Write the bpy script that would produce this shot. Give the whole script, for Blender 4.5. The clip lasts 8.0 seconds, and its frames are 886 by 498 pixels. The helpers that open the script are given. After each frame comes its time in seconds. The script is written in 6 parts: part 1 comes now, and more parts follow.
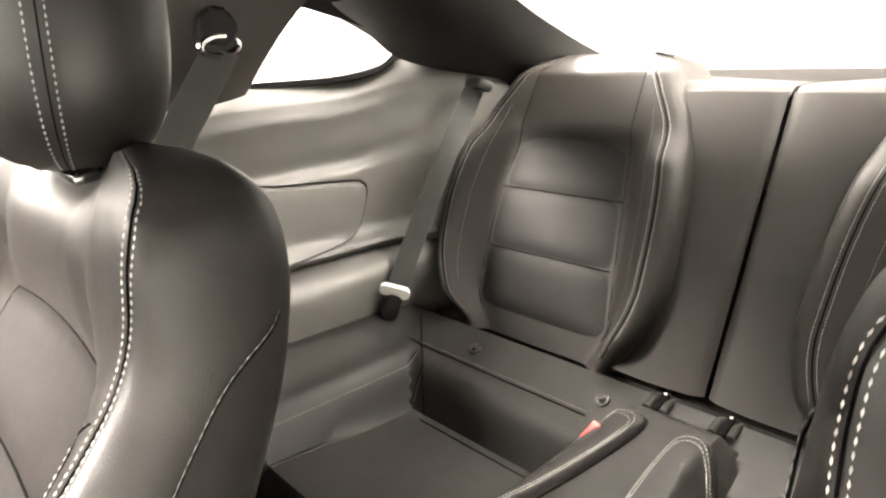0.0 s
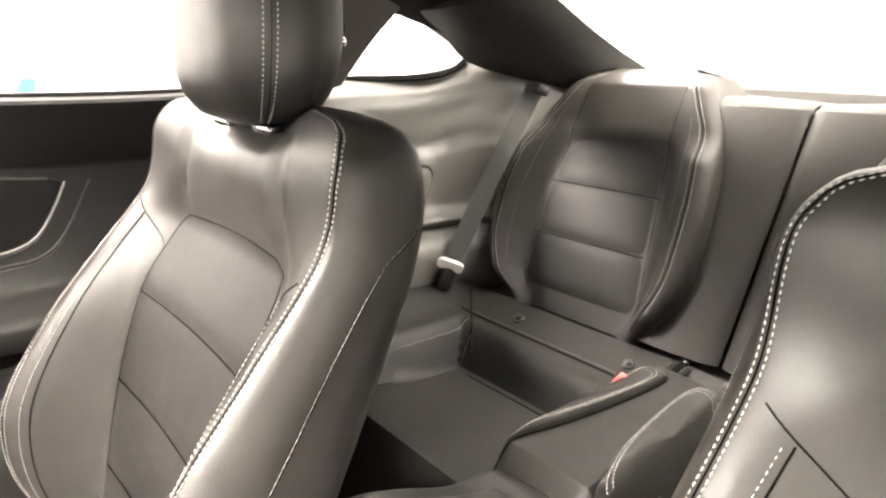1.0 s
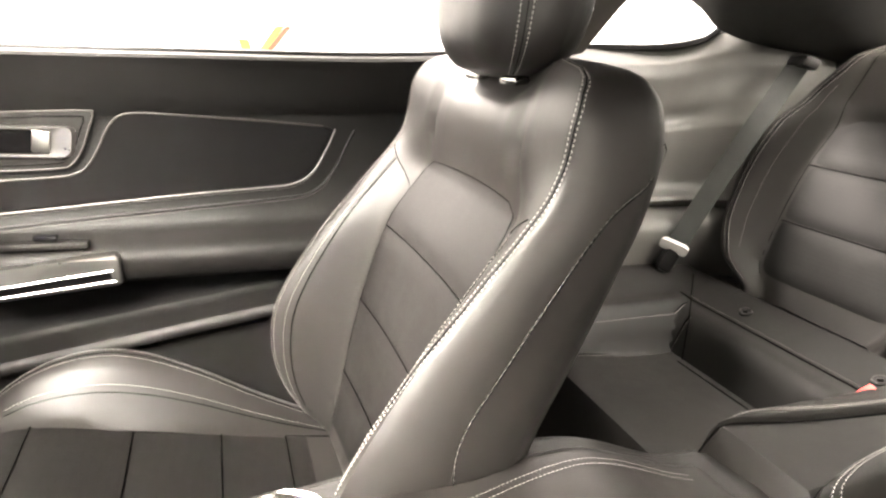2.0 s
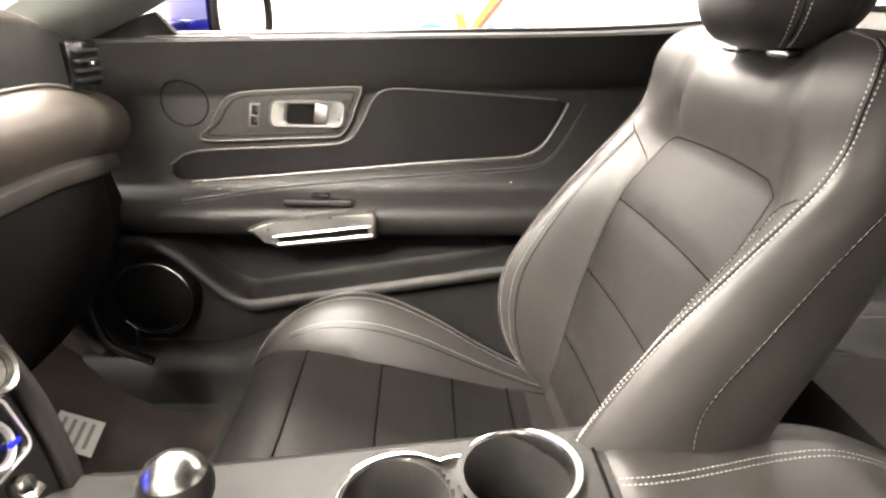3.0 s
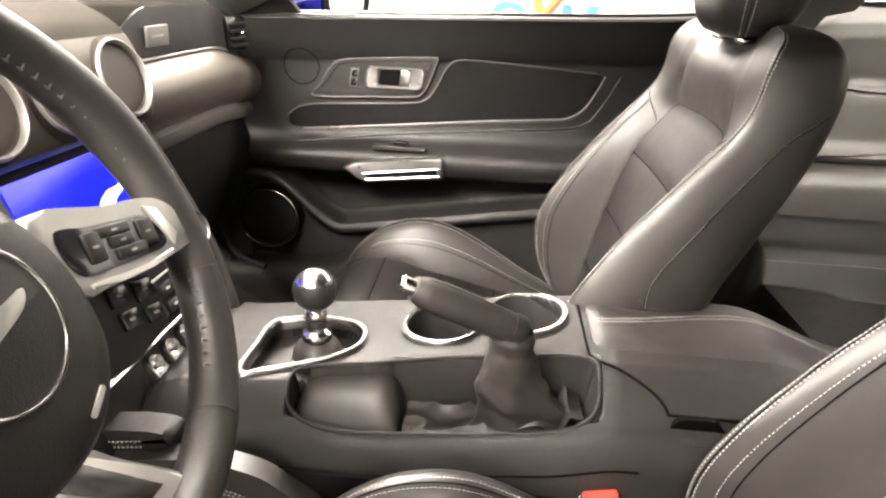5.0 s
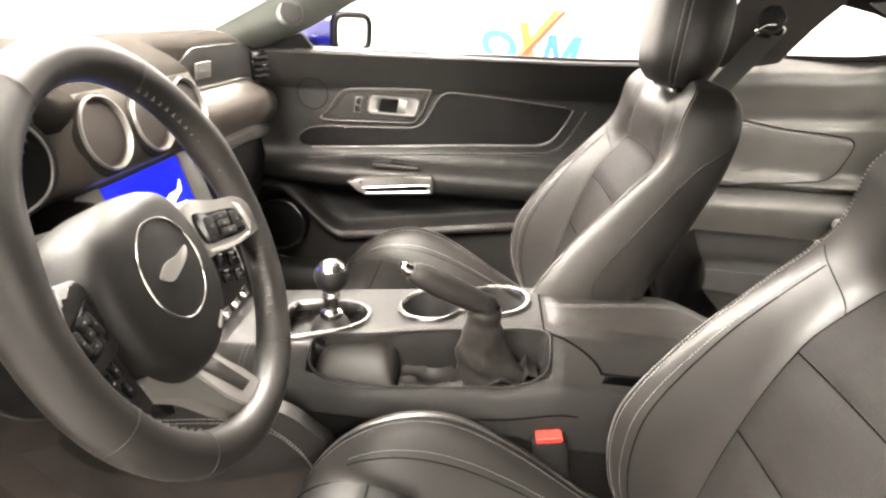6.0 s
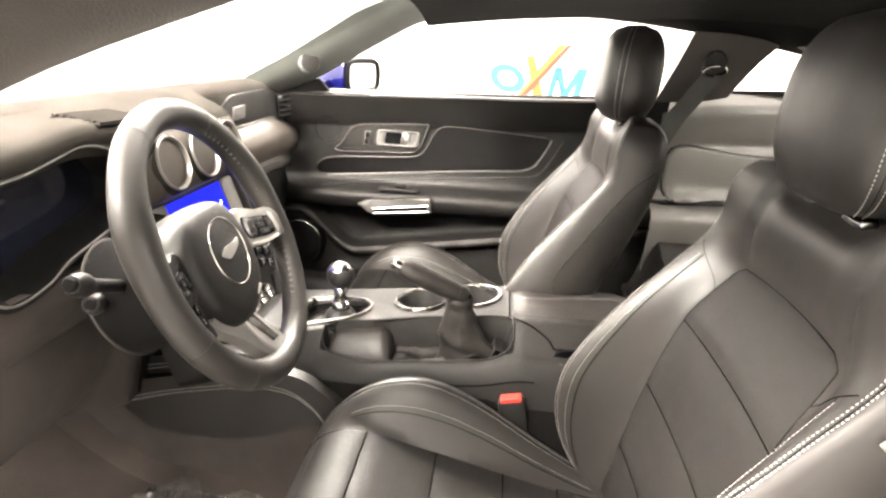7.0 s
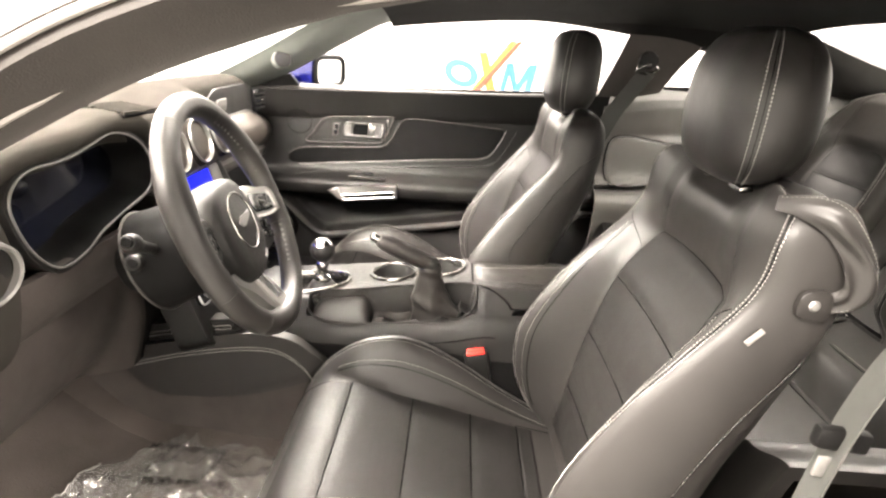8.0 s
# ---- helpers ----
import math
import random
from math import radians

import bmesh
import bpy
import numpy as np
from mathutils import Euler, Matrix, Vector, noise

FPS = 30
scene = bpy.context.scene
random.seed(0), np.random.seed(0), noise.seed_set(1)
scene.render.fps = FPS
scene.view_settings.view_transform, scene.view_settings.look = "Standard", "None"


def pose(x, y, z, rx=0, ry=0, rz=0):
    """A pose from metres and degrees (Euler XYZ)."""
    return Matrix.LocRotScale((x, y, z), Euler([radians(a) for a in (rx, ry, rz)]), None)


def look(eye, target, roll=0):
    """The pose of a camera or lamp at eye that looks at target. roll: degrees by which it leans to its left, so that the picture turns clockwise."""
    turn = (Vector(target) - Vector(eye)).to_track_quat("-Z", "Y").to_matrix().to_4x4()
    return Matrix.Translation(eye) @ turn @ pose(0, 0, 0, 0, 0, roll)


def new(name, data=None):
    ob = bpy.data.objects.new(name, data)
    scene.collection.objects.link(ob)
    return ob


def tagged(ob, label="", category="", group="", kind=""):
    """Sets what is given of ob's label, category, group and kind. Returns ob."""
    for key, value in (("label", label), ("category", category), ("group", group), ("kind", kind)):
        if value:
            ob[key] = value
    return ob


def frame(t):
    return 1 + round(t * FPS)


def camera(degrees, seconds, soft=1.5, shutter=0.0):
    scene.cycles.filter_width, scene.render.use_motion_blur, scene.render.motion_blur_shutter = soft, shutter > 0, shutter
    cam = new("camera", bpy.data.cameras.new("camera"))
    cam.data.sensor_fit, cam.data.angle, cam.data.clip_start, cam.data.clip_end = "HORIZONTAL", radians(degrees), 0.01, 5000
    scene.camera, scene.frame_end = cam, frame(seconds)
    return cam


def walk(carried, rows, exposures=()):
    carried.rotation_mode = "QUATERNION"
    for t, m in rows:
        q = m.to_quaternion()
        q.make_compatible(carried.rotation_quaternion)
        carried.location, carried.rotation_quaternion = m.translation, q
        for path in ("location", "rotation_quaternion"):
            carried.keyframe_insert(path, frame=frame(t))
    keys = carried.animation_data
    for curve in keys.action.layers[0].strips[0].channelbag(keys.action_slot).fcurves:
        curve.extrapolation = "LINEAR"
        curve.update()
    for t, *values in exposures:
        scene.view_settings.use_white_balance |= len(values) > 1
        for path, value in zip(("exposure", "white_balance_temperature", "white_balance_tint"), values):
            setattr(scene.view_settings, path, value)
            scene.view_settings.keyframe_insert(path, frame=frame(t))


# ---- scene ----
cam = camera(73.0, 8.0, soft=2.4)
PATH = [
    (0, (-0.159, 0.092, 1.022), (1.203, -1.266, 0.474), -0.7),
    (0.5, (-0.192, 0.159, 1.019), (1.176, -1.203, 0.495), 0.9),
    (1, (-0.238, 0.236, 1.009), (1.193, -1.058, 0.483), 2.8),
    (1.2, (-0.252, 0.256, 1.003), (1.213, -0.994, 0.465), 3.2),
    (2.3, (-0.266, 0.266, 0.979), (1.564, -0.222, 0.337), 3.5),
    (2.5, (-0.282, 0.306, 0.98), (1.563, -0.095, 0.32), 3.1),
    (3, (-0.291, 0.325, 0.989), (1.571, 0.248, 0.261), 1.4),
    (3.5, (-0.324, 0.321, 0.995), (1.506, 0.501, 0.21), 1.8),
    (4, (-0.387, 0.32, 1.0), (1.417, 0.637, 0.197), 1.9),
    (4.5, (-0.466, 0.297, 0.999), (1.345, 0.525, 0.183), 1.4),
    (4.7, (-0.508, 0.297, 1.004), (1.309, 0.479, 0.187), 1.6),
    (5.8, (-0.702, 0.311, 1.037), (1.148, 0.391, 0.281), 4.5),
    (6, (-0.751, 0.289, 1.058), (1.105, 0.385, 0.317), 4.4),
    (6.5, (-0.866, 0.249, 1.092), (1.01, 0.383, 0.411), 3.9),
    (7, (-0.964, 0.216, 1.101), (0.917, 0.382, 0.444), 3.3),
    (7.5, (-1.041, 0.202, 1.105), (0.843, 0.325, 0.445), 3.4),
    (8, (-1.121, 0.233, 1.113), (0.766, 0.248, 0.448), 3.9),
]
walk(cam, [(t, look(eye, target, roll)) for t, eye, target, roll in PATH],
     exposures=[(0.0, 2.9), (1.2, 2.86), (2.4, 2.6), (4.6, 2.37), (6.0, 2.48), (8.0, 2.55)])

# ---------------------------------------------------------------- light
def area(name, x, y, z, sx, sy, power, colour=(1, 1, 1)):
    d = bpy.data.lights.new(name, "AREA")
    d.shape, d.size, d.size_y, d.energy, d.color = "RECTANGLE", sx, sy, power, colour
    o = new(name, d)
    o.matrix_world = pose(x, y, z)
    return o


world = bpy.data.worlds.new("world")
scene.world = world
world.use_nodes = True
world.node_tree.nodes["Background"].inputs[0].default_value = (1, 1, 1, 1)
world.node_tree.nodes["Background"].inputs[1].default_value = 0.4
WARM = (1.0, 0.895, 0.803)
# Unseen lamps at ceiling height, placed and powered to suit the cabin's brightness.
for lx, ly, power in ((-2.6, -3.4, 120), (-2.6, 1.8, 300), (3.1, -3.4, 240), (3.1, 1.8, 390)):
    area("unseen_ceiling_lamp", lx, ly, 3.3, 1.4, 2.8, power, WARM)
# Two more, added to brighten the seats through the rear glass and windscreen.
area("unseen_ceiling_lamp", 0.0, -1.7, 3.3, 2.6, 1.2, 50, WARM)
area("unseen_ceiling_lamp", 0.0, 4.0, 3.3, 2.6, 1.4, 330, WARM)


# ---------------------------------------------------------------- materials
def mat(name, colour, rough=0.5, metal=0.0, grain=0.0, grain_size=600.0, vary=0.12, vary_size=9.0, spec=0.5, wear=0.12, coat=0.0, ior=1.5):
    m = bpy.data.materials.new(name)
    m.use_nodes = True
    nt = m.node_tree
    b = nt.nodes["Principled BSDF"]
    b.inputs["Roughness"].default_value, b.inputs["Metallic"].default_value = rough, metal
    b.inputs["Specular IOR Level"].default_value = spec
    b.inputs["Coat Weight"].default_value = coat
    b.inputs["IOR"].default_value = ior
    co = nt.nodes.new("ShaderNodeTexCoord")
    n1 = nt.nodes.new("ShaderNodeTexNoise")
    n1.inputs["Scale"].default_value, n1.inputs["Detail"].default_value = vary_size, 5
    nt.links.new(co.outputs["Object"], n1.inputs["Vector"])
    r = nt.nodes.new("ShaderNodeValToRGB")
    lo = [max(0, c * (1 - vary)) for c in colour]
    hi = [min(1, c * (1 + vary)) for c in colour]
    r.color_ramp.elements[0].position, r.color_ramp.elements[0].color = 0.3, (*lo, 1)
    r.color_ramp.elements[1].position, r.color_ramp.elements[1].color = 0.7, (*hi, 1)
    nt.links.new(n1.outputs["Fac"], r.inputs["Fac"])
    nt.links.new(r.outputs["Color"], b.inputs["Base Color"])
    n2 = nt.nodes.new("ShaderNodeTexNoise")
    n2.inputs["Scale"].default_value, n2.inputs["Detail"].default_value = vary_size * 5, 4
    nt.links.new(co.outputs["Object"], n2.inputs["Vector"])
    mr = nt.nodes.new("ShaderNodeMapRange")
    mr.inputs["To Min"].default_value, mr.inputs["To Max"].default_value = max(0.02, rough * (1 - wear)), min(1, rough * (1 + wear))
    nt.links.new(n2.outputs["Fac"], mr.inputs["Value"])
    nt.links.new(mr.outputs["Result"], b.inputs["Roughness"])
    if grain:
        v = nt.nodes.new("ShaderNodeTexVoronoi")
        v.inputs["Scale"].default_value = grain_size
        nt.links.new(co.outputs["Object"], v.inputs["Vector"])
        bp = nt.nodes.new("ShaderNodeBump")
        bp.inputs["Strength"].default_value, bp.inputs["Distance"].default_value = grain, 0.0006
        nt.links.new(v.outputs["Distance"], bp.inputs["Height"])
        n3 = nt.nodes.new("ShaderNodeTexNoise")
        n3.inputs["Scale"].default_value, n3.inputs["Detail"].default_value = 22, 3
        nt.links.new(co.outputs["Object"], n3.inputs["Vector"])
        b2 = nt.nodes.new("ShaderNodeBump")
        b2.inputs["Strength"].default_value, b2.inputs["Distance"].default_value = 0.09, 0.004
        nt.links.new(n3.outputs["Fac"], b2.inputs["Height"])
        nt.links.new(bp.outputs["Normal"], b2.inputs["Normal"])
        nt.links.new(b2.outputs["Normal"], b.inputs["Normal"])
    return m


def glow(name, colour, strength):
    m = bpy.data.materials.new(name)
    m.use_nodes = True
    b = m.node_tree.nodes["Principled BSDF"]
    b.inputs["Base Color"].default_value = (*colour, 1)
    b.inputs["Emission Color"].default_value = (*colour, 1)
    b.inputs["Emission Strength"].default_value = strength
    b.inputs["Roughness"].default_value = 0.4
    b.inputs["Specular IOR Level"].default_value = 0.2
    return m


LEATHER = mat("black_leather", (0.015, 0.0137, 0.0127), 0.44, grain=0.12, grain_size=900, spec=0.5, ior=1.40)
# Copy of the seat leather, its sheen cut to hold down glare at the rear.
REAR_LEATHER = mat("black_leather_sheen_cut", (0.0155, 0.0140, 0.0126), 0.5, grain=0.25, grain_size=900, spec=0.5, ior=1.29)
# Same leather darkened: the front seats' shade on the bench is in the colour.
BENCH_LEATHER = mat("shaded_bench_leather", (0.0098, 0.0091, 0.0083), 0.48, grain=0.25, grain_size=900, spec=0.5, ior=1.24)
LEATHER_INSERT = mat("perforated_leather", (0.0088, 0.0081, 0.0076), 0.55, grain=0.28, grain_size=700, spec=0.5, ior=1.26)


def perforate(m, spacing):
    """Fine punched holes, as dark dots and dips on the leather."""
    nt = m.node_tree
    b = nt.nodes["Principled BSDF"]
    co = nt.nodes.new("ShaderNodeTexCoord")
    v = nt.nodes.new("ShaderNodeTexVoronoi")
    v.inputs["Scale"].default_value, v.inputs["Randomness"].default_value = 1 / spacing, 0.25
    nt.links.new(co.outputs["Object"], v.inputs["Vector"])
    r = nt.nodes.new("ShaderNodeValToRGB")
    r.color_ramp.elements[0].position, r.color_ramp.elements[0].color = 0.18, (0.45, 0.45, 0.45, 1)
    r.color_ramp.elements[1].position, r.color_ramp.elements[1].color = 0.30, (1, 1, 1, 1)
    nt.links.new(v.outputs["Distance"], r.inputs["Fac"])
    mix = nt.nodes.new("ShaderNodeMix")
    mix.data_type, mix.blend_type = "RGBA", "MULTIPLY"
    mix.inputs[0].default_value = 1.0
    nt.links.new(b.inputs["Base Color"].links[0].from_socket, mix.inputs[6])
    nt.links.new(r.outputs["Color"], mix.inputs[7])
    nt.links.new(mix.outputs[2], b.inputs["Base Color"])


perforate(LEATHER_INSERT, 0.0035)
LEATHER_SOFT = mat("soft_wrap", (0.014, 0.0127, 0.0118), 0.46, grain=0.12, grain_size=1000, spec=0.5, ior=1.38)
VINYL = mat("moulded_vinyl", (0.010, 0.0094, 0.0088), 0.42, grain=0.4, grain_size=1100, spec=0.5, ior=1.30)
DASH = mat("soft_touch_dash", (0.030, 0.0275, 0.0248), 0.8, grain=0.4, grain_size=1000, spec=0.0)
DASH_WRAP = mat("grey_brown_dash_wrap", (0.046, 0.0388, 0.033), 0.46, grain=0.25, grain_size=1000, spec=0.3)
DOOR_VINYL = mat("door_vinyl", (0.0085, 0.0081, 0.0077), 0.46, grain=0.35, grain_size=1100, spec=0.5, ior=1.32)
B_PILLAR = mat("grey_brown_pillar_vinyl", (0.055, 0.049, 0.044), 0.6, grain=0.3, grain_size=900, spec=0.3)
REAR_PILLAR = mat("dark_grey_pillar_vinyl", (0.016, 0.0155, 0.0145), 0.6, grain=0.3, grain_size=900, spec=0.2)
PILLAR = mat("grey_pillar_vinyl", (0.115, 0.122, 0.112), 0.6, grain=0.3, grain_size=900, spec=0.2)
QUARTER = mat("grey_moulded_vinyl", (0.075, 0.073, 0.068), 0.34, grain=0.4, grain_size=1100)
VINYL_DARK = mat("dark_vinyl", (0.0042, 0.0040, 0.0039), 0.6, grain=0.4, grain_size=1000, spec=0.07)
PLASTIC = mat("black_plastic", (0.010, 0.0096, 0.0092), 0.42, grain=0.2, grain_size=1300, spec=0.5, ior=1.32)
FOOTWELL = mat("grey_brown_footwell_trim", (0.040, 0.0338, 0.0308), 0.8, grain=0.5, grain_size=500, vary=0.25, spec=0.3)
LABEL = mat("woven_label", (0.15, 0.138, 0.13), 0.8)
GLOSS = mat("gloss_black", (0.007, 0.007, 0.008), 0.16, wear=0.3)
CARPET = mat("black_carpet", (0.041, 0.0348, 0.0315), 0.95, grain=1.0, grain_size=350, vary=0.25, spec=0.1)
LINER = mat("dark_headliner_cloth", (0.0110, 0.0104, 0.0098), 0.95, grain=0.6, grain_size=700, spec=0.03)
CHROME = mat("chrome", (0.46, 0.45, 0.435), 0.22, 1.0, vary=0.03, wear=0.4)
SATIN = mat("satin_metal", (0.58, 0.57, 0.55), 0.32, 0.75, vary=0.05, wear=0.25)
SATIN_GREY = mat("grey_satin_trim", (0.13, 0.126, 0.12), 0.45, 0.4, vary=0.05)
SPOKE = mat("satin_spoke_metal", (0.27, 0.266, 0.255), 0.36, 0.75, vary=0.05, wear=0.25)
# Near-black that paints the shade in seams, gaps and slots.
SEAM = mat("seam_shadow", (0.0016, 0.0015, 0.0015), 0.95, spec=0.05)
THREAD = mat("white_thread", (0.34, 0.328, 0.315), 0.8)
GREYTHREAD = mat("grey_thread", (0.17, 0.165, 0.155), 0.8)
BELT = mat("grey_black_webbing", (0.027, 0.028, 0.0245), 0.75, grain=0.8, grain_size=800)
BELT_DARK = mat("dark_grey_green_webbing", (0.0145, 0.0160, 0.0140), 0.75, grain=0.8, grain_size=800)
RED = mat("red_button", (0.75, 0.035, 0.025), 0.4)
WALL = mat("off_white_wall_paint", (0.42, 0.42, 0.415), 0.7, vary=0.03, vary_size=1.2)
CEILING = mat("white_ceiling_paint", (0.80, 0.80, 0.79), 0.8, vary=0.03, vary_size=1.2)
EPOXY = mat("pale_epoxy_floor", (0.30, 0.30, 0.285), 0.35, vary=0.08, vary_size=1.5)
BLUE = mat("deep_blue_paint", (0.004, 0.005, 0.07), 0.2, 0.2, coat=0.6)
BODYGREY = mat("grey_primer_trim", (0.17, 0.155, 0.145), 0.4)
SCREEN = glow("blue_screen", (0.008, 0.012, 0.62), 0.45)
SCREEN.node_tree.nodes["Principled BSDF"].inputs["Roughness"].default_value = 0.12
SCREEN.node_tree.nodes["Principled BSDF"].inputs["Specular IOR Level"].default_value = 0.5
SCREENWHITE = glow("screen_white", (0.75, 0.85, 0.95), 0.5)
TINT = mat("screen_glass", (0.006, 0.007, 0.012), 0.06)
MIRROR = mat("mirror_glass", (0.9, 0.9, 0.9), 0.02, 1.0, vary=0.0)
FILM = mat("clear_film", (0.92, 0.92, 0.90), 0.09, wear=0.6, vary=0.04)
FILM.node_tree.nodes["Principled BSDF"].inputs["Transmission Weight"].default_value = 0.98
FILM.node_tree.nodes["Principled BSDF"].inputs["IOR"].default_value = 1.5
FILM_EDGE = mat("milky_film_edge", (0.30, 0.29, 0.275), 0.25)
HANDLE = mat("brushed_handle_metal", (0.27, 0.265, 0.255), 0.30, 0.95, vary=0.05, wear=0.25)
LEDGE = mat("grey_satin_ledge", (0.034, 0.031, 0.028), 0.5, spec=0.4)
TRIM_LINE = mat("grey_trim_line", (0.032, 0.031, 0.029), 0.4)
DOOR_SEAL = mat("brown_black_door_seal", (0.021, 0.0182, 0.016), 0.6, grain=0.3, grain_size=600, spec=0.3)
GLASS = mat("window_glass", (0.95, 0.97, 0.96), 0.01, vary=0.0)
GLASS.node_tree.nodes["Principled BSDF"].inputs["Transmission Weight"].default_value = 1.0
GLASS.node_tree.nodes["Principled BSDF"].inputs["IOR"].default_value = 1.05
CYAN = mat("cyan_vinyl", (0.010, 0.075, 0.15), 0.5)
SKY = mat("blue_vinyl", (0.006, 0.05, 0.15), 0.5)
ORANGE = mat("orange_vinyl", (0.20, 0.048, 0.003), 0.5)
REDOR = mat("red_orange_vinyl", (0.15, 0.015, 0.003), 0.5)
YELLOW = mat("yellow_vinyl", (0.22, 0.09, 0.006), 0.5)
PAPER = mat("paper_label", (0.42, 0.415, 0.40), 0.7)


# ---------------------------------------------------------------- mesh helpers
def finish(name, bm, material, smooth=35):
    me = bpy.data.meshes.new(name)
    bmesh.ops.recalc_face_normals(bm, faces=bm.faces)
    bm.to_mesh(me)
    bm.free()
    me.materials.append(material)
    me.polygons.foreach_set("use_smooth", [True] * len(me.polygons))
    me.set_sharp_from_angle(angle=radians(smooth))
    return me


def part(name, bm, material, parent=None, label="", smooth=35):
    ob = new(name, finish(name, bm, material, smooth))
    if parent:
        ob.parent = parent
    if label:
        tagged(ob, label)
    return ob


def thing(name, label, category, group="", kind="", at=(0, 0, 0)):
    ob = new(name)
    ob.empty_display_size = 0.05
    ob.location = at
    return tagged(ob, label, category, group, kind)


def lerp(a, b, t):
    return a + (b - a) * t


def cr(pts, n, closed=False):
    """n points on a smooth curve through pts."""
    P = [np.array(p, float) for p in pts]
    m = len(P)
    out = []
    span = m if closed else m - 1
    for i in range(n):
        u = i * span / n if closed else i * span / (n - 1)
        k = min(int(u), span - 1)
        t = u - k
        if closed:
            a, b, c, d = P[(k - 1) % m], P[k % m], P[(k + 1) % m], P[(k + 2) % m]
        else:
            b, c = P[k], P[k + 1]
            a = P[k - 1] if k else 2 * b - c
            d = P[k + 2] if k + 2 < m else 2 * c - b
        out.append(0.5 * (2 * b + (c - a) * t + (2 * a - 5 * b + 4 * c - d) * t * t + (3 * b - a - 3 * c + d) * t ** 3))
    return out


def curve1(keys):
    """A smooth function through (argument, value) pairs."""
    xs = [k[0] for k in keys]
    ys = [k[1] for k in keys]
    def f(x):
        if x <= xs[0]:
            return ys[0]
        if x >= xs[-1]:
            return ys[-1]
        i = max(j for j in range(len(xs) - 1) if xs[j] <= x)
        t = (x - xs[i]) / (xs[i + 1] - xs[i])
        def slope(j):
            if j == 0 or j == len(xs) - 1:
                return 0 if len(xs) < 3 else ((ys[1] - ys[0]) / (xs[1] - xs[0]) if j == 0 else (ys[-1] - ys[-2]) / (xs[-1] - xs[-2]))
            return (ys[j + 1] - ys[j - 1]) / (xs[j + 1] - xs[j - 1])
        h = xs[i + 1] - xs[i]
        m0, m1 = slope(i) * h, slope(i + 1) * h
        return (2 * t ** 3 - 3 * t * t + 1) * ys[i] + (t ** 3 - 2 * t * t + t) * m0 + (3 * t * t - 2 * t ** 3) * ys[i + 1] + (t ** 3 - t * t) * m1
    return f


def sheet(rows, bm=None, wrap=False, caps=False, thick=0.0):
    """Quads between rows of points."""
    bm = bm or bmesh.new()
    vs = [[bm.verts.new(tuple(p)) for p in row] for row in rows]
    n = len(vs[0])
    for a, b in zip(vs, vs[1:]):
        for i in range(n if wrap else n - 1):
            j = (i + 1) % n
            try:
                bm.faces.new((a[i], a[j], b[j], b[i]))
            except ValueError:
                pass
    if caps:
        bm.faces.new(vs[0])
        bm.faces.new(vs[-1])
    if thick:
        bmesh.ops.recalc_face_normals(bm, faces=bm.faces)
        bmesh.ops.solidify(bm, geom=bm.faces[:], thickness=thick)
    return bm


def box(size, centre=(0, 0, 0), turn=(0, 0, 0), bevel=0.0, seg=2, bm=None):
    bm = bm or bmesh.new()
    r = bmesh.ops.create_cube(bm, size=1)["verts"]
    m = pose(*centre, *turn) @ Matrix.Diagonal((*size, 1))
    bmesh.ops.transform(bm, matrix=m, verts=r)
    if bevel:
        es = list({e for v in r for e in v.link_edges})
        bmesh.ops.bevel(bm, geom=es, offset=bevel, segments=seg, affect="EDGES", profile=0.5)
    return bm


def prism(outline, lo, hi, m=None, bevel=0.0, seg=2, bm=None):
    """An outline in the xy plane, raised from lo to hi along z, then placed by m."""
    bm = bm or bmesh.new()
    a = [bm.verts.new((p[0], p[1], lo)) for p in outline]
    b = [bm.verts.new((p[0], p[1], hi)) for p in outline]
    n = len(a)
    bm.faces.new(a[::-1])
    top = bm.faces.new(b)
    for i in range(n):
        bm.faces.new((a[i], a[(i + 1) % n], b[(i + 1) % n], b[i]))
    if bevel:
        bmesh.ops.bevel(bm, geom=list(top.edges), offset=bevel, segments=seg, affect="EDGES", profile=0.5)
    if m is not None:
        bmesh.ops.transform(bm, matrix=m, verts=bm.verts[:])
    return bm


def tube(path, radius, sides=8, closed=False, bm=None, flat=1.0):
    """A round rod along a path; radius a number or a list."""
    bm = bm or bmesh.new()
    P = [Vector(p) for p in path]
    n = len(P)
    rings = []
    up = Vector((0, 0, 1))
    prev = None
    for i, p in enumerate(P):
        d = (P[(i + 1) % n] - P[i - 1]) if closed else (P[min(i + 1, n - 1)] - P[max(i - 1, 0)])
        d = d.normalized() if d.length > 1e-9 else Vector((0, 1, 0))
        if prev is None:
            a = d.cross(up)
            a = d.cross(Vector((1, 0, 0))) if a.length < 0.05 else a
        else:
            a = prev - d * prev.dot(d)
        a = a.normalized() if a.length > 1e-9 else Vector((1, 0, 0))
        prev = a
        b = d.cross(a)
        r = radius[i] if isinstance(radius, (list, tuple)) else radius
        rings.append([bm.verts.new(p + a * (r * math.cos(2 * math.pi * k / sides)) + b * (r * flat * math.sin(2 * math.pi * k / sides))) for k in range(sides)])
    m = n if closed else n - 1
    for i in range(m):
        A, B = rings[i], rings[(i + 1) % n]
        for k in range(sides):
            bm.faces.new((A[k], A[(k + 1) % sides], B[(k + 1) % sides], B[k]))
    if not closed:
        bm.faces.new(rings[0][::-1])
        bm.faces.new(rings[-1])
    return bm


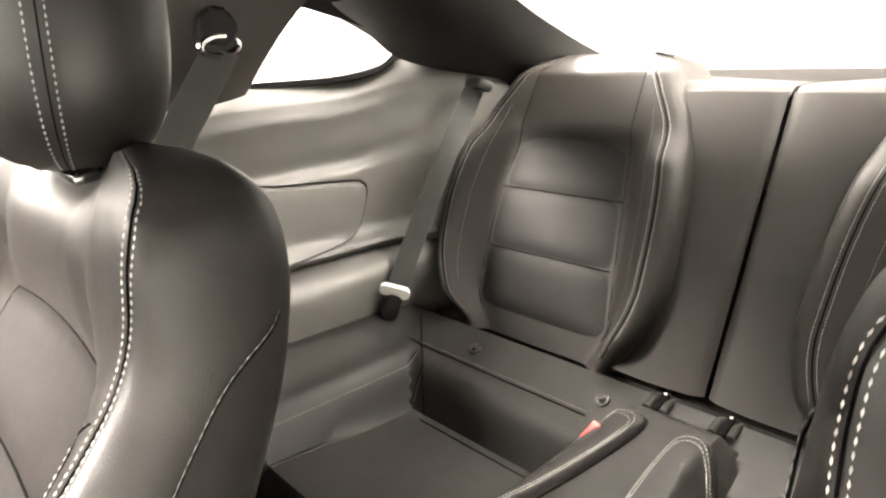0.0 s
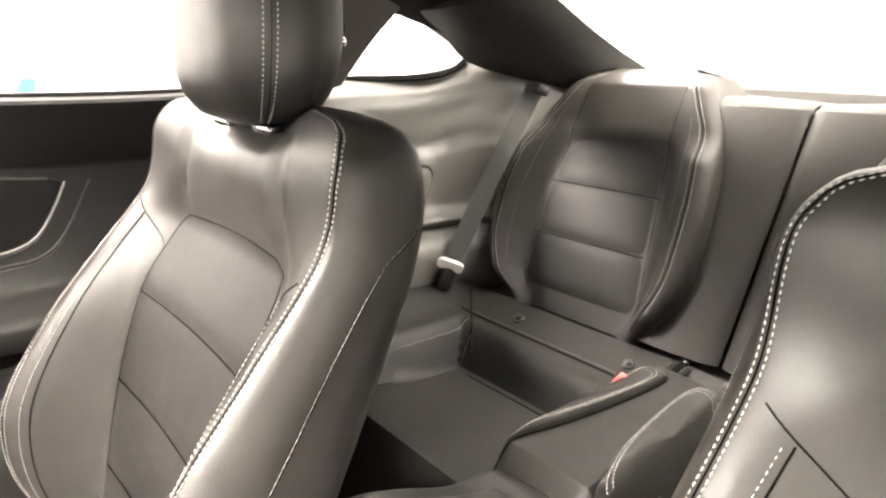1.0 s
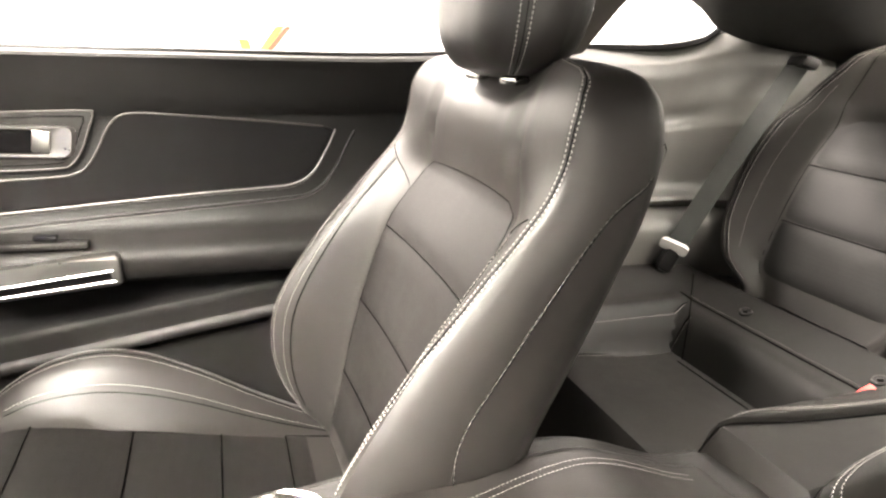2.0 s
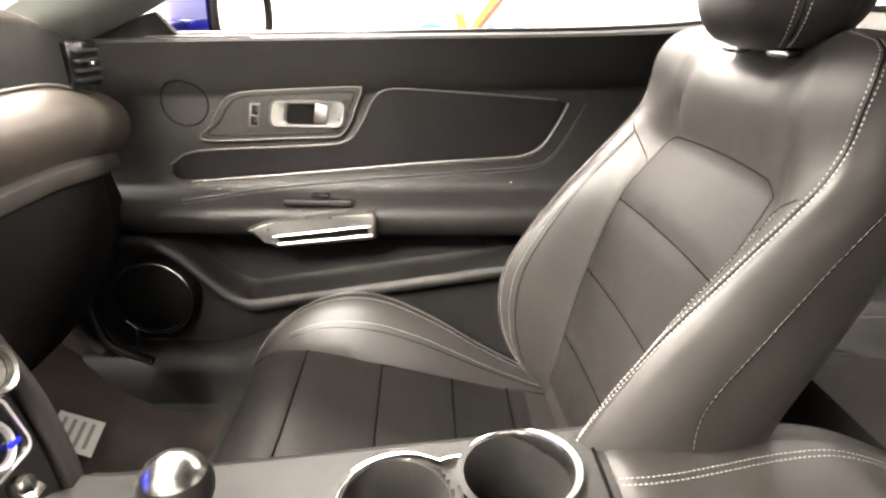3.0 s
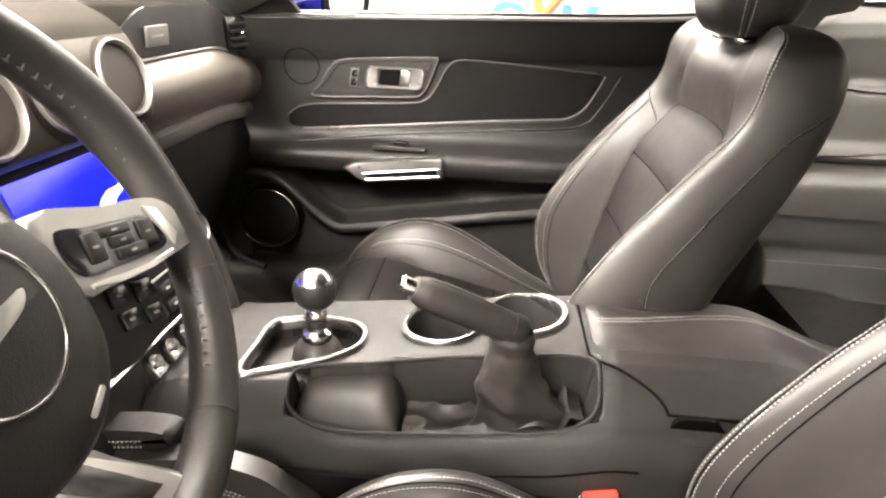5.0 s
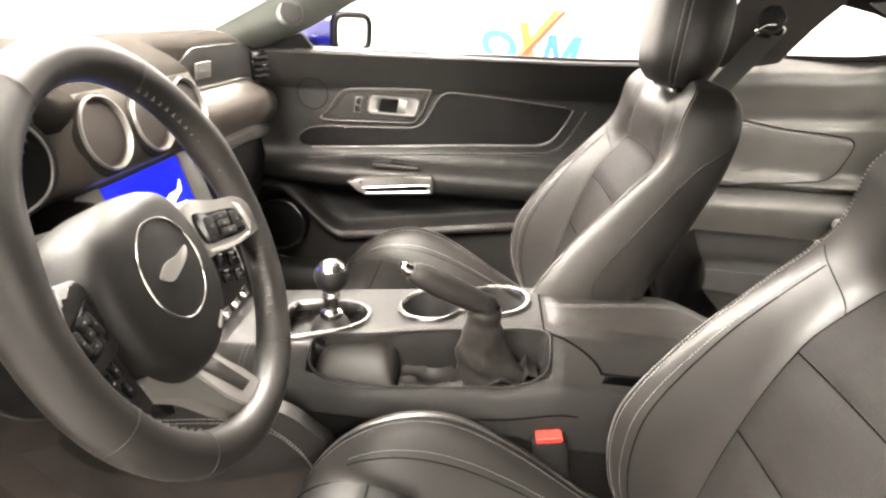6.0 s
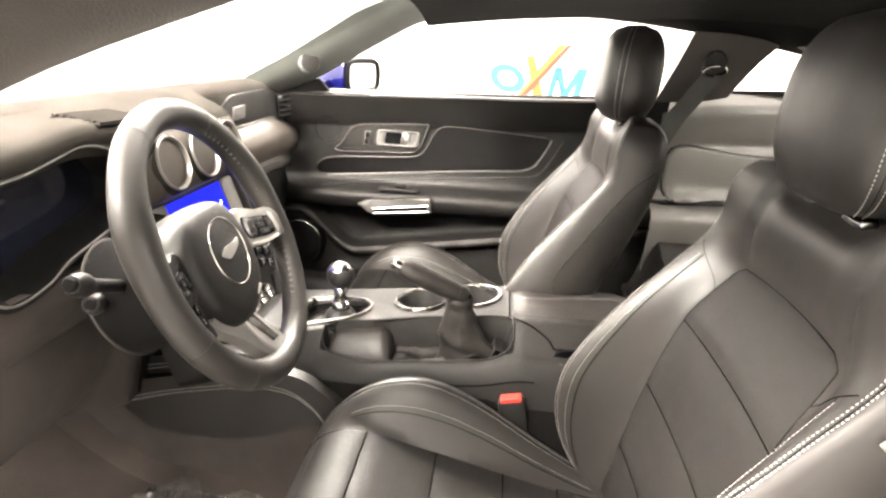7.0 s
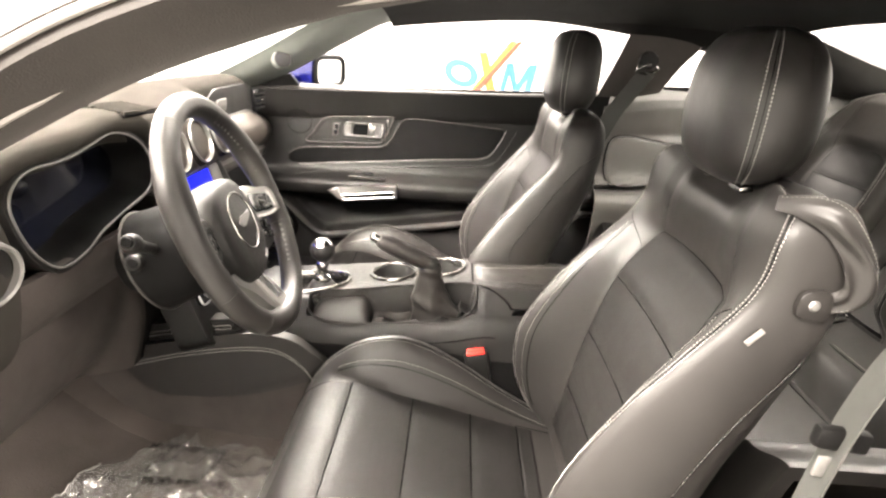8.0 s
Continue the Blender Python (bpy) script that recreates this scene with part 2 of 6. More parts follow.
def lathe(profile, m=None, n=32, bm=None):
    """(radius, height) pairs turned about z."""
    bm = bm or bmesh.new()
    rows = [[(r * math.cos(2 * math.pi * k / n), r * math.sin(2 * math.pi * k / n), h) for k in range(n)] for r, h in profile]
    start = len(bm.verts)
    sheet(rows, bm, wrap=True)
    bm.verts.ensure_lookup_table()
    if m is not None:
        bmesh.ops.transform(bm, matrix=m, verts=bm.verts[start:])
    return bm


def walk_along(path, step):
    """Points and directions at even steps along a path."""
    P = [np.array(p, float) for p in path]
    out = []
    d0 = 0.0
    nxt = step * 0.5
    for a, b in zip(P, P[1:]):
        L = float(np.linalg.norm(b - a))
        while L > 0 and nxt <= d0 + L:
            out.append((a + (b - a) * ((nxt - d0) / L), (b - a) / L))
            nxt += step
        d0 += L
    return out


def stitches(path, length=0.0034, gap=0.0010, r=0.00048, bm=None):
    """A row of single thread stitches along a path."""
    bm = bm or bmesh.new()
    for p, d in walk_along(path, length + gap):
        d = Vector(d)
        a = d.cross(Vector((0.31, 0.2, 0.93)))
        a = a.normalized() * r if a.length > 1e-6 else Vector((r, 0, 0))
        b = d.cross(a).normalized() * r
        p = Vector(p)
        e0, e1 = bm.verts.new(p - d * length / 2), bm.verts.new(p + d * length / 2)
        mid = [bm.verts.new(p + v) for v in (a, b, -a, -b)]
        for k in range(4):
            bm.faces.new((e0, mid[k], mid[(k + 1) % 4]))
            bm.faces.new((e1, mid[(k + 1) % 4], mid[k]))
    return bm


def offset(path, v):
    return [np.array(p, float) + np.array(v, float) for p in path]


def rounded(w, h, r, n=5):
    """Outline of a rounded rectangle about the origin."""
    out = []
    for cx, cy, a0 in ((w / 2 - r, h / 2 - r, 0), (-w / 2 + r, h / 2 - r, 90), (-w / 2 + r, -h / 2 + r, 180), (w / 2 - r, -h / 2 + r, 270)):
        for k in range(n + 1):
            a = radians(a0 + 90 * k / n)
            out.append((cx + r * math.cos(a), cy + r * math.sin(a)))
    return out


# ---------------------------------------------------------------- showroom round the car
def slab(name, size, centre, material, label, category):
    ob = part(name, box(size, centre), material)
    return tagged(ob, label, category, kind="structure")


slab("ground", (12, 13, 0.1), (0, -0.5, -0.05), EPOXY, "pale glossy epoxy showroom floor under the car", "floor")
slab("wall_east", (0.1, 13, 3.4), (5.05, -0.5, 1.7), WALL, "plain white showroom wall carrying the painted sign", "wall")
slab("wall_west", (0.1, 13, 3.4), (-5.05, -0.5, 1.7), WALL, "plain white showroom wall", "wall")
slab("wall_north", (10, 0.1, 3.4), (0, 5.05, 1.7), WALL, "plain white showroom wall ahead of the car", "wall")
slab("wall_south", (10, 0.1, 3.4), (0, -6.05, 1.7), WALL, "plain white showroom wall behind the car", "wall")
slab("ceiling", (10.2, 13, 0.1), (0, -0.5, 3.45), CEILING, "plain white showroom ceiling", "ceiling")


# sign on the wall: coloured letter shapes, flat vinyl
def wall_sign():
    root = thing("wall_sign", "large cyan, orange and blue vinyl lettering on a white wall", "sign", at=(4.995, 0, 0))
    def flat(pts, z=0.004):
        # (along the wall, height) -> a thin sheet on the wall
        m = Matrix(((0, 0, -1, 0), (1, 0, 0, 0), (0, 1, 0, 0), (0, 0, 0, 1)))
        return prism(pts, 0, z, m)
    cy, cz = SIGN
    s = SIGN_H
    n = 40
    o = [(cy + (0.86 + 0.62 * math.cos(a)) * s + 0.14 * s * math.sin(a), cz + 0.5 * s + 0.5 * s * math.sin(a)) for a in [2 * math.pi * i / n for i in range(n)]]
    q = [(cy + (0.86 + 0.34 * math.cos(a)) * s + 0.08 * s * math.sin(a), cz + 0.5 * s + 0.27 * s * math.sin(a)) for a in [2 * math.pi * i / n for i in range(n)]]
    ring = sheet([[(-0.006, a, b) for a, b in o + o[:1]], [(-0.006, a, b) for a, b in q + q[:1]]], thick=0.004)
    part("round_mark", ring, CYAN, root, "cyan ring")
    part("bar", flat([(cy + 0.26 * s, cz + 1.3 * s), (cy - 0.05 * s, cz + 1.3 * s), (cy - 0.42 * s, cz + 0.1 * s), (cy - 0.62 * s, cz - 0.4 * s), (cy - 0.22 * s, cz - 0.4 * s)]), ORANGE, root, "orange slanting bar")
    part("bar", flat([(cy + 0.62 * s, cz - 0.4 * s), (cy + 0.36 * s, cz - 0.4 * s), (cy - 1.32 * s, cz + 1.75 * s), (cy - 1.16 * s, cz + 1.75 * s)], 0.008), REDOR, root, "red slanting bar")
    part("bar", flat([(cy + 0.66 * s, cz - 0.4 * s), (cy + 0.52 * s, cz - 0.4 * s), (cy - 1.12 * s, cz + 1.75 * s), (cy - 0.86 * s, cz + 1.75 * s)], 0.006), YELLOW, root, "yellow slanting bar")
    m0 = cy - 0.60 * s
    part("angled_mark", flat([(m0 - 0.02 * s, cz - 0.02 * s), (m0 - 0.22 * s, cz - 0.02 * s), (m0 - 0.42 * s, cz + 0.98 * s), (m0 - 0.20 * s, cz + 0.98 * s)]), SKY, root, "blue upright")
    part("angled_mark", flat([(m0 - 0.20 * s, cz + 0.98 * s), (m0 - 0.46 * s, cz + 0.98 * s), (m0 - 0.72 * s, cz - 0.02 * s), (m0 - 0.52 * s, cz - 0.02 * s)], 0.006), SKY, root)
    part("angled_mark", flat([(m0 - 0.52 * s, cz - 0.02 * s), (m0 - 0.76 * s, cz - 0.02 * s), (m0 - 1.30 * s, cz + 0.98 * s), (m0 - 1.04 * s, cz + 0.98 * s)], 0.008), CYAN, root)
    part("angled_mark", flat([(m0 - 0.94 * s, cz - 0.02 * s), (m0 - 1.18 * s, cz - 0.02 * s), (m0 - 1.36 * s, cz + 0.98 * s), (m0 - 1.12 * s, cz + 0.98 * s)], 0.010), CYAN, root)


SIGN, SIGN_H = (-0.005, 0.665), 0.262
wall_sign()


# ---------------------------------------------------------------- car shell
def smooth(t):
    t = min(1, max(0, t))
    return t * t * (3 - 2 * t)


# floor pan and tunnel, carpeted
def floor_pan():
    rows = []
    for y in np.linspace(1.25, -0.95, 45):
        row = []
        for x in np.linspace(-0.74, 0.74, 60):
            z = 0.285 + 0.03 * smooth((y - 0.5) / 0.25) + 0.22 * smooth((y - 0.76) / 0.40) + 0.004 * math.sin(9 * y) * math.sin(7 * x)
            z += 0.14 * smooth((0.15 - abs(x - 0.02)) / 0.05)
            z += 0.06 * smooth((-0.18 - y) / 0.14)
            z += 0.08 * smooth((abs(x) - 0.66) / 0.05)
            row.append((x, y, z))
        rows.append(row)
    ob = part("floor", sheet(rows, thick=0.012), CARPET)
    tagged(ob, "black carpeted car floor with a raised centre tunnel", "car floor", kind="structure")


floor_pan()

# inside surface of the right-hand side: sill line and roof rail
SILL = curve1([(-0.75, 1.06), (-0.667, 1.055), (-0.6, 1.038), (-0.533, 1.026), (-0.35, 1.013), (-0.06, 0.975), (0.36, 0.957), (0.75, 0.944), (1.0, 0.935)])


def headliner():
    rows = []
    for y in np.linspace(0.42, -0.585, 30):
        half = 0.60 - 0.05 * smooth((y - 0.1) / 0.4) - 0.03 * smooth((-0.4 - y) / 0.4)
        zc = 1.235 - 0.05 * ((y + 0.15) / 0.6) ** 2
        row = [(x * half, y, zc - 0.045 * abs(x) ** 3.2) for x in np.linspace(-1, 1, 31)]
        rows.append(row)
    ob = part("ceiling", sheet(rows, thick=0.015), LINER)
    tagged(ob, "dark cloth headliner of a coupe", "headliner", kind="structure")
    rows = [[(p[0] * 1.07, p[1] * 1.03, p[2] + 0.035) for p in r] for r in rows]
    ob = part("roof", sheet(rows, thick=0.008), BLUE)
    tagged(ob, "deep blue painted steel car roof", "car roof", kind="structure")


headliner()


def strip(a, b, name, material, label, category, thick=0.02, n=24, bulge=0.0, kind="structure"):
    """A padded strip between two edge curves."""
    A, B = cr(a, n), cr(b, n)
    rows = []
    for p, q in zip(A, B):
        row = []
        for k in range(9):
            t = k / 8
            r = p + (q - p) * t
            r = r + np.array([-math.copysign(1, r[0]) * bulge * math.sin(math.pi * t), 0, -0.4 * bulge * math.sin(math.pi * t)])
            row.append(tuple(r))
        rows.append(row)
    ob = part(name, sheet(rows, thick=thick), material)
    return tagged(ob, label, category, kind=kind)


for s, side in ((1, "right"), (-1, "left")):
    # windscreen pillar
    if s > 0:
        up = [(0.685, 1.05, 0.930), (0.66, 0.964, 0.969), (0.635, 0.864, 1.018), (0.61, 0.774, 1.065), (0.58, 0.671, 1.124), (0.55, 0.577, 1.176), (0.54, 0.46, 1.215), (0.535, 0.36, 1.232)]
        low = [(0.718, 0.87, 0.945), (0.710, 0.772, 0.990), (0.700, 0.722, 1.012), (0.675, 0.614, 1.072), (0.655, 0.516, 1.126), (0.640, 0.444, 1.160), (0.635, 0.344, 1.178), (0.635, 0.25, 1.188)]
    else:
        up = [(-0.70, 0.98, 0.93), (-0.655, 0.80, 1.035), (-0.61, 0.62, 1.125), (-0.56, 0.44, 1.19), (-0.535, 0.36, 1.215)]
        low = [(-0.715, 0.84, 0.95), (-0.675, 0.68, 1.03), (-0.65, 0.54, 1.095), (-0.635, 0.38, 1.155), (-0.625, 0.30, 1.172)]
    strip(up, low, "pillar_trim", PILLAR, "grey-green moulded windscreen pillar trim", "pillar trim", bulge=0.012)
    # roof rail over the side windows
    strip([(s * 0.635, 0.40, 1.168), (s * 0.635, 0.25, 1.187), (s * 0.635, 0.11, 1.190), (s * 0.638, -0.04, 1.188), (s * 0.643, -0.24, 1.169), (s * 0.66, -0.45, 1.14), (s * 0.66, -0.62, 1.105)],
          [(s * 0.54, 0.40, 1.205), (s * 0.55, 0.25, 1.218), (s * 0.56, 0.11, 1.225), (s * 0.56, -0.04, 1.225), (s * 0.56, -0.24, 1.215), (s * 0.54, -0.45, 1.205), (s * 0.52, -0.62, 1.19)],
          "trim", LINER, "dark cloth-covered roof rail", "roof rail", bulge=0.006)
    # door pillar
    strip([(s * 0.70, -0.17, 0.985), (s * 0.672, -0.205, 1.08), (s * 0.643, -0.232, 1.172)],
          [(s * 0.715, -0.345, 1.012), (s * 0.675, -0.385, 1.09), (s * 0.645, -0.43, 1.152)],
          "pillar_trim", B_PILLAR, "grey-brown moulded door pillar trim", "pillar trim", bulge=0.012)
    # rear pillar
    strip([(s * 0.655, -0.455, 1.148), (s * 0.675, -0.57, 1.112), (s * 0.70, -0.665, 1.075), (s * 0.66, -0.80, 1.045), (s * 0.60, -0.98, 1.02)],
          [(s * 0.50, -0.57, 1.205), (s * 0.50, -0.68, 1.170), (s * 0.505, -0.79, 1.135), (s * 0.515, -0.92, 1.098), (s * 0.53, -1.10, 1.048)],
          "pillar_trim", REAR_PILLAR, "dark moulded rear pillar trim", "pillar trim", bulge=0.03)
    # rear quarter panel with its window ledge
    rows = []
    prof = [(0.44, 0.66), (0.55, 0.655), (0.62, 0.645), (0.66, 0.640), (0.69, 0.645), (0.706, 0.665), (0.716, 0.692), (0.724, 0.676), (0.735, 0.672), (0.746, 0.690), (0.76, 0.697), (0.855, 0.697), (0.868, 0.706), (0.882, 0.707), (0.898, 0.703), (0.93, 0.700), (0.955, 0.698), (0.970, 0.702), (0.985, 0.712), (0.992, 0.735)]
    pf = curve1(prof)
    for y in np.linspace(-0.20, -1.02, 36):
        lift = SILL(y) - SILL(-0.35)
        row = []
        turn_in = 0.16 * smooth((-0.55 - y) / 0.35)
        for z in np.linspace(0.40, 0.992, 110):
            zz = z + (lift * smooth((z - 0.6) / 0.35)) + (0.022 if z > 0.99 else 0.0)
            row.append((s * (pf(z) - turn_in * smooth((z - 0.35) / 0.3) * (1 - 0.45 * smooth((z - 0.85) / 0.1))), y, zz))
        rows.append(row)
    ob = part("quarter_panel", sheet(rows, thick=0.01), QUARTER)
    tagged(ob, "moulded dark grey rear quarter trim panel", "trim panel", kind="structure")
    def surf(y, zz):
        z = zz - (SILL(y) - SILL(-0.35)) * smooth((zz - 0.6) / 0.35)
        return pf(z) - 0.16 * smooth((-0.55 - y) / 0.35) * smooth((z - 0.35) / 0.3) * (1 - 0.45 * smooth((z - 0.85) / 0.1))
    pk = cr([(-0.24, 0.862), (-0.40, 0.857), (-0.53, 0.850), (-0.556, 0.844), (-0.564, 0.826), (-0.552, 0.785), (-0.537, 0.760), (-0.495, 0.746), (-0.36, 0.734), (-0.24, 0.727)], 60, True)
    pk = [(p[0], p[1]) for p in pk] + [(pk[0][0], pk[0][1])]
    mid = (-0.40, 0.795)
    rows = [[(s * (min(0.697, surf(lerp(mid[0], p[0], k), lerp(mid[1], p[1], k))) - h), lerp(mid[0], p[0], k), lerp(mid[1], p[1], k)) for p in pk] for k, h in ((1.0, -0.006), (0.995, 0.004), (0.97, 0.010), (0.93, 0.0125), (0.8, 0.0135), (0.55, 0.014), (0.3, 0.014), (0.02, 0.014))]
    pad = part("elbow_pad", sheet(rows), QUARTER, ob, "smooth raised elbow pad")
    part("pad_edge", tube([(s * (min(0.697, surf(*p)) - 0.002), lerp(mid[0], p[0], 1.012), lerp(mid[1], p[1], 1.03)) for p in pk[:-1]], 0.0014, 6, True), SEAM, pad)
    strip([(s * 0.735, -0.20, 1.0), (s * 0.735, -0.35, 1.016), (s * 0.72, -0.533, 1.028), (s * 0.715, -0.62, 1.045), (s * 0.71, -0.667, 1.078)],
          [(s * 0.765, -0.20, 0.99), (s * 0.765, -0.35, 1.004), (s * 0.75, -0.533, 1.016), (s * 0.745, -0.64, 1.03), (s * 0.74, -0.70, 1.07)],
          "trim", VINYL_DARK, "black rubber quarter window seal", "window seal", thick=0.01)


def parcel_shelf():
    rows = [[(x, y, 1.000 + 0.030 * smooth((-0.92 - y) / 0.21) + 0.012 * abs(x)) for x in np.linspace(-0.62, 0.62, 20)] for y in np.linspace(-0.90, -1.35, 14)]
    ob = part("rear_shelf", sheet(rows, thick=0.015), LINER)
    tagged(ob, "dark carpeted parcel shelf below the rear glass", "rear shelf", kind="structure")
    # Lighter grey here paints the glare on the trim below the rear glass.
    ob = part("trim", tube([(x, -1.13, 1.028 + 0.012 * abs(x)) for x in np.linspace(-0.55, 0.55, 24)], 0.010, 8), QUARTER)
    tagged(ob, "trim along the rear glass, its grey paled for glare", "trim", kind="structure")


parcel_shelf()


# glass: windscreen, rear glass
def pane(name, rows, label):
    ob = part(name, sheet(rows, thick=0.004), GLASS)
    ob.visible_shadow = False
    return tagged(ob, label, "car window", kind="structure")


def grid(f, us, vs):
    return [[f(u, v) for u in us] for v in vs]


us = np.linspace(-1, 1, 15)
vs = np.linspace(0, 1, 8)
pane("window_1", grid(lambda u, v: (u * lerp(0.70, 0.55, v), lerp(1.22, 0.42, v) - 0.20 * abs(u) ** 2 * (1 - v), lerp(0.915, 1.215, v)), us, vs), "clear curved car windscreen")
pane("window_2", grid(lambda u, v: (u * lerp(0.56, 0.50, v), lerp(-1.42, -0.585, v), lerp(1.0, 1.222, v)), us, vs), "clear sloping rear glass of a coupe")


strip([(-0.638, 0.80, 0.914), (-0.64, 0.70, 0.965), (-0.645, 0.597, 1.017), (-0.645, 0.50, 1.067), (-0.642, 0.41, 1.103), (-0.637, 0.30, 1.140), (-0.632, 0.12, 1.170), (-0.632, -0.10, 1.172), (-0.64, -0.30, 1.15)],
      [(-0.727, 0.745, 0.970), (-0.715, 0.65, 1.025), (-0.705, 0.56, 1.082), (-0.70, 0.484, 1.121), (-0.692, 0.39, 1.155), (-0.685, 0.28, 1.180), (-0.68, 0.10, 1.203), (-0.68, -0.10, 1.205), (-0.69, -0.30, 1.18)],
      "pillar_trim", DOOR_SEAL, "grey-brown rubber-sealed door opening along the roof", "door seal", bulge=0.012)
strip([(-0.715, 0.65, 1.028), (-0.705, 0.56, 1.085), (-0.70, 0.484, 1.124), (-0.692, 0.39, 1.158), (-0.685, 0.28, 1.183), (-0.68, 0.10, 1.206), (-0.68, -0.10, 1.208)],
      [(-0.74, 0.74, 1.07), (-0.72, 0.64, 1.13), (-0.70, 0.54, 1.175), (-0.68, 0.42, 1.21), (-0.66, 0.30, 1.238), (-0.65, 0.10, 1.255), (-0.65, -0.10, 1.255)],
      "trim", BODYGREY, "pale painted door frame edge", "door frame", bulge=0.006)
# The pale beads paint highlight lines along the seal.
for dx, dz, r, m in ((0.0, 0.0, 0.004, BODYGREY), (0.022, -0.018, 0.003, PLASTIC), (0.045, -0.036, 0.0035, BODYGREY)):
    ob = part("trim", tube(offset(cr([(-0.722, 0.645, 1.022), (-0.712, 0.555, 1.079), (-0.707, 0.479, 1.118), (-0.699, 0.385, 1.152), (-0.692, 0.275, 1.177), (-0.687, 0.10, 1.200), (-0.687, -0.10, 1.202)], 40), (dx * 0.8, 0, dz)), r, 8), m)
    tagged(ob, "thin bead along the door opening seal, pale ones painting its highlight", "door seal", kind="structure")
# Backing panel added so the gap between the rear seats stays dark.
slab("wall_trim", (0.60, 0.02, 0.50), (0.05, -0.80, 0.62), CARPET, "dark backing panel added behind the gap between the rear seats", "bulkhead")
# Out of view; reaches forward to keep light off the rear bench.
ob = part("pillar_trim", box((0.085, 0.30, 0.54), (-0.775, -0.290, 0.46), (0, 0, 4), 0.035, 4), VINYL)
tagged(ob, "black moulded lower door pillar trim, lengthened to block light", "pillar trim", kind="structure")
ob = part("trim", box((0.12, 1.15, 0.05), (-0.735, 0.28, 0.345), (0, 0, 0), 0.015, 3), PLASTIC)
tagged(ob, "black door sill plate", "door sill", kind="structure")
ob = part("trim", sheet([[(-0.66 - 0.03 * t, y, lerp(0.22, 0.78, t)) for t in np.linspace(0, 1, 8)] for y in np.linspace(0.78, 1.2, 8)], thick=0.01), FOOTWELL)
tagged(ob, "black footwell kick panel", "kick panel", kind="structure")
ob = part("trim", sheet([[(0.69 + 0.01 * t, y, lerp(0.22, 0.60, t)) for t in np.linspace(0, 1, 8)] for y in np.linspace(0.84, 1.25, 8)], thick=0.01), VINYL)
tagged(ob, "black footwell kick panel", "kick panel", kind="structure")

# Mostly unseen shell panels, added to stop light leaking into the cabin.
slab("wall_front", (1.46, 0.03, 0.68), (0, 1.26, 0.58), FOOTWELL, "grey-brown carpeted bulkhead ahead of the footwells", "bulkhead")
slab("wall_rear", (1.36, 0.03, 0.80), (0, -1.36, 0.60), CARPET, "black carpeted bulkhead behind the parcel shelf", "bulkhead")
for s in (-1, 1):
    ob = part("body_side", sheet([[(s * x, y, z) for z, x in ((0.10, 0.78), (0.25, 0.86), (0.55, 0.90), (0.80, 0.88), (0.96, 0.80))] for y in (np.linspace(-0.30, -1.40, 12) if s < 0 else np.linspace(-0.22, -1.40, 12))], thick=0.008), BLUE)
    tagged(ob, "deep blue painted rear body side", "car body", kind="structure")
    ob = part("body_side", sheet([[(s * x, y, z) for z, x in ((0.10, 0.78), (0.25, 0.86), (0.55, 0.90), (0.80, 0.86), (0.915, 0.76))] for y in np.linspace(0.95 if s > 0 else 0.80, 1.32, 6)], thick=0.008), BLUE)
    tagged(ob, "deep blue painted front body side", "car body", kind="structure")
for s in (-1, 1):
    ob = part("wall_trim", sheet([[(s * x, y, z) for z, x in ((0.25, 0.70), (0.40, 0.73), (0.55, 0.735))] for y in np.linspace(-0.12 if s > 0 else -0.40, -0.85, 10)], thick=0.008), CARPET)
    tagged(ob, "dark carpeted side of the rear footwell", "trim panel", kind="structure")
ob = part("body_floor", box((1.6, 2.9, 0.03), (0, -0.06, 0.14)), BODYGREY)
tagged(ob, "grey painted car underbody", "car body", kind="structure")

# moulded sill and ridges in the passenger's footwell
def footwell_trim():
    root = thing("trim", "black moulded footwell sill trim with curved ridges", "trim panel", kind="structure", at=(0.66, 0.85, 0.40))
    off = np.array((0.66, 0.85, 0.40))
    for path, r in (([(0.668, 0.885, 0.66), (0.664, 0.897, 0.55), (0.660, 0.895, 0.485), (0.655, 0.868, 0.428), (0.65, 0.80, 0.40)], 0.010), ([(0.668, 0.955, 0.60), (0.664, 0.950, 0.520), (0.660, 0.925, 0.451), (0.655, 0.884, 0.415)], 0.009)):
        part("ridge", tube(offset(cr(path, 24), -off), r, 10, flat=0.7), PLASTIC, root)
    rows = []
    for y in np.linspace(0.93, 0.50, 20):
        top = 0.402 + 0.03 * smooth((0.68 - y) / 0.1)
        rows.append([tuple(np.array(p) - off) for p in ((0.70, y, top + 0.012), (0.672, y, top + 0.006), (0.656, y, top - 0.006), (0.645, y, top - 0.035), (0.632, y, top - 0.08), (0.615, y, 0.31))])
    part("sill_panel", sheet(rows, thick=0.006), PLASTIC, root, "smooth inner sill")


footwell_trim()


# ---------------------------------------------------------------- front seats
# local frame: x across from the seat's middle, y forward, z up
B_OUT = curve1([(0.40, 0.19), (0.46, 0.222), (0.55, 0.238), (0.65, 0.238), (0.78, 0.228), (0.88, 0.224), (0.92, 0.222), (0.945, 0.218), (0.965, 0.208), (0.98, 0.183), (0.988, 0.115)])
B_RIDGE = curve1([(0.40, 0.17), (0.46, 0.200), (0.55, 0.214), (0.65, 0.214), (0.78, 0.207), (0.87, 0.202), (0.93, 0.205), (0.96, 0.199), (0.98, 0.172), (0.988, 0.10)])
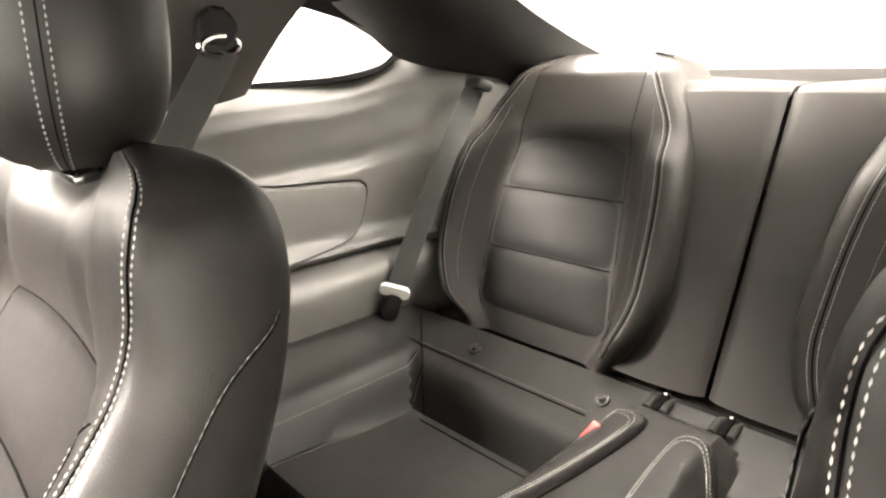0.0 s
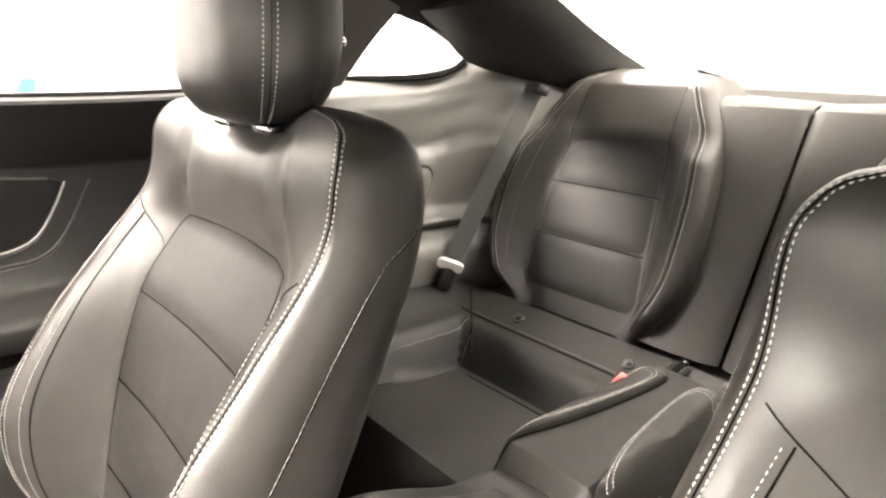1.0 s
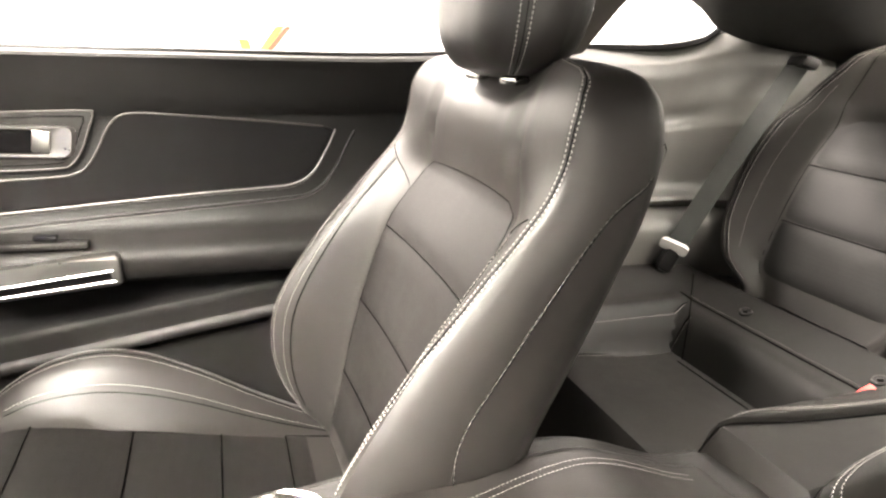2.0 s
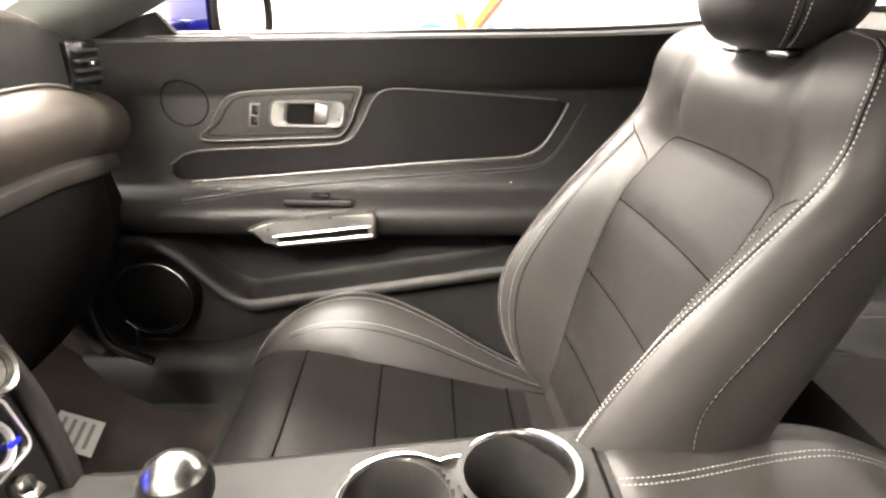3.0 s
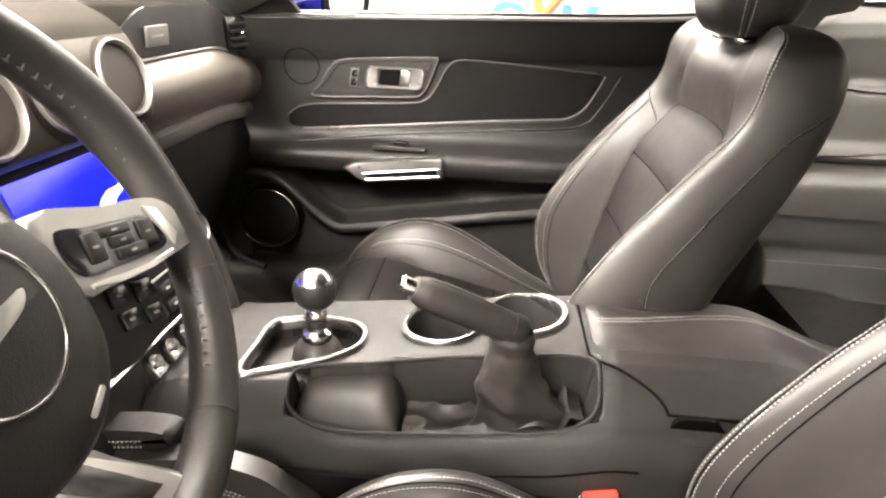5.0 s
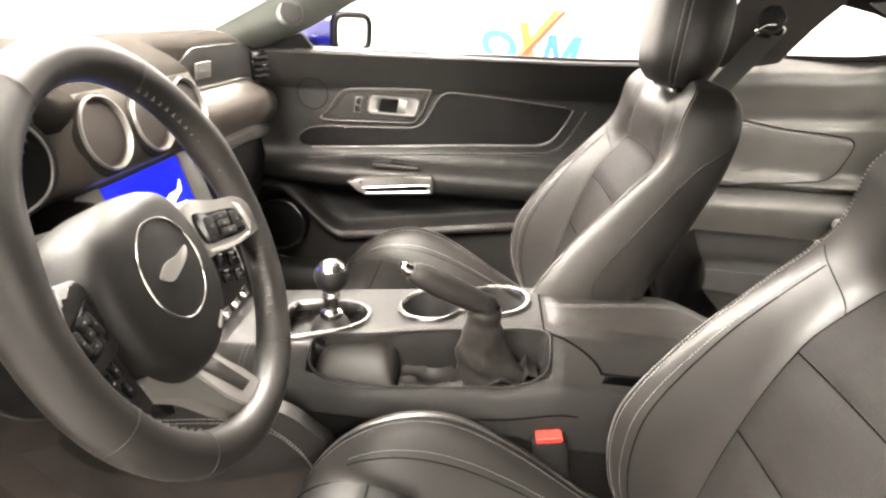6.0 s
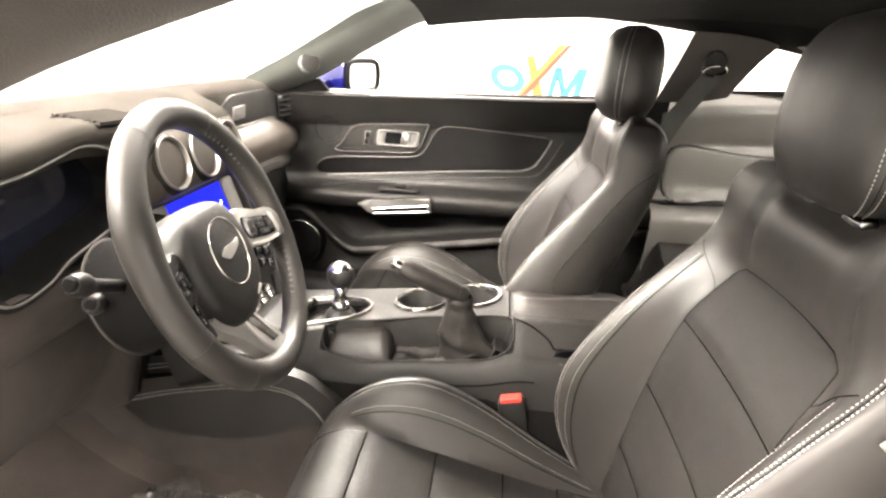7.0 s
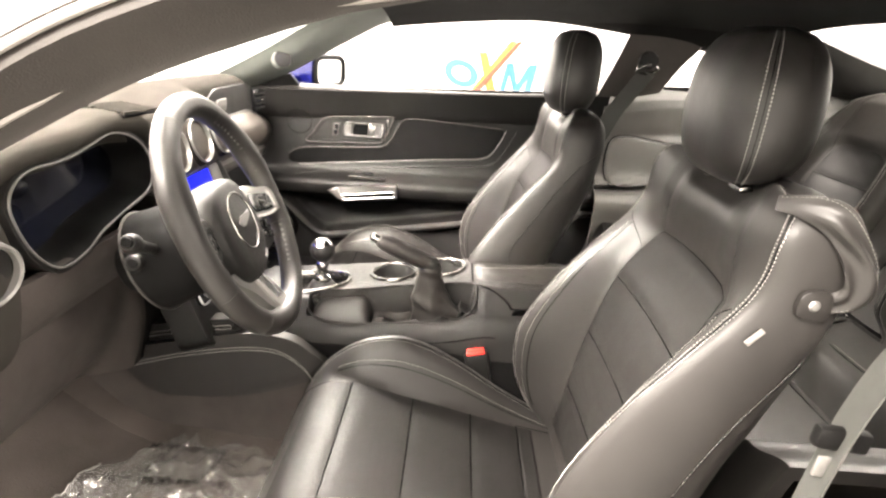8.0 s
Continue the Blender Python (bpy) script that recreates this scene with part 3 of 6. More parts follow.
B_IN = curve1([(0.40, 0.152), (0.645, 0.152), (0.77, 0.143), (0.82, 0.133), (0.85, 0.124), (0.90, 0.110), (0.96, 0.10), (0.98, 0.085), (0.988, 0.05)])
B_YR = curve1([(0.40, 0.10), (0.45, 0.15), (0.51, 0.187), (0.575, 0.200), (0.64, 0.190), (0.737, 0.133), (0.807, 0.078), (0.87, 0.027), (0.90, 0.014), (0.95, 0.006), (0.98, -0.012), (0.988, -0.028)])
B_YC = curve1([(0.40, 0.13), (0.5, 0.110), (0.645, 0.082), (0.77, 0.046), (0.835, 0.008), (0.845, 0.002), (0.862, 0.001), (0.88, 0.004), (0.92, 0.002), (0.955, -0.010), (0.98, -0.028), (0.988, -0.036)])
B_REAR = curve1([(0.40, 0.06), (0.55, 0.030), (0.67, -0.005), (0.736, -0.035), (0.819, -0.065), (0.905, -0.084), (0.945, -0.083), (0.965, -0.076), (0.98, -0.062), (0.988, -0.048)])


def back_front(x, z):
    a = abs(x)
    wi, wr, wo, yr, yc = B_IN(z), B_RIDGE(z), B_OUT(z), B_YR(z), B_YC(z)
    yi = yc + 0.006
    dip = 0.007 * math.exp(-((a - wi - 0.004) / 0.011) ** 2) * smooth((z - 0.855) / 0.03) * smooth((0.985 - z) / 0.03)
    if a <= wi:
        return yc + (yi - yc) * (a / wi) ** 2 - dip
    if a <= wr:
        return lerp(yi, yr, smooth((a - wi) / (wr - wi)) ** 0.9) - dip
    t = min(1, (a - wr) / (wo - wr))
    depth = min(0.07, max(0.012, 0.6 * (yr - B_REAR(z))))
    return yr - depth * (1 - math.sqrt(max(0, 1 - t * t)))


C_TOP = curve1([(0.02, 0.425), (0.1, 0.437), (0.2, 0.455), (0.38, 0.495), (0.48, 0.520), (0.53, 0.518), (0.57, 0.495), (0.592, 0.455), (0.602, 0.40)])
C_RIDGE = curve1([(0.02, 0.41), (0.1, 0.435), (0.217, 0.490), (0.31, 0.545), (0.39, 0.580), (0.45, 0.582), (0.51, 0.560), (0.56, 0.515), (0.59, 0.455), (0.602, 0.40)])
C_OUT = curve1([(0.02, 0.21), (0.12, 0.235), (0.3, 0.252), (0.45, 0.250), (0.55, 0.235), (0.59, 0.215), (0.602, 0.19)])


def cushion_top(x, y):
    a = abs(x)
    wo = C_OUT(y)
    wi, wr = min(0.150, wo * 0.66), wo - 0.04
    zc, zr = C_TOP(y), C_RIDGE(y)
    if a <= wi:
        return zc - 0.004 * (1 - (a / wi) ** 2)
    if a <= wr:
        return lerp(zc, zr, smooth((a - wi) / (wr - wi)) ** 0.85)
    t = min(1, (a - wr) / (wo - wr))
    return zr - 0.06 * (1 - math.sqrt(max(0, 1 - t * t)))


def bf(x, z, lift=0.001):
    return (x, back_front(x, z) + lift, z)


def ct(x, y, lift=0.001):
    return (x, y, cushion_top(x, y) + lift)


def back_side(y, z):
    """Half width of the backrest's flank at a depth y, a little proud."""
    wo, yb = B_OUT(z), B_REAR(z)
    ye = back_front(wo, z)
    u = (ye - y) / max(1e-6, ye - yb)
    keys = [(0.0, 1.0), (0.3, 0.998), (0.58, 0.975), (0.8, 0.92), (0.94, 0.83), (1.0, 0.66)]
    if u <= 0:
        return wo + 0.0006
    for (u0, w0), (u1, w1) in zip(keys, keys[1:]):
        if u <= u1:
            return wo * lerp(w0, w1, (u - u0) / (u1 - u0)) + 0.0006
    return wo * 0.66


def front_seat(cx, cy, side, label):
    """side: +1 where the door is towards +x."""
    seat = thing("bucket_chair", label, "car seat", group="front seats", at=(cx, cy, 0))
    # backrest
    rows = []
    for z in [*np.linspace(0.40, 0.94, 46), *np.linspace(0.948, 0.988, 11)]:
        wo, yb = B_OUT(z), B_REAR(z)
        xs = [wo * math.sin(a) for a in np.linspace(-math.pi / 2, math.pi / 2, 47)]
        front = [(x, back_front(x, z), z) for x in xs]
        ye = front[-1][1]
        rear = [(wo * 0.998, lerp(ye, yb, 0.3), z), (wo * 0.975, lerp(ye, yb, 0.58), z), (wo * 0.92, lerp(ye, yb, 0.8), z), (wo * 0.83, lerp(ye, yb, 0.94), z), (wo * 0.66, yb, z), (wo * 0.35, yb - 0.005, z), (0, yb - 0.006, z)]
        rear += [(-p[0], p[1], p[2]) for p in rear[-2::-1]]
        rows.append([(p[0], p[1], p[2] - 0.024 * smooth((z - 0.925) / 0.06) * smooth((0.125 - abs(p[0])) / 0.07)) for p in front + rear])
    back = part("backrest", sheet(rows, wrap=True, caps=True), LEATHER, seat)
    # cushion
    rows = []
    for y in [*np.linspace(0.02, 0.50, 30), *np.linspace(0.512, 0.602, 14)]:
        wo = C_OUT(y)
        xs = [wo * math.sin(a) for a in np.linspace(-math.pi / 2, math.pi / 2, 41)]
        top = [(x, y, cushion_top(x, y)) for x in xs]
        ze, zl = top[-1][2], 0.335 + 0.04 * smooth((y - 0.5) / 0.1)
        low = [(wo, y, lerp(ze, zl, 0.4)), (wo * 0.99, y, lerp(ze, zl, 0.8)), (wo * 0.95, y, zl), (0, y, zl)]
        low += [(-p[0], p[1], p[2]) for p in low[-2::-1]]
        rows.append(top + low)
    cushion = part("cushion", sheet(rows, wrap=True, caps=True), LEATHER, seat)
    # raised insert pads between the pleats
    zs = [0.462, 0.548, 0.656, 0.763, 0.856]
    for z0, z1 in zip(zs, zs[1:]):
        rows = []
        for z in np.linspace(z0 + 0.0012, z1 - 0.0012, 14):
            w = B_IN(z) * 1.0
            if z1 > 0.85:
                w -= 0.016 * smooth((z - 0.838) / 0.018) ** 2
            e = min((z - z0), (z1 - z)) / (z1 - z0)
            puff = 0.0019 * smooth(6 * e)
            rows.append([(x, back_front(x, z) + 0.0004 + puff * (1 - (abs(x) / w) ** 8), z) for x in np.linspace(-w, w, 22)])
        part("insert_panel", sheet(rows), LEATHER_INSERT, back)
    ys = [0.16, 0.19, 0.275, 0.38, 0.49, 0.565]
    for y0, y1 in zip(ys, ys[1:]):
        rows = []
        for y in np.linspace(y0 + 0.0012, y1 - 0.0012, 12):
            w = min(0.150, C_OUT(y) * 0.66) * 0.99
            e = min(y - y0, y1 - y) / (y1 - y0)
            puff = 0.0019 * smooth(6 * e)
            rows.append([(x, y, cushion_top(x, y) + 0.0004 + puff * (1 - (abs(x) / w) ** 8)) for x in np.linspace(-w, w, 22)])
        part("insert_panel", sheet(rows), LEATHER_INSERT, cushion)
    for z0 in (0.548, 0.656, 0.763):
        w = B_IN(z0) * 0.985
        part("pleat", tube([bf(x, z0, 0.0012) for x in np.linspace(-w, w, 24)], 0.0009, 6), SEAM, back)
    for y0 in (0.19, 0.275, 0.38, 0.49):
        part("pleat", tube([ct(x, y0, 0.0012) for x in np.linspace(-0.148, 0.148, 24)], 0.0011, 6), SEAM, cushion)
    # seams and thread
    for sg in (-1, 1):
        zz = np.linspace(0.985, 0.46, 90)
        def rim_x(z, d):
            return sg * (B_RIDGE(z) + lerp(-0.004, 0.002, smooth((z - 0.62) / 0.2)) * smooth((0.988 - z) / 0.02) - d)
        main = [bf(rim_x(z, 0.0), z, 0.0002) for z in zz]
        part("seam", tube(main, 0.0006, 6), SEAM, back)
        part("stitching", stitches([bf(rim_x(z, -0.0024), z, 0.0012) for z in zz], r=0.0006, bm=stitches([bf(rim_x(z, 0.0028), z, 0.0013) for z in zz], r=0.0006)), THREAD, back, "double row of white thread")
        # second seam inside the rim, under the shoulder band
        z2 = np.linspace(0.847, 0.475, 70)
        def second(z, d, lift):
            return bf(sg * (lerp(B_IN(z), B_RIDGE(z), 0.66) - d), z, lift)
        part("seam", tube([second(z, 0, 0.0003) for z in z2], 0.0007, 6), SEAM, back)
        part("stitching", stitches([second(z, -0.0045, 0.0016) for z in z2], r=0.00045), THREAD, back, "white thread along the second seam")
        band = [bf(sg * lerp(B_IN(z0) * 0.99, B_RIDGE(z0) - 0.008, u), z0, 0.0006) for u, z0 in [(k / 12, 0.812 + 0.050 * k / 12) for k in range(13)]]
        part("seam", tube(band, 0.0006, 6), SEAM, back)
        edge = [bf(sg * (B_IN(z) * 0.99 - 0.016 * smooth((z - 0.838) / 0.018) ** 2), z, 0.0004) for z in np.linspace(0.853, 0.47, 120)]
        part("seam", tube(edge, 0.0008, 6), SEAM, back)
        # rear side seam
        side_line = [(-0.083, 0.910), (-0.056, 0.898), (-0.020, 0.866), (0.022, 0.806), (0.060, 0.748), (0.088, 0.706), (0.098, 0.676), (0.096, 0.640), (0.088, 0.600), (0.080, 0.54)]
        if sg == side < 0:
            side_line = [(-0.098, 0.888), (-0.088, 0.873), (-0.070, 0.848), (-0.041, 0.819), (0.015, 0.743), (0.063, 0.661), (0.085, 0.60), (0.095, 0.52)]
        pth = cr([(sg * back_side(y, z), y, z) for y, z in side_line], 60)
        part("seam", tube(pth, 0.0008, 6), SEAM, back)
        part("stitching", stitches(offset(pth, (sg * 0.0008, 0, 0.0022)), 0.006, 0.0003, 0.00035), GREYTHREAD, back)
        # cushion seams
        yy = np.linspace(0.05, 0.585, 70)
        rim = [ct(sg * (C_OUT(y) - 0.045), y, 0.0006) for y in yy]
        part("seam", tube(rim, 0.0007, 6), SEAM, cushion)
        part("stitching", stitches([ct(sg * (C_OUT(y) - 0.0495), y, 0.0016) for y in yy], bm=stitches([ct(sg * (C_OUT(y) - 0.0405), y, 0.0016) for y in yy])), THREAD, cushion, "double row of white thread")
        low = [ct(sg * (C_OUT(y) - 0.075), y, 0.0006) for y in np.linspace(0.08, 0.52, 60)]
        part("stitching", stitches([ct(sg * (C_OUT(y) - 0.0705), y, 0.0016) for y in np.linspace(0.08, 0.52, 60)]), THREAD, cushion)
        part("seam", tube(low, 0.0007, 6), SEAM, cushion)
        pth = [ct(sg * min(0.150, C_OUT(y) * 0.66), y, 0.0) for y in np.linspace(0.08, 0.595, 60)]
        part("seam", tube(pth, 0.0011, 6), SEAM, cushion)
    top = [bf(x, 0.854 + 0.003 * (1 - (x / 0.108) ** 2), 0.0004) for x in np.linspace(-0.108, 0.108, 26)]
    part("seam", tube(top, 0.0008, 6), SEAM, back)
    # headrest
    hr = []
    for z in np.linspace(0, 1, 25):
        wz = 0.964 + 0.186 * z
        e = (1 - (2 * z - 1) ** 4) ** 0.5 if 0 < z < 1 else 0.0
        e = max(e, 0.02)
        half = (0.100 + 0.012 * math.sin(math.pi * min(1, z * 1.15))) * (0.34 + 0.66 * e)
        yc = lerp(-0.022, -0.030, z)
        depth = (0.050 + 0.007 * math.sin(math.pi * z)) * (0.30 + 0.70 * e)
        ring = []
        for k in range(44):
            a = 2 * math.pi * k / 44
            c, s2 = math.cos(a), math.sin(a)
            ring.append((half * math.copysign(abs(c) ** 0.55, c), yc + depth * math.copysign(abs(s2) ** 0.72, s2) - 0.012 * (abs(c) ** 3) * (s2 > 0), wz))
        hr.append(ring)
    head = part("headrest", sheet(hr, wrap=True, caps=True), LEATHER, seat)
    def seam_line(sg, frac, lift):
        pts = []
        for z in np.linspace(0.02, 0.98, 40):
            e = max((1 - (2 * z - 1) ** 4), 0.0) ** 0.5
            depth = (0.050 + 0.007 * math.sin(math.pi * z)) * (0.30 + 0.70 * e)
            half = (0.100 + 0.012 * math.sin(math.pi * min(1, z * 1.15))) * (0.34 + 0.66 * e)
            x = half * frac
            c = (x / half) ** (1 / 0.55)
            s2 = math.sqrt(max(0, 1 - c * c)) ** 0.72
            pts.append((sg * (x + lift * 0.5), lerp(-0.022, -0.030, z) + depth * s2 - 0.012 * c ** 3 + lift, 0.964 + 0.186 * z))
        return pts
    for sg in (-1, 1):
        part("seam", tube(seam_line(sg, 0.915, 0.0002), 0.0004, 6), SEAM, head)
        part("stitching", stitches(seam_line(sg, 0.885, 0.0014), r=0.0008, bm=stitches(seam_line(sg, 0.940, 0.0016), r=0.0008)), THREAD, head, "double row of white thread")
        part("post", tube([(sg * 0.046, -0.036, 0.93), (sg * 0.046, -0.034, 1.00)], 0.0060, 12), CHROME, head, "chrome headrest post")
        part("collar", box((0.036, 0.018, 0.008), (sg * 0.047, -0.018, 0.963), (-10, 0, 0), 0.0035), CHROME, back, "headrest guide collar")
    # base and side shields
    part("seat_base", box((0.40, 0.44, 0.08), (0, 0.27, 0.325), (4, 0, 0), 0.02), PLASTIC, seat, "black plastic seat base")
    for sg in (-1, 1):
        part("side_shield", prism([(0.02, 0.27), (0.02, 0.40), (0.10, 0.43), (0.3, 0.405), (0.55, 0.40), (0.58, 0.36), (0.52, 0.30), (0.3, 0.26)], 0, 0.02, Matrix(((0, 0, 1, sg * 0.236 - 0.01), (1, 0, 0, 0), (0, 1, 0, 0), (0, 0, 0, 1))), 0.006), PLASTIC, seat, "black plastic side shield")
        part("rail", box((0.035, 0.60, 0.03), (sg * 0.19, 0.26, 0.302), (0, 0, 0), 0.004), PLASTIC, seat, "black seat rail")
    part("recliner_cover", lathe([(0.0, 0.012), (0.045, 0.012), (0.055, 0.004), (0.055, 0.0)], Matrix.Translation((side * 0.236, 0.075, 0.43)) @ pose(0, 0, 0, 0, side * 90, 0), 24), PLASTIC, seat)
    return seat, back, cushion


front_seat(0.340, 0.0, 1, "black leather bucket front passenger seat with white double stitching")
driver, driver_back, driver_cushion = front_seat(-0.341, -0.104, -1, "black leather bucket driver's seat with white double stitching and belt guide")


def driver_seat_fittings():
    # leather belt guide strap on the outer shoulder, its stud, and a small sewn label
    off = np.array((-0.331, -0.104, 0)) + np.array((0.0, 0.0035, 0.007))
    outer = cr([(-0.512, -0.094, 0.992), (-0.540, -0.120, 1.000), (-0.556, -0.140, 0.993), (-0.563, -0.162, 0.966), (-0.566, -0.176, 0.938), (-0.566, -0.179, 0.912), (-0.562, -0.170, 0.894), (-0.556, -0.152, 0.886), (-0.552, -0.132, 0.884)], 60)
    inner = cr([(-0.518, -0.090, 0.978), (-0.534, -0.106, 0.976), (-0.548, -0.122, 0.968), (-0.556, -0.138, 0.950), (-0.560, -0.148, 0.934), (-0.560, -0.150, 0.918), (-0.557, -0.146, 0.908), (-0.553, -0.138, 0.904), (-0.550, -0.126, 0.903)], 60)
    rows = []
    for i, (p, q) in enumerate(zip(outer, inner)):
        k = math.sin(math.pi * i / 59)
        rows.append([tuple(p + (q - p) * t - off + np.array((-0.005 * k * math.sin(math.pi * t) - 0.003 * k * math.sin(9 * t + 0.16 * i), 0.002 * k * math.sin(0.3 * i + 5 * t), 0))) for t in np.linspace(0, 1, 15)])
    part("belt_strap", sheet(rows, thick=0.003), LEATHER, driver_back, "black leather belt guide strap")
    part("stitching", stitches(offset([p + (q - p) * 0.10 for p, q in zip(outer, inner)], tuple(-off + np.array((-0.003, 0, 0.0005))))), GREYTHREAD, driver_back)
    m = Matrix.Translation(np.array((-0.556, -0.130, 0.893)) - off) @ pose(0, 0, 0, 0, -90, 0)
    part("strap_tab", prism([tuple(p) for p in cr([(-0.014, -0.016), (0.012, -0.016), (0.016, 0.0), (0.010, 0.014), (-0.010, 0.016), (-0.016, 0.0)], 30, True)], -0.002, 0.004, m, 0.002), LEATHER_SOFT, driver_back, "leather tab")
    part("stud", lathe([(0.0, 0.0065), (0.004, 0.006), (0.006, 0.004), (0.006, 0.0)], m, 20), SATIN_GREY, driver_back, "pale metal stud")
    tag = part("sewn_label", box((0.003, 0.007, 0.022), np.array((-0.556, -0.082, 0.853)) - off, (40, 0, 0), 0.001), LABEL, driver_back, "small white sewn label")
    part("label_line", box((0.0006, 0.0025, 0.018), np.array((-0.5578, -0.082, 0.853)) - off, (40, 0, 0)), GREYTHREAD, driver_back)


driver_seat_fittings()


# ---------------------------------------------------------------- passenger door
DOOR = [(0.30, 0.700), (0.40, 0.700), (0.484, 0.696), (0.489, 0.675), (0.508, 0.677), (0.513, 0.692), (0.520, 0.724), (0.56, 0.745), (0.60, 0.735), (0.625, 0.692), (0.640, 0.672), (0.665, 0.664), (0.682, 0.670), (0.693, 0.690), (0.702, 0.710), (0.714, 0.720), (0.75, 0.727), (0.79, 0.728), (0.866, 0.728), (0.880, 0.720), (0.90, 0.710), (0.92, 0.702), (0.945, 0.692), (0.955, 0.689), (0.960, 0.704), (0.962, 0.74)]


def on_plane(x, sg=1):
    """A matrix that stands an outline (y, z) up on the plane at x, raised towards the cabin."""
    return Matrix(((0, 0, -sg, x), (1, 0, 0, 0), (0, 1, 0, 0), (0, 0, 0, 1)))


def passenger_door():
    door = thing("car_door", "closed black passenger door with padded insert and chrome pull", "car door", at=(0.72, 0.3, 0.3))
    inv = Matrix.Translation((-0.72, -0.3, -0.3))
    def dp(name, bm, material, label="", parent=None):
        bmesh.ops.transform(bm, matrix=inv, verts=bm.verts[:])
        return part(name, bm, material, parent or door, label)
    pf = curve1([(z, x) for z, x in DOOR])
    rows = []
    for y in np.linspace(0.90, -0.21, 170):
        row = []
        for z, _ in [(zz, 0) for zz in np.linspace(0.30, 0.962, 150)]:
            k = smooth((z - 0.55) / 0.35)
            # the lower ledge falls from the rear, then climbs round the speaker
            low = 0.158 * (0.62 - y) if y < 0.62 else 0.118 * smooth((y - 0.62) / 0.18)
            x = pf(z) + 0.012 * smooth((y - 0.76) / 0.12) * (z > 0.5)
            row.append((x, y, z + k * (SILL(y) - 0.957) + low * smooth((0.645 - z) / 0.12)))
        rows.append(row)
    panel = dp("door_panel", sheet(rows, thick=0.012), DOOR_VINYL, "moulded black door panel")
    # the map pocket's faces are coloured darker to paint the shade inside it
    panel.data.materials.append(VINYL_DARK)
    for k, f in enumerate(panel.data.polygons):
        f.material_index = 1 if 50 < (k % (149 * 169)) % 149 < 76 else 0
    P = on_plane(0.7265)
    def skin(y, z):
        return pf(z - smooth((z - 0.55) / 0.35) * (SILL(y) - 0.957)) + 0.012 * smooth((y - 0.76) / 0.12)
    # padded insert: S-shaped beside the handle, slanting end, a tongue under the bezel
    low_edge = [(0.748, 0.732), (0.725, 0.718), (0.567, 0.732), (0.434, 0.745), (0.314, 0.757), (0.19, 0.767), (0.152, 0.772), (0.124, 0.787), (0.101, 0.820), (0.084, 0.857)]
    high_edge = [(0.10, 0.862), (0.182, 0.867), (0.323, 0.874), (0.376, 0.874), (0.396, 0.866), (0.410, 0.847), (0.421, 0.824), (0.437, 0.798), (0.453, 0.787), (0.475, 0.782), (0.56, 0.776), (0.668, 0.770), (0.718, 0.762), (0.746, 0.744)]
    ins = [tuple(p) for p in cr(low_edge, 60)] + [tuple(p) for p in cr(high_edge, 60)]
    pad = dp("insert_pad", prism(ins, 0, 0.008, P, 0.004), VINYL_DARK, "black padded door insert")
    dp("pad_line", tube([(0.7185, y, z) for y, z in cr(high_edge, 70)], 0.0017, 6), LEDGE, "thin grey line round the insert", pad)
    # bezel with handle
    bez = [(0.687, 0.786), (0.672, 0.812), (0.650, 0.847), (0.628, 0.862), (0.574, 0.868), (0.440, 0.876), (0.424, 0.872), (0.430, 0.853), (0.441, 0.823), (0.456, 0.801), (0.475, 0.794), (0.56, 0.790)]
    bezel = dp("handle_bezel", prism([tuple(p) for p in cr(bez, 60, True)], 0, 0.007, P, 0.004), VINYL, "black handle bezel")
    dp("bezel_rim", tube([(0.7195, y, z) for y, z in cr(bez, 80, True)], 0.0015, 6, True), LEDGE, "", bezel)
    inner = [(0.545 + (y - 0.545) * 0.90, 0.831 + (z - 0.831) * 0.82) for y, z in bez]
    dp("bezel_line", tube([(0.7192, y, z) for y, z in cr(inner, 80, True)], 0.0010, 6, True), VINYL_DARK, "", bezel)
    cup = rounded(0.128, 0.044, 0.012)
    slope = [(0.512 + x - 0.14 * yy, 0.832 + yy) for x, yy in cup]
    hole = [(0.514 + x * 0.50 - 0.12 * yy, 0.832 + yy * 0.74) for x, yy in cup]
    surround = sheet([[(0.7190, *p) for p in slope + slope[:1]], [(0.7145, *(np.array(p) * 0.85 + np.array(q) * 0.15)) for p, q in zip(slope + slope[:1], hole + hole[:1])], [(0.7150, *(np.array(p) * 0.2 + np.array(q) * 0.8)) for p, q in zip(slope + slope[:1], hole + hole[:1])], [(0.7185, *q) for q in hole + hole[:1]], [(0.738, *q) for q in hole + hole[:1]]])
    dp("handle_surround", surround, HANDLE, "satin metal door handle surround", bezel)
    dp("handle_recess", prism(hole, 0, 0.001, on_plane(0.7186)), SEAM, "", bezel)
    dp("handle_lever", box((0.005, 0.022, 0.032), (0.7165, 0.490, 0.832), (8, 0, 0), 0.002), HANDLE, "chrome door release lever", bezel)
    dp("lock_plate", prism([(0.611, 0.809), (0.595, 0.809), (0.588, 0.848), (0.606, 0.848)], 0, 0.0012, on_plane(0.7195), 0.0006), LEDGE, "thin frame of the lock switch", bezel)
    for k in range(2):
        dp("lock_button", box((0.003, 0.011, 0.015), (0.7180, 0.601 - 0.003 * k, 0.8195 + 0.018 * k), (8, 0, 0), 0.001), GLOSS, "door lock button", bezel)
    # trim lines and thread below the insert
    first = cr([(0.715, 0.714), (0.567, 0.728), (0.434, 0.741), (0.314, 0.753), (0.19, 0.763), (0.150, 0.768), (0.120, 0.784), (0.097, 0.820), (0.080, 0.857)], 80)
    dp("piping", tube([(0.7180, y, z) for y, z in first], 0.0014, 6), SATIN_GREY, "pale piping")
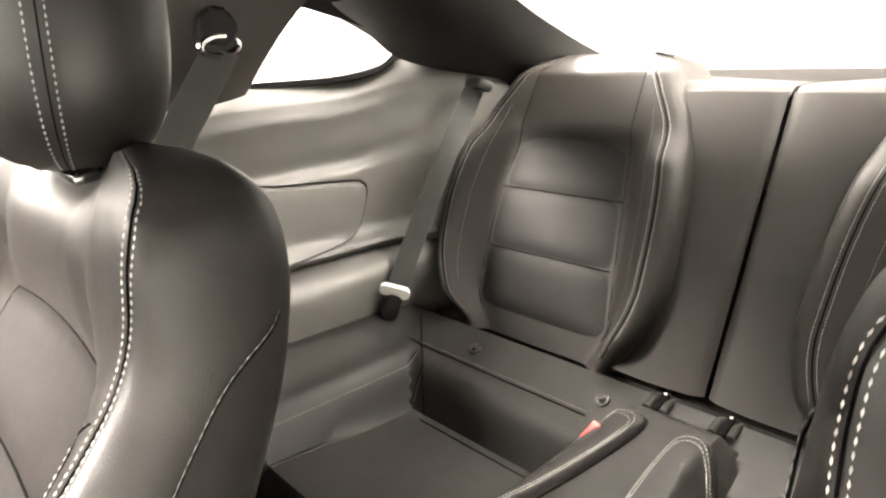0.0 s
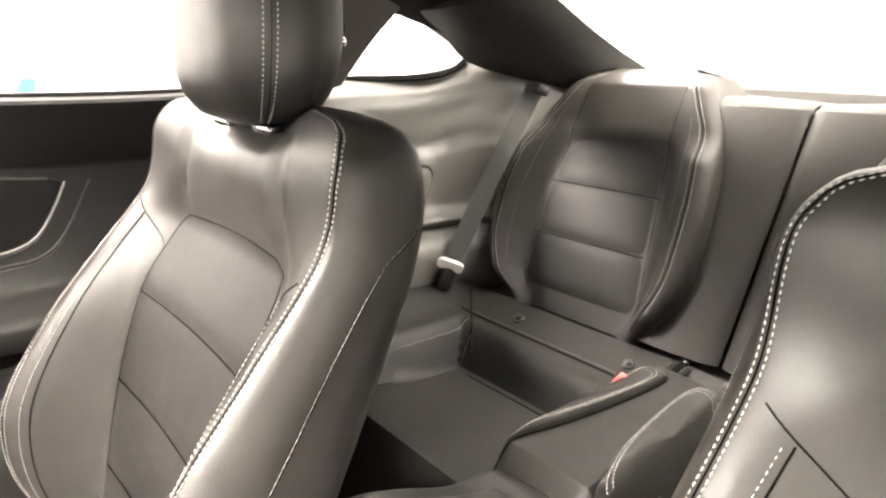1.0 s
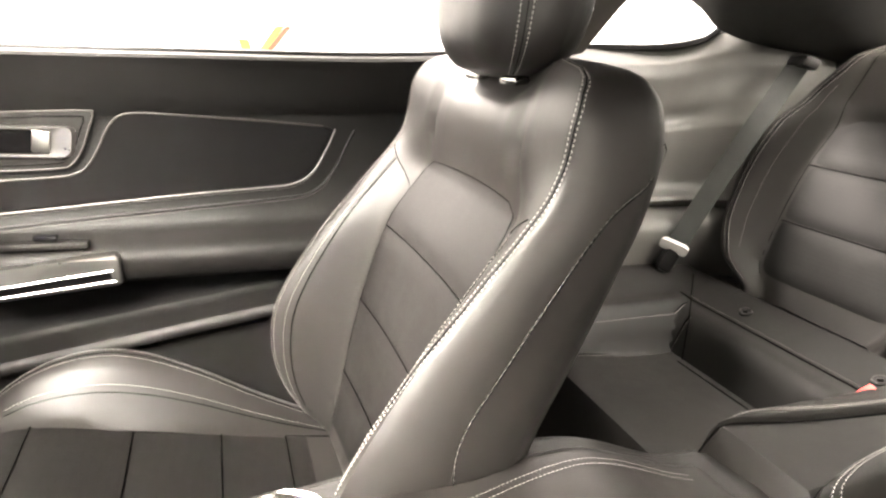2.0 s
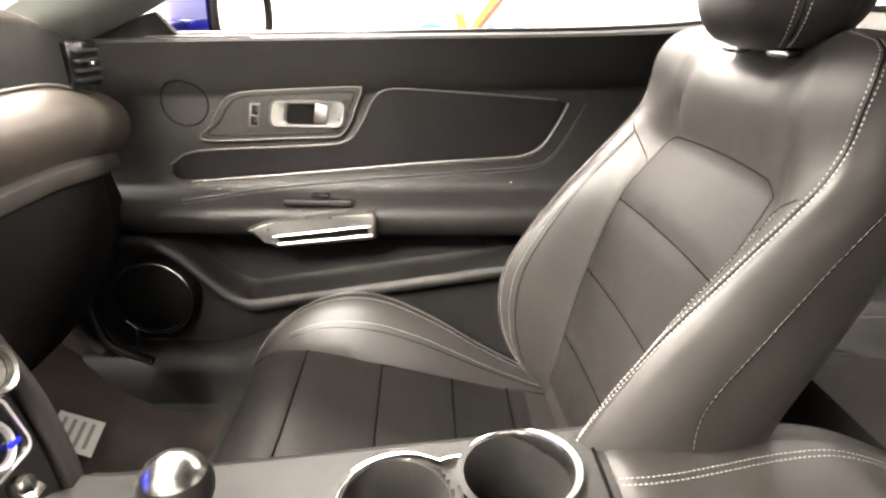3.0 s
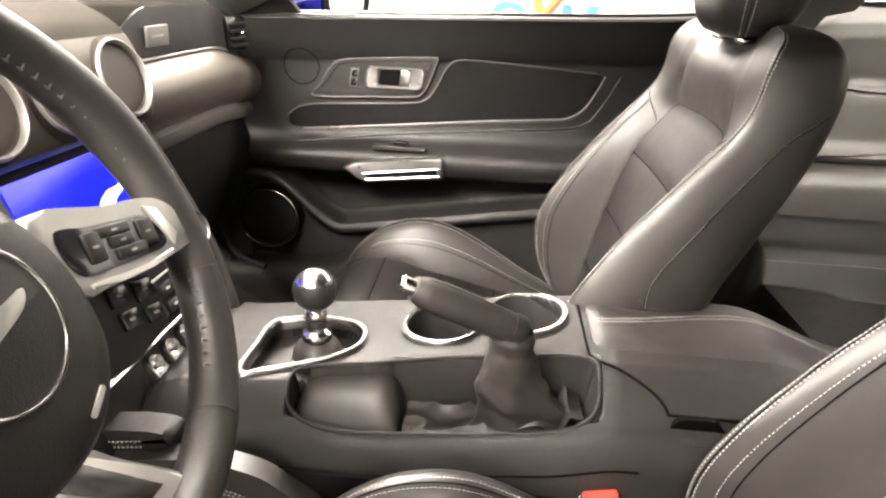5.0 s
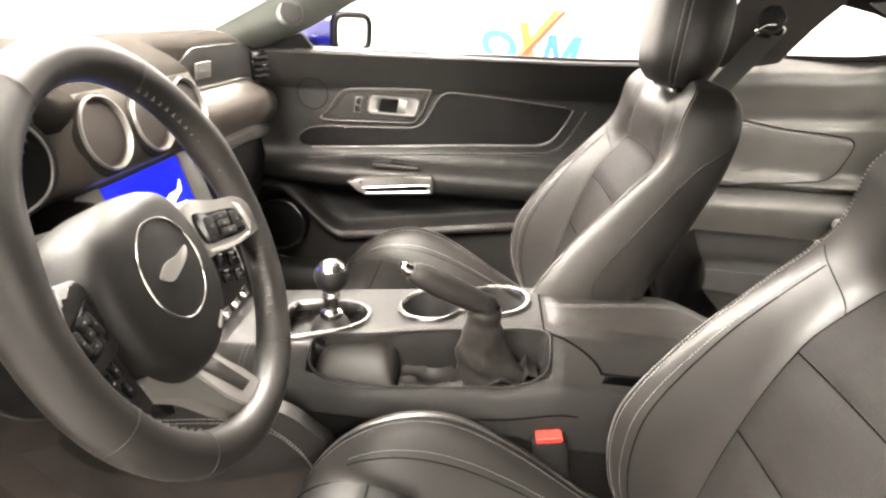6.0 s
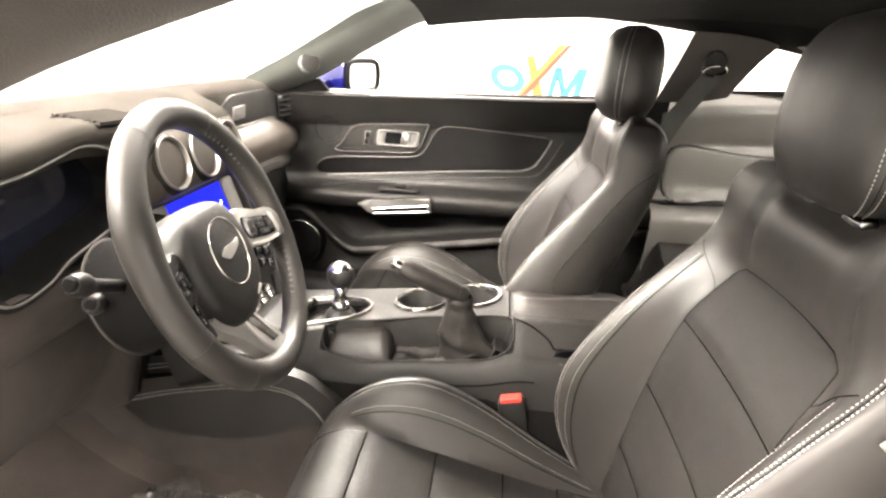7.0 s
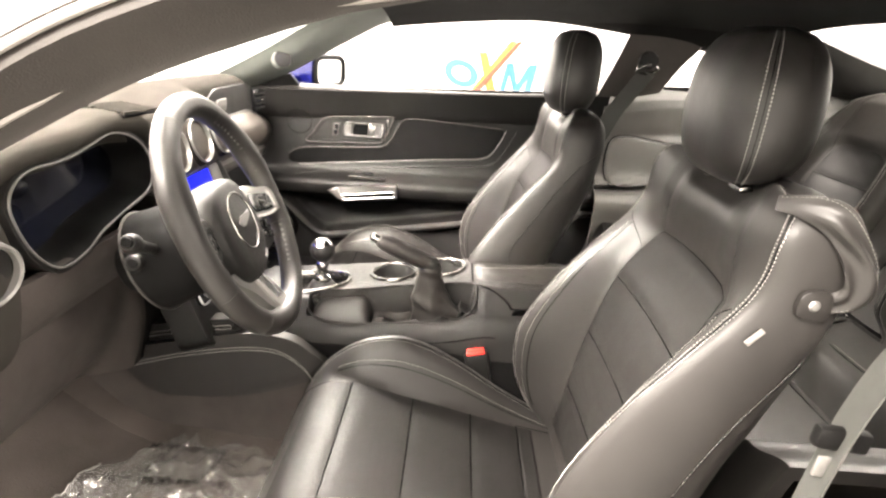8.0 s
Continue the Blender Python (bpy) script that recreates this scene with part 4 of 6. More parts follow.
    dp("stitching", stitches([(0.7178, y, z - 0.0042) for y, z in first]), GREYTHREAD, "grey thread")
    second = cr([(0.725, 0.689), (0.568, 0.707), (0.433, 0.720), (0.263, 0.735), (0.150, 0.745), (0.118, 0.752), (0.094, 0.770), (0.071, 0.807), (0.047, 0.855)], 80)
    dp("piping", tube([(skin(y, z) - 0.0008, y, z) for y, z in second], 0.0022, 6), DOOR_VINYL, "moulded ridge")
    dp("stitching", stitches([(skin(y, z - 0.004) - 0.0012, y, z - 0.004) for y, z in second]), GREYTHREAD, "grey thread")
    # chrome pull with its slot
    pull = [(0.612, 0.650), (0.588, 0.662), (0.56, 0.667), (0.48, 0.676), (0.405, 0.683), (0.399, 0.678), (0.398, 0.640), (0.404, 0.637), (0.565, 0.621), (0.578, 0.634)]
    dp("pull_handle", prism(pull, 0, 0.024, on_plane(0.672), 0.005, 3), HANDLE, "chrome door pull")
    dp("pull_trim", tube([(0.6475, y, z) for y, z in ((0.568, 0.641), (0.408, 0.661), (0.406, 0.645), (0.560, 0.628))], 0.0016, 6, True), CHROME, "bright frame of the pull slot")
    dp("pull_slot", prism([(0.562, 0.639), (0.412, 0.658), (0.410, 0.648), (0.557, 0.631)], 0, 0.0015, on_plane(0.6485)), SEAM)
    dp("switch_plate", box((0.02, 0.112, 0.010), (0.676, 0.495, 0.694), (0, 0, 0), 0.003), PLASTIC, "window switch plate")
    dp("window_switch", box((0.014, 0.03, 0.008), (0.672, 0.49, 0.706), (0, 0, 0), 0.003), GLOSS, "window switch")
    # speaker
    sp = Matrix.Translation((0.672, 0.79, 0.515)) @ pose(0, 0, 0, 0, -90, 0)
    spk = dp("speaker_grille", lathe([(0.0, 0.006), (0.03, 0.007), (0.055, 0.004), (0.062, 0.0), (0.064, 0.004), (0.068, 0.004), (0.069, -0.004), (0.074, -0.03)], sp, 40), VINYL_DARK, "round black door speaker grille")
    dp("speaker_ring", tube([(0.667, 0.79 + 0.068 * math.cos(a), 0.515 + 0.068 * math.sin(a)) for a in np.linspace(0.5, 5.6, 60)], 0.0013, 6), CHROME, "thin chrome arc", spk)
    ring = [(0.715 + 0.038 * math.cos(a), 0.845 + 0.038 * math.sin(a)) for a in np.linspace(0, 2 * math.pi, 49)[:-1]]
    dp("speaker_ring", tube([(skin(y, z) - 0.0003, y, z) for y, z in ring], 0.0013, 6, True), VINYL_DARK, "faint ring round the tweeter")
    dp("sill_vent", box((0.03, 0.16, 0.004), (0.712, 0.67, 0.949), (-1.5, 0, 0), 0.0015), PLASTIC, "demister slot")
    dp("glass_seal", tube([(0.728, y, SILL(y) + 0.004) for y in np.linspace(0.90, -0.20, 40)], 0.006, 8), PLASTIC, "black window seal")
    dp("outer_skin", sheet([[(x + 0.02 * math.sin(math.pi * (z - 0.3) / 0.7), y, z) for z, x in ((0.22, 0.80), (0.45, 0.86), (0.7, 0.875), (0.93, 0.80))] for y in np.linspace(0.95, -0.22, 14)], thick=0.006), BLUE, "deep blue painted outer skin")

    dp("sail_trim", prism([(0.93, 0.925), (0.80, 0.965), (0.735, 0.985), (0.70, 0.945), (0.80, 0.935)], 0, 0.014, on_plane(0.722), 0.004), VINYL_DARK, "black corner trim below the pillar")
    pod = dp("tweeter_pod", lathe([(0.0, 0.017), (0.022, 0.017), (0.0255, 0.014), (0.027, 0.008), (0.028, -0.012), (0.020, -0.022)], Matrix.Translation((0.622, 0.733, 1.0275)) @ pose(0, 0, 0, 80, 0, -62), 36), PILLAR, "round grey-green tweeter pod")
    dp("grille", lathe([(0.0, 0.0195), (0.012, 0.0192), (0.0225, 0.0180), (0.0245, 0.0150)], Matrix.Translation((0.622, 0.733, 1.0275)) @ pose(0, 0, 0, 80, 0, -62), 28), VINYL, "", pod)


passenger_door()


# door mirror outside the passenger window
def side_mirror():
    root = thing("side_mirror", "deep blue car door mirror with a framed glass", "door mirror", at=(0.876, 0.70, 0.938))
    root.rotation_euler = (0, 0, radians(-25))
    def oval(w, h, n=40):
        return [(0.072 + w * math.copysign(abs(math.cos(a)) ** 0.45, math.cos(a)), 0.045 + h * math.copysign(abs(math.sin(a)) ** 0.5, math.sin(a))) for a in np.linspace(0, 2 * math.pi, n + 1)[:-1]]
    rows = []
    for t in np.linspace(0, 1, 12):
        k = max(0.05, 1 - (1 - t) ** 4) ** 0.4
        rows.append([(x - 0.012 * (1 - t), lerp(0.135, 0.0, t), z) for x, z in oval(0.088 * k, 0.054 * k)])
    part("housing", sheet(rows, wrap=True, caps=True), BLUE, root, "deep blue mirror housing")
    o = oval(0.076, 0.045)
    part("mirror_glass", prism(o, 0, 0.003, Matrix(((1, 0, 0, 0), (0, 0, -1, -0.003), (0, 1, 0, 0), (0, 0, 0, 1)))), MIRROR, root, "bright mirror glass")
    part("rim", tube([(x, -0.006, z) for x, z in o], 0.008, 8, True), VINYL_DARK, root, "black mirror rim")
    part("arm", box((0.16, 0.05, 0.035), (-0.075, 0.06, 0.012), (0, -4, 12), 0.012), BLUE, root, "blue mirror arm")


side_mirror()


# ---------------------------------------------------------------- dashboard
def dash_profile(x):
    """Points (y, z) from the windscreen base over the brow down to the knees."""
    c = smooth((0.20 - abs(x + 0.02)) / 0.06)
    # passenger and driver side
    side = [(1.18, 0.905), (1.02, 0.955), (0.90, 0.985), (0.835, 0.988), (0.805, 0.976), (0.800, 0.955), (0.797, 0.925), (0.792, 0.900), (0.775, 0.892), (0.757, 0.878), (0.748, 0.858), (0.752, 0.832), (0.772, 0.805), (0.800, 0.788), (0.795, 0.74), (0.782, 0.66), (0.82, 0.56), (0.88, 0.50)]
    mid = [(1.18, 0.915), (1.02, 0.965), (0.90, 0.985), (0.82, 0.984), (0.770, 0.974), (0.736, 0.960), (0.718, 0.938), (0.709, 0.914), (0.704, 0.890), (0.702, 0.868), (0.706, 0.854), (0.722, 0.845), (0.750, 0.840), (0.790, 0.83), (0.80, 0.77), (0.79, 0.70), (0.78, 0.60), (0.80, 0.50)]
    return [(lerp(a[0], b[0], c), lerp(a[1], b[1], c)) for a, b in zip(side, mid)]


def dashboard():
    dash = thing("dashboard", "black soft-touch dashboard with twin brows and round centre vents", "dashboard", at=(0, 0.8, 0.5))
    inv = Matrix.Translation((0, -0.8, -0.5))
    def dp(name, bm, material, label="", parent=None):
        bmesh.ops.transform(bm, matrix=inv, verts=bm.verts[:])
        return part(name, bm, material, parent or dash, label)
    rows = []
    for x in np.linspace(-0.70, 0.70, 110):
        pr = cr(dash_profile(x), 80)
        well = 0.10 * smooth((x + 0.57) / 0.04) * smooth((-0.20 - x) / 0.03)
        rows.append([(x, p[0] + well * smooth((p[1] - 0.72) / 0.05) * smooth((1.0 - p[1]) / 0.02) * (p[0] < 0.81) + 0.05 * smooth((abs(x) - 0.45) / 0.3), p[1] - 0.035 * smooth((abs(x) - 0.45) / 0.25) * (p[1] > 0.8)) for p in pr])
    dp("dash_top", sheet([r[:27] for r in rows]), DASH, "black soft dash top")
    dp("dash_roll", sheet([r[26:61] for r in rows]), DASH_WRAP, "grey-brown padded dash roll")
    dp("dash_lower", sheet([r[60:] for r in rows if r[0][0] > -0.15]), VINYL_DARK, "black lower dash")
    dp("dash_lower", sheet([r[60:] for r in rows if r[0][0] < -0.13]), FOOTWELL, "grey-brown lower dash under the wheel")
    # round vents
    for vx in (-0.120, -0.022, 0.076):
        m = Matrix.Translation((vx, 0.7045, 0.905)) @ pose(0, 0, 0, 74, 0, 0)
        vent = dp("round_vent", lathe([(0.0378, -0.002), (0.0385, 0.003), (0.0395, 0.0050), (0.0412, 0.0045), (0.0420, 0.001)], m, 48), SPOKE, "satin ringed round air vent")
        dp("vent_collar", lathe([(0.0428, 0.002), (0.0438, -0.001), (0.0460, -0.008), (0.048, -0.02)], m, 48), DASH, "", vent)
        dp("vent_disc", lathe([(0.0, -0.006), (0.028, -0.007), (0.0355, -0.010), (0.0365, -0.014), (0.0378, -0.002)], m, 32), DASH_WRAP, "grey-brown vent flap", vent)
        for dz in (-0.016, 0.004):
            dp("flap_joint", tube([m @ Vector((u, dz + 0.005 * (abs(u) < 0.012), -0.0056 - 0.0012 * abs(u) / 0.028)) for u in np.linspace(-0.028, 0.028, 13)], 0.0011, 5), SEAM, "", vent)
    # passenger trim band with its plate and end vent
    rows = []
    for x in np.linspace(0.19, 0.665, 30):
        e = 0.05 * smooth((abs(x) - 0.45) / 0.3)
        d = 0.035 * smooth((abs(x) - 0.45) / 0.25)
        t = smooth((x - 0.19) / 0.10)
        rows.append([(x, 0.797 + e - 0.004 * k - 0.002, lerp(lerp(0.935, 0.968, t), lerp(0.915, 0.903, t), k) - d) for k in (0, 0.25, 0.5, 0.75, 1)])
    dp("trim_band", sheet(rows, thick=0.004), PLASTIC, "dark textured trim band")
    dp("name_plate", box((0.062, 0.004, 0.028), (0.300, 0.786, 0.930), (4, 0, 2), 0.001), SATIN_GREY, "small brushed metal plate with plain bars")
    part("plate_line", box((0.034, 0.001, 0.003), (0.300, -0.0168, 0.430)), GREYTHREAD, dash)
    ev = dp("end_vent", box((0.07, 0.02, 0.062), (0.600, 0.805, 0.913), (0, 0, -4), 0.004), GLOSS, "rectangular end air vent")
    for k in range(4):
        dp("vent_slat", box((0.058, 0.008, 0.003), (0.600, 0.792, 0.893 + 0.013 * k), (12, 0, -4), 0.001), PLASTIC, "", ev)
    dp("vent_tab", box((0.01, 0.008, 0.006), (0.60, 0.786, 0.915), (0, 0, 0), 0.002), CHROME, "bright vent tab", ev)
    path = [(x, 0.786 + 0.05 * smooth((x - 0.45) / 0.3), 0.900 - 0.035 * smooth((x - 0.45) / 0.25)) for x in np.linspace(0.20, 0.66, 30)]
    dp("trim_line", tube(path, 0.0018, 8), SATIN_GREY, "satin trim line under the band")
    # stitched seam on the top roll
    for x0, x1 in ((0.22, 0.64),):
        seam = [(x, 0.842 + 0.05 * smooth((x - 0.45) / 0.3), 0.991 - 0.035 * smooth((x - 0.45) / 0.25)) for x in np.linspace(x0, x1, 40)]
        dp("stitching", stitches(seam, bm=stitches(offset(seam, (0, 0.012, 0)))), GREYTHREAD, "double grey thread")
    # instrument cluster
    o = [(-0.522, 0.915), (-0.505, 0.938), (-0.475, 0.946), (-0.44, 0.945), (-0.40, 0.948), (-0.36, 0.955), (-0.32, 0.962), (-0.28, 0.955), (-0.24, 0.935), (-0.215, 0.90), (-0.23, 0.865), (-0.30, 0.850), (-0.36, 0.838), (-0.40, 0.822), (-0.45, 0.818), (-0.485, 0.84), (-0.51, 0.875)]
    oo = cr(o, 80, True)
    rim = [(p[0], 0.700, p[1]) for p in oo]
    cl = dp("cluster_rim", tube(rim, 0.0015, 8, True), SATIN_GREY, "satin rim of the instrument cluster")
    cc = np.mean(np.array(oo), 0)
    tunnel = sheet([[(p[0], 0.700, p[1]) for p in oo + oo[:1]], [(lerp(p[0], cc[0], 0.12), 0.765, lerp(p[1], cc[1], 0.12)) for p in oo + oo[:1]]])
    dp("cluster_shroud", tunnel, VINYL_DARK, "black cluster shroud", cl)
    dp("cluster_screen", prism([(lerp(p[0], cc[0], 0.1), lerp(p[1], cc[1], 0.1)) for p in oo], 0, 0.003, Matrix(((1, 0, 0, 0), (0, 0, -1, 0.758), (0, 1, 0, 0), (0, 0, 0, 1)))), TINT, "dark instrument screen", cl)
    hood = [[(p[0], 0.701, p[1]) for p in oo + oo[:1]]]
    for t in np.linspace(0, 1, 8):
        hood.append([(lerp(p[0], cc[0], -0.05 - 0.06 * t), lerp(0.700, 0.82, t), lerp(p[1], cc[1], -0.07 - 0.05 * t)) for p in oo + oo[:1]])
    dp("cluster_bezel", sheet(hood), VINYL, "dark cluster surround")
    # overhanging brow above the instruments
    rows = []
    for x in np.linspace(-0.70, -0.175, 60):
        zr = 0.947 - 0.022 * smooth((-0.47 - x) / 0.12) + 0.010 * math.exp(-((x + 0.315) / 0.06) ** 2) - 0.02 * smooth((x + 0.24) / 0.05)
        back = 0.05 * smooth((-0.52 - x) / 0.18)
        rows.append([(x, p[0] + back, p[1]) for p in cr([(0.716, zr - 0.012), (0.702, zr + 0.002), (0.695, zr + 0.014), (0.697, zr + 0.024), (0.708, zr + 0.031), (0.735, zr + 0.034), (0.80, 0.985 - 0.02 * smooth((-0.5 - x) / 0.2)), (0.90, 0.986 - 0.02 * smooth((-0.5 - x) / 0.2))], 34)])
    brow = dp("brow", sheet(rows), DASH, "padded brow over the instruments")
    line = [(x, 0.752 + 0.05 * smooth((-0.52 - x) / 0.18), 0.9845 - 0.022 * smooth((-0.47 - x) / 0.12)) for x in np.linspace(-0.66, -0.22, 60)]
    dp("seam", tube(line, 0.0011, 5), SEAM, "", brow)
    # centre stack: screen, controls, on a face that leans forward
    SX = 0.020
    def face(x, z, lift=0.0):
        y = 0.71 + 0.35 * (z - 0.69)
        return pose(x, y - 0.944 * lift, z + 0.330 * lift, 70.7, 0, 0)
    st = dp("centre_panel", prism(rounded(0.33, 0.335, 0.03), -0.06, 0.0, face(SX, 0.695), 0.004), PLASTIC, "black centre control panel")
    bez = dp("screen_bezel", prism(rounded(0.29, 0.112, 0.010), 0, 0.003, face(SX, 0.772), 0.001), PLASTIC, "black screen bezel", st)
    for sg in (-1, 1):
        dp("side_trim", prism(rounded(0.048, 0.108, 0.003), 0, 0.006, face(SX + sg * 0.120, 0.772), 0.001), SATIN_GREY, "grey satin side trim", st)
    dp("screen", prism(rounded(0.186, 0.104, 0.003), 0, 0.0055, face(SX, 0.772)), SCREEN, "lit blue display", st)
    sw = [(0.0, 0.0), (0.02, 0.012), (0.045, 0.014), (0.06, 0.026), (0.055, 0.010), (0.03, 0.000), (0.015, -0.012)]
    dp("screen_mark", prism([tuple(p) for p in cr([(q[0] + 0.015, q[1] - 0.006) for q in sw], 40, True)], 0, 0.0062, face(SX, 0.772)), SCREENWHITE, "white swoosh on the display", st)
    dp("screen_mark", prism(rounded(0.05, 0.012, 0.004), 0, 0.0062, face(SX - 0.05, 0.760)), SCREENWHITE, "", st)
    for kx in (0.161, -0.130):
        kn = dp("knob", lathe([(0.0, 0.018), (0.0165, 0.018), (0.0175, 0.026), (0.0215, 0.027), (0.0235, 0.023), (0.0245, 0.004), (0.0260, 0.0)], face(kx, 0.690), 36), CHROME, "chrome rimmed rotary knob", st)
        dp("knob_face", lathe([(0.0, 0.0195), (0.016, 0.0195), (0.0165, 0.017)], face(kx, 0.690), 28), SATIN_GREY, "", kn)
        for k in range(36):
            a = math.pi * k / 18
            dp("knob_rib", tube([face(kx, 0.690) @ Vector((0.0242 * math.cos(a), 0.0242 * math.sin(a), h)) for h in (0.006, 0.021)], 0.0005, 4), SPOKE, "", kn)
    audio = dp("audio_strip", prism(rounded(0.21, 0.026, 0.008), 0, 0.008, face(SX - 0.015, 0.696), 0.003), PLASTIC, "row of audio buttons", st)
    for k in range(5):
        dp("button", prism(rounded(0.034, 0.017, 0.004), 0.006, 0.0115, face(SX - 0.095 + 0.04 * k, 0.696), 0.002), VINYL, "", audio)
        dp("button_mark", prism(rounded(0.007, 0.003, 0.001, 2), 0.0113, 0.0119, face(SX - 0.095 + 0.04 * k, 0.696)), THREAD, "", audio)
    dp("strip_end", prism(rounded(0.006, 0.026, 0.0028), 0.004, 0.013, face(SX + 0.095, 0.696), 0.002), CHROME, "bright strip end", audio)
    clim = dp("climate_panel", prism(rounded(0.29, 0.058, 0.012), 0, 0.008, face(SX, 0.640), 0.002), GLOSS, "gloss black climate panel", st)
    rim = [face(SX, 0.640) @ Vector((p[0], p[1], 0.008)) for p in rounded(0.29, 0.058, 0.012)]
    dp("panel_rim", tube(rim, 0.0016, 6, True), SATIN, "satin rim", clim)
    for cx in (-0.085, 0.125):
        dial = dp("dial", lathe([(0.017, 0.006), (0.018, 0.016), (0.021, 0.017), (0.024, 0.013), (0.025, 0.006)], face(cx, 0.640), 32), SATIN, "satin temperature ring", clim)
        dp("dial_face", lathe([(0.0, 0.012), (0.017, 0.012)], face(cx, 0.640), 24), GLOSS, "", dial)
        dp("dial_mark", prism(rounded(0.012, 0.004, 0.001, 2), 0.0145, 0.0180, face(cx - 0.004, 0.659)), RED, "red warm mark", dial)
        dp("dial_mark", prism(rounded(0.012, 0.004, 0.001, 2), 0.0145, 0.0180, face(cx + 0.017, 0.631)), SCREEN, "blue cool mark", dial)
    for k in range(4):
        for r in range(2):
            b = dp("button", prism(rounded(0.026, 0.014, 0.003), 0.006, 0.0105, face(-0.032 + 0.033 * k, 0.651 - 0.021 * r), 0.001), PLASTIC, "", clim)
            dp("button_mark", prism(rounded(0.008, 0.003, 0.001, 2), 0.0104, 0.0110, face(-0.032 + 0.033 * k, 0.651 - 0.021 * r)), THREAD, "", clim)
    for k in range(5):
        sx = -0.012 + 0.036 * k
        tg = dp("toggle_switch", prism([(-0.012, -0.012), (0.012, -0.012), (0.010, 0.008), (-0.010, 0.008)], 0.004, 0.022, pose(sx, 0.680, 0.582, 48, 0, 0), 0.003), CHROME, "chrome toggle switch", st)
        dp("switch_collar", lathe([(0.0, 0.016), (0.008, 0.015), (0.010, 0.010), (0.010, 0.0)], face(sx, 0.596), 20), CHROME, "", tg)
    # dark rounded frame down both sides
    for sg in (1,):
        pth = cr([(SX + sg * 0.150, 0.760, 0.830), (SX + sg * 0.164, 0.738, 0.770), (SX + sg * 0.174, 0.712, 0.700), (SX + sg * 0.176, 0.690, 0.640), (SX + sg * 0.166, 0.668, 0.575), (SX + sg * 0.150, 0.655, 0.530)], 30)
        dp("panel_frame", tube(pth, 0.012, 12), LEATHER_SOFT, "dark padded frame", st)
        dp("frame_flank", sheet([[(p[0], p[1], p[2]) for p in pth], [(p[0] + sg * 0.006, p[1] + 0.09, p[2] + 0.02) for p in pth]], thick=0.004), LEATHER_SOFT, "", st)
    # glovebox edge
    rows = []
    for x in np.linspace(0.195, 0.665, 40):
        e = 0.05 * smooth((x - 0.45) / 0.3) + 0.10 * smooth((x - 0.57) / 0.10) ** 2
        rows.append([(x, y + e, z - 0.03 * smooth((x - 0.4) / 0.3)) for y, z in cr([(0.800, 0.802), (0.781, 0.792), (0.772, 0.770), (0.772, 0.70), (0.790, 0.63), (0.825, 0.575), (0.90, 0.53)], 30)])
    dp("glovebox", sheet(rows, thick=0.004), VINYL_DARK, "black glovebox lid")
    rows = []
    for x in np.linspace(0.185, 0.645, 30):
        e, d = 0.05 * smooth((x - 0.45) / 0.3), 0.03 * smooth((x - 0.4) / 0.3)
        rows.append([(x, y + e, z - d) for y, z in ((0.785, 0.812), (0.768, 0.808), (0.760, 0.802), (0.759, 0.790), (0.763, 0.782), (0.785, 0.779))])
    dp("trim_ledge", sheet(rows), LEDGE, "grey ledge above the glovebox")
    dp("glovebox_latch", lathe([(0.0, 0.006), (0.008, 0.006), (0.010, 0.004), (0.0105, 0.0)], Matrix.Translation((0.235, 0.770, 0.752)) @ pose(0, 0, 0, 90, 0, 0), 20), SATIN_GREY, "small round glovebox latch")
    # lower dash below the cluster with its end vent
    rows = []
    for x in np.linspace(-0.70, -0.527, 16):
        k = smooth((x + 0.50) / 0.10)
        rows.append([(x, y + 0.03 * k + 0.06 * smooth((-0.56 - x) / 0.12), z + 0.03 * k) for y, z in cr([(0.735, 0.925), (0.712, 0.905), (0.702, 0.87), (0.700, 0.83), (0.704, 0.79), (0.716, 0.745), (0.745, 0.712), (0.80, 0.70)], 24)])
    dp("lower_dash", sheet(rows), DASH, "black lower dash beside the door")
    m = Matrix.Translation((-0.565, 0.700, 0.852)) @ pose(0, 0, 0, 96, 0, -14)
    sv = dp("side_vent", lathe([(0.030, -0.004), (0.031, 0.004), (0.0335, 0.006), (0.036, 0.004), (0.037, -0.006)], m, 40), SATIN_GREY, "satin ringed side air vent")
    dp("vent_disc", lathe([(0.0, -0.003), (0.026, -0.004), (0.030, -0.006)], m, 28), PLASTIC, "black vent flap", sv)
    # defroster slots
    gm = pose(-0.232, 0.728, 0.9815, 7, 3, 4)
    df = dp("defroster_vent", box((0.118, 0.060, 0.004), gm.translation, (7, 3, 4), 0.001), SEAM, "slotted defroster grille")
    for k in range(7):
        dp("vent_slat", box((0.116, 0.0038, 0.004), gm @ Vector((0, -0.027 + 0.009 * k, 0.0040)), (7, 3, 4)), DASH, "", df)
    # knee panel under the wheel
    dp("stack_flank", sheet([[(-0.150, lerp(0.700, 1.20, v) - 0.05 * (1 - w) * (1 - v), lerp(0.69, 0.83, w)) for v in np.linspace(0, 1, 8)] for w in np.linspace(0, 1, 8)], thick=0.008), DASH, "dark side of the centre stack")
    dp("knee_panel", sheet([[(x, lerp(0.715, 0.80, t ** 2), lerp(0.82, 0.70, t)) for x in np.linspace(-0.68, -0.14, 14)] for t in np.linspace(0, 1, 8)], thick=0.01), FOOTWELL, "grey-brown lower dash panel")


dashboard()


# ---------------------------------------------------------------- centre console
CUPS = ((0.078, 0.345), (0.095, 0.242))
CUP_R = 0.0455


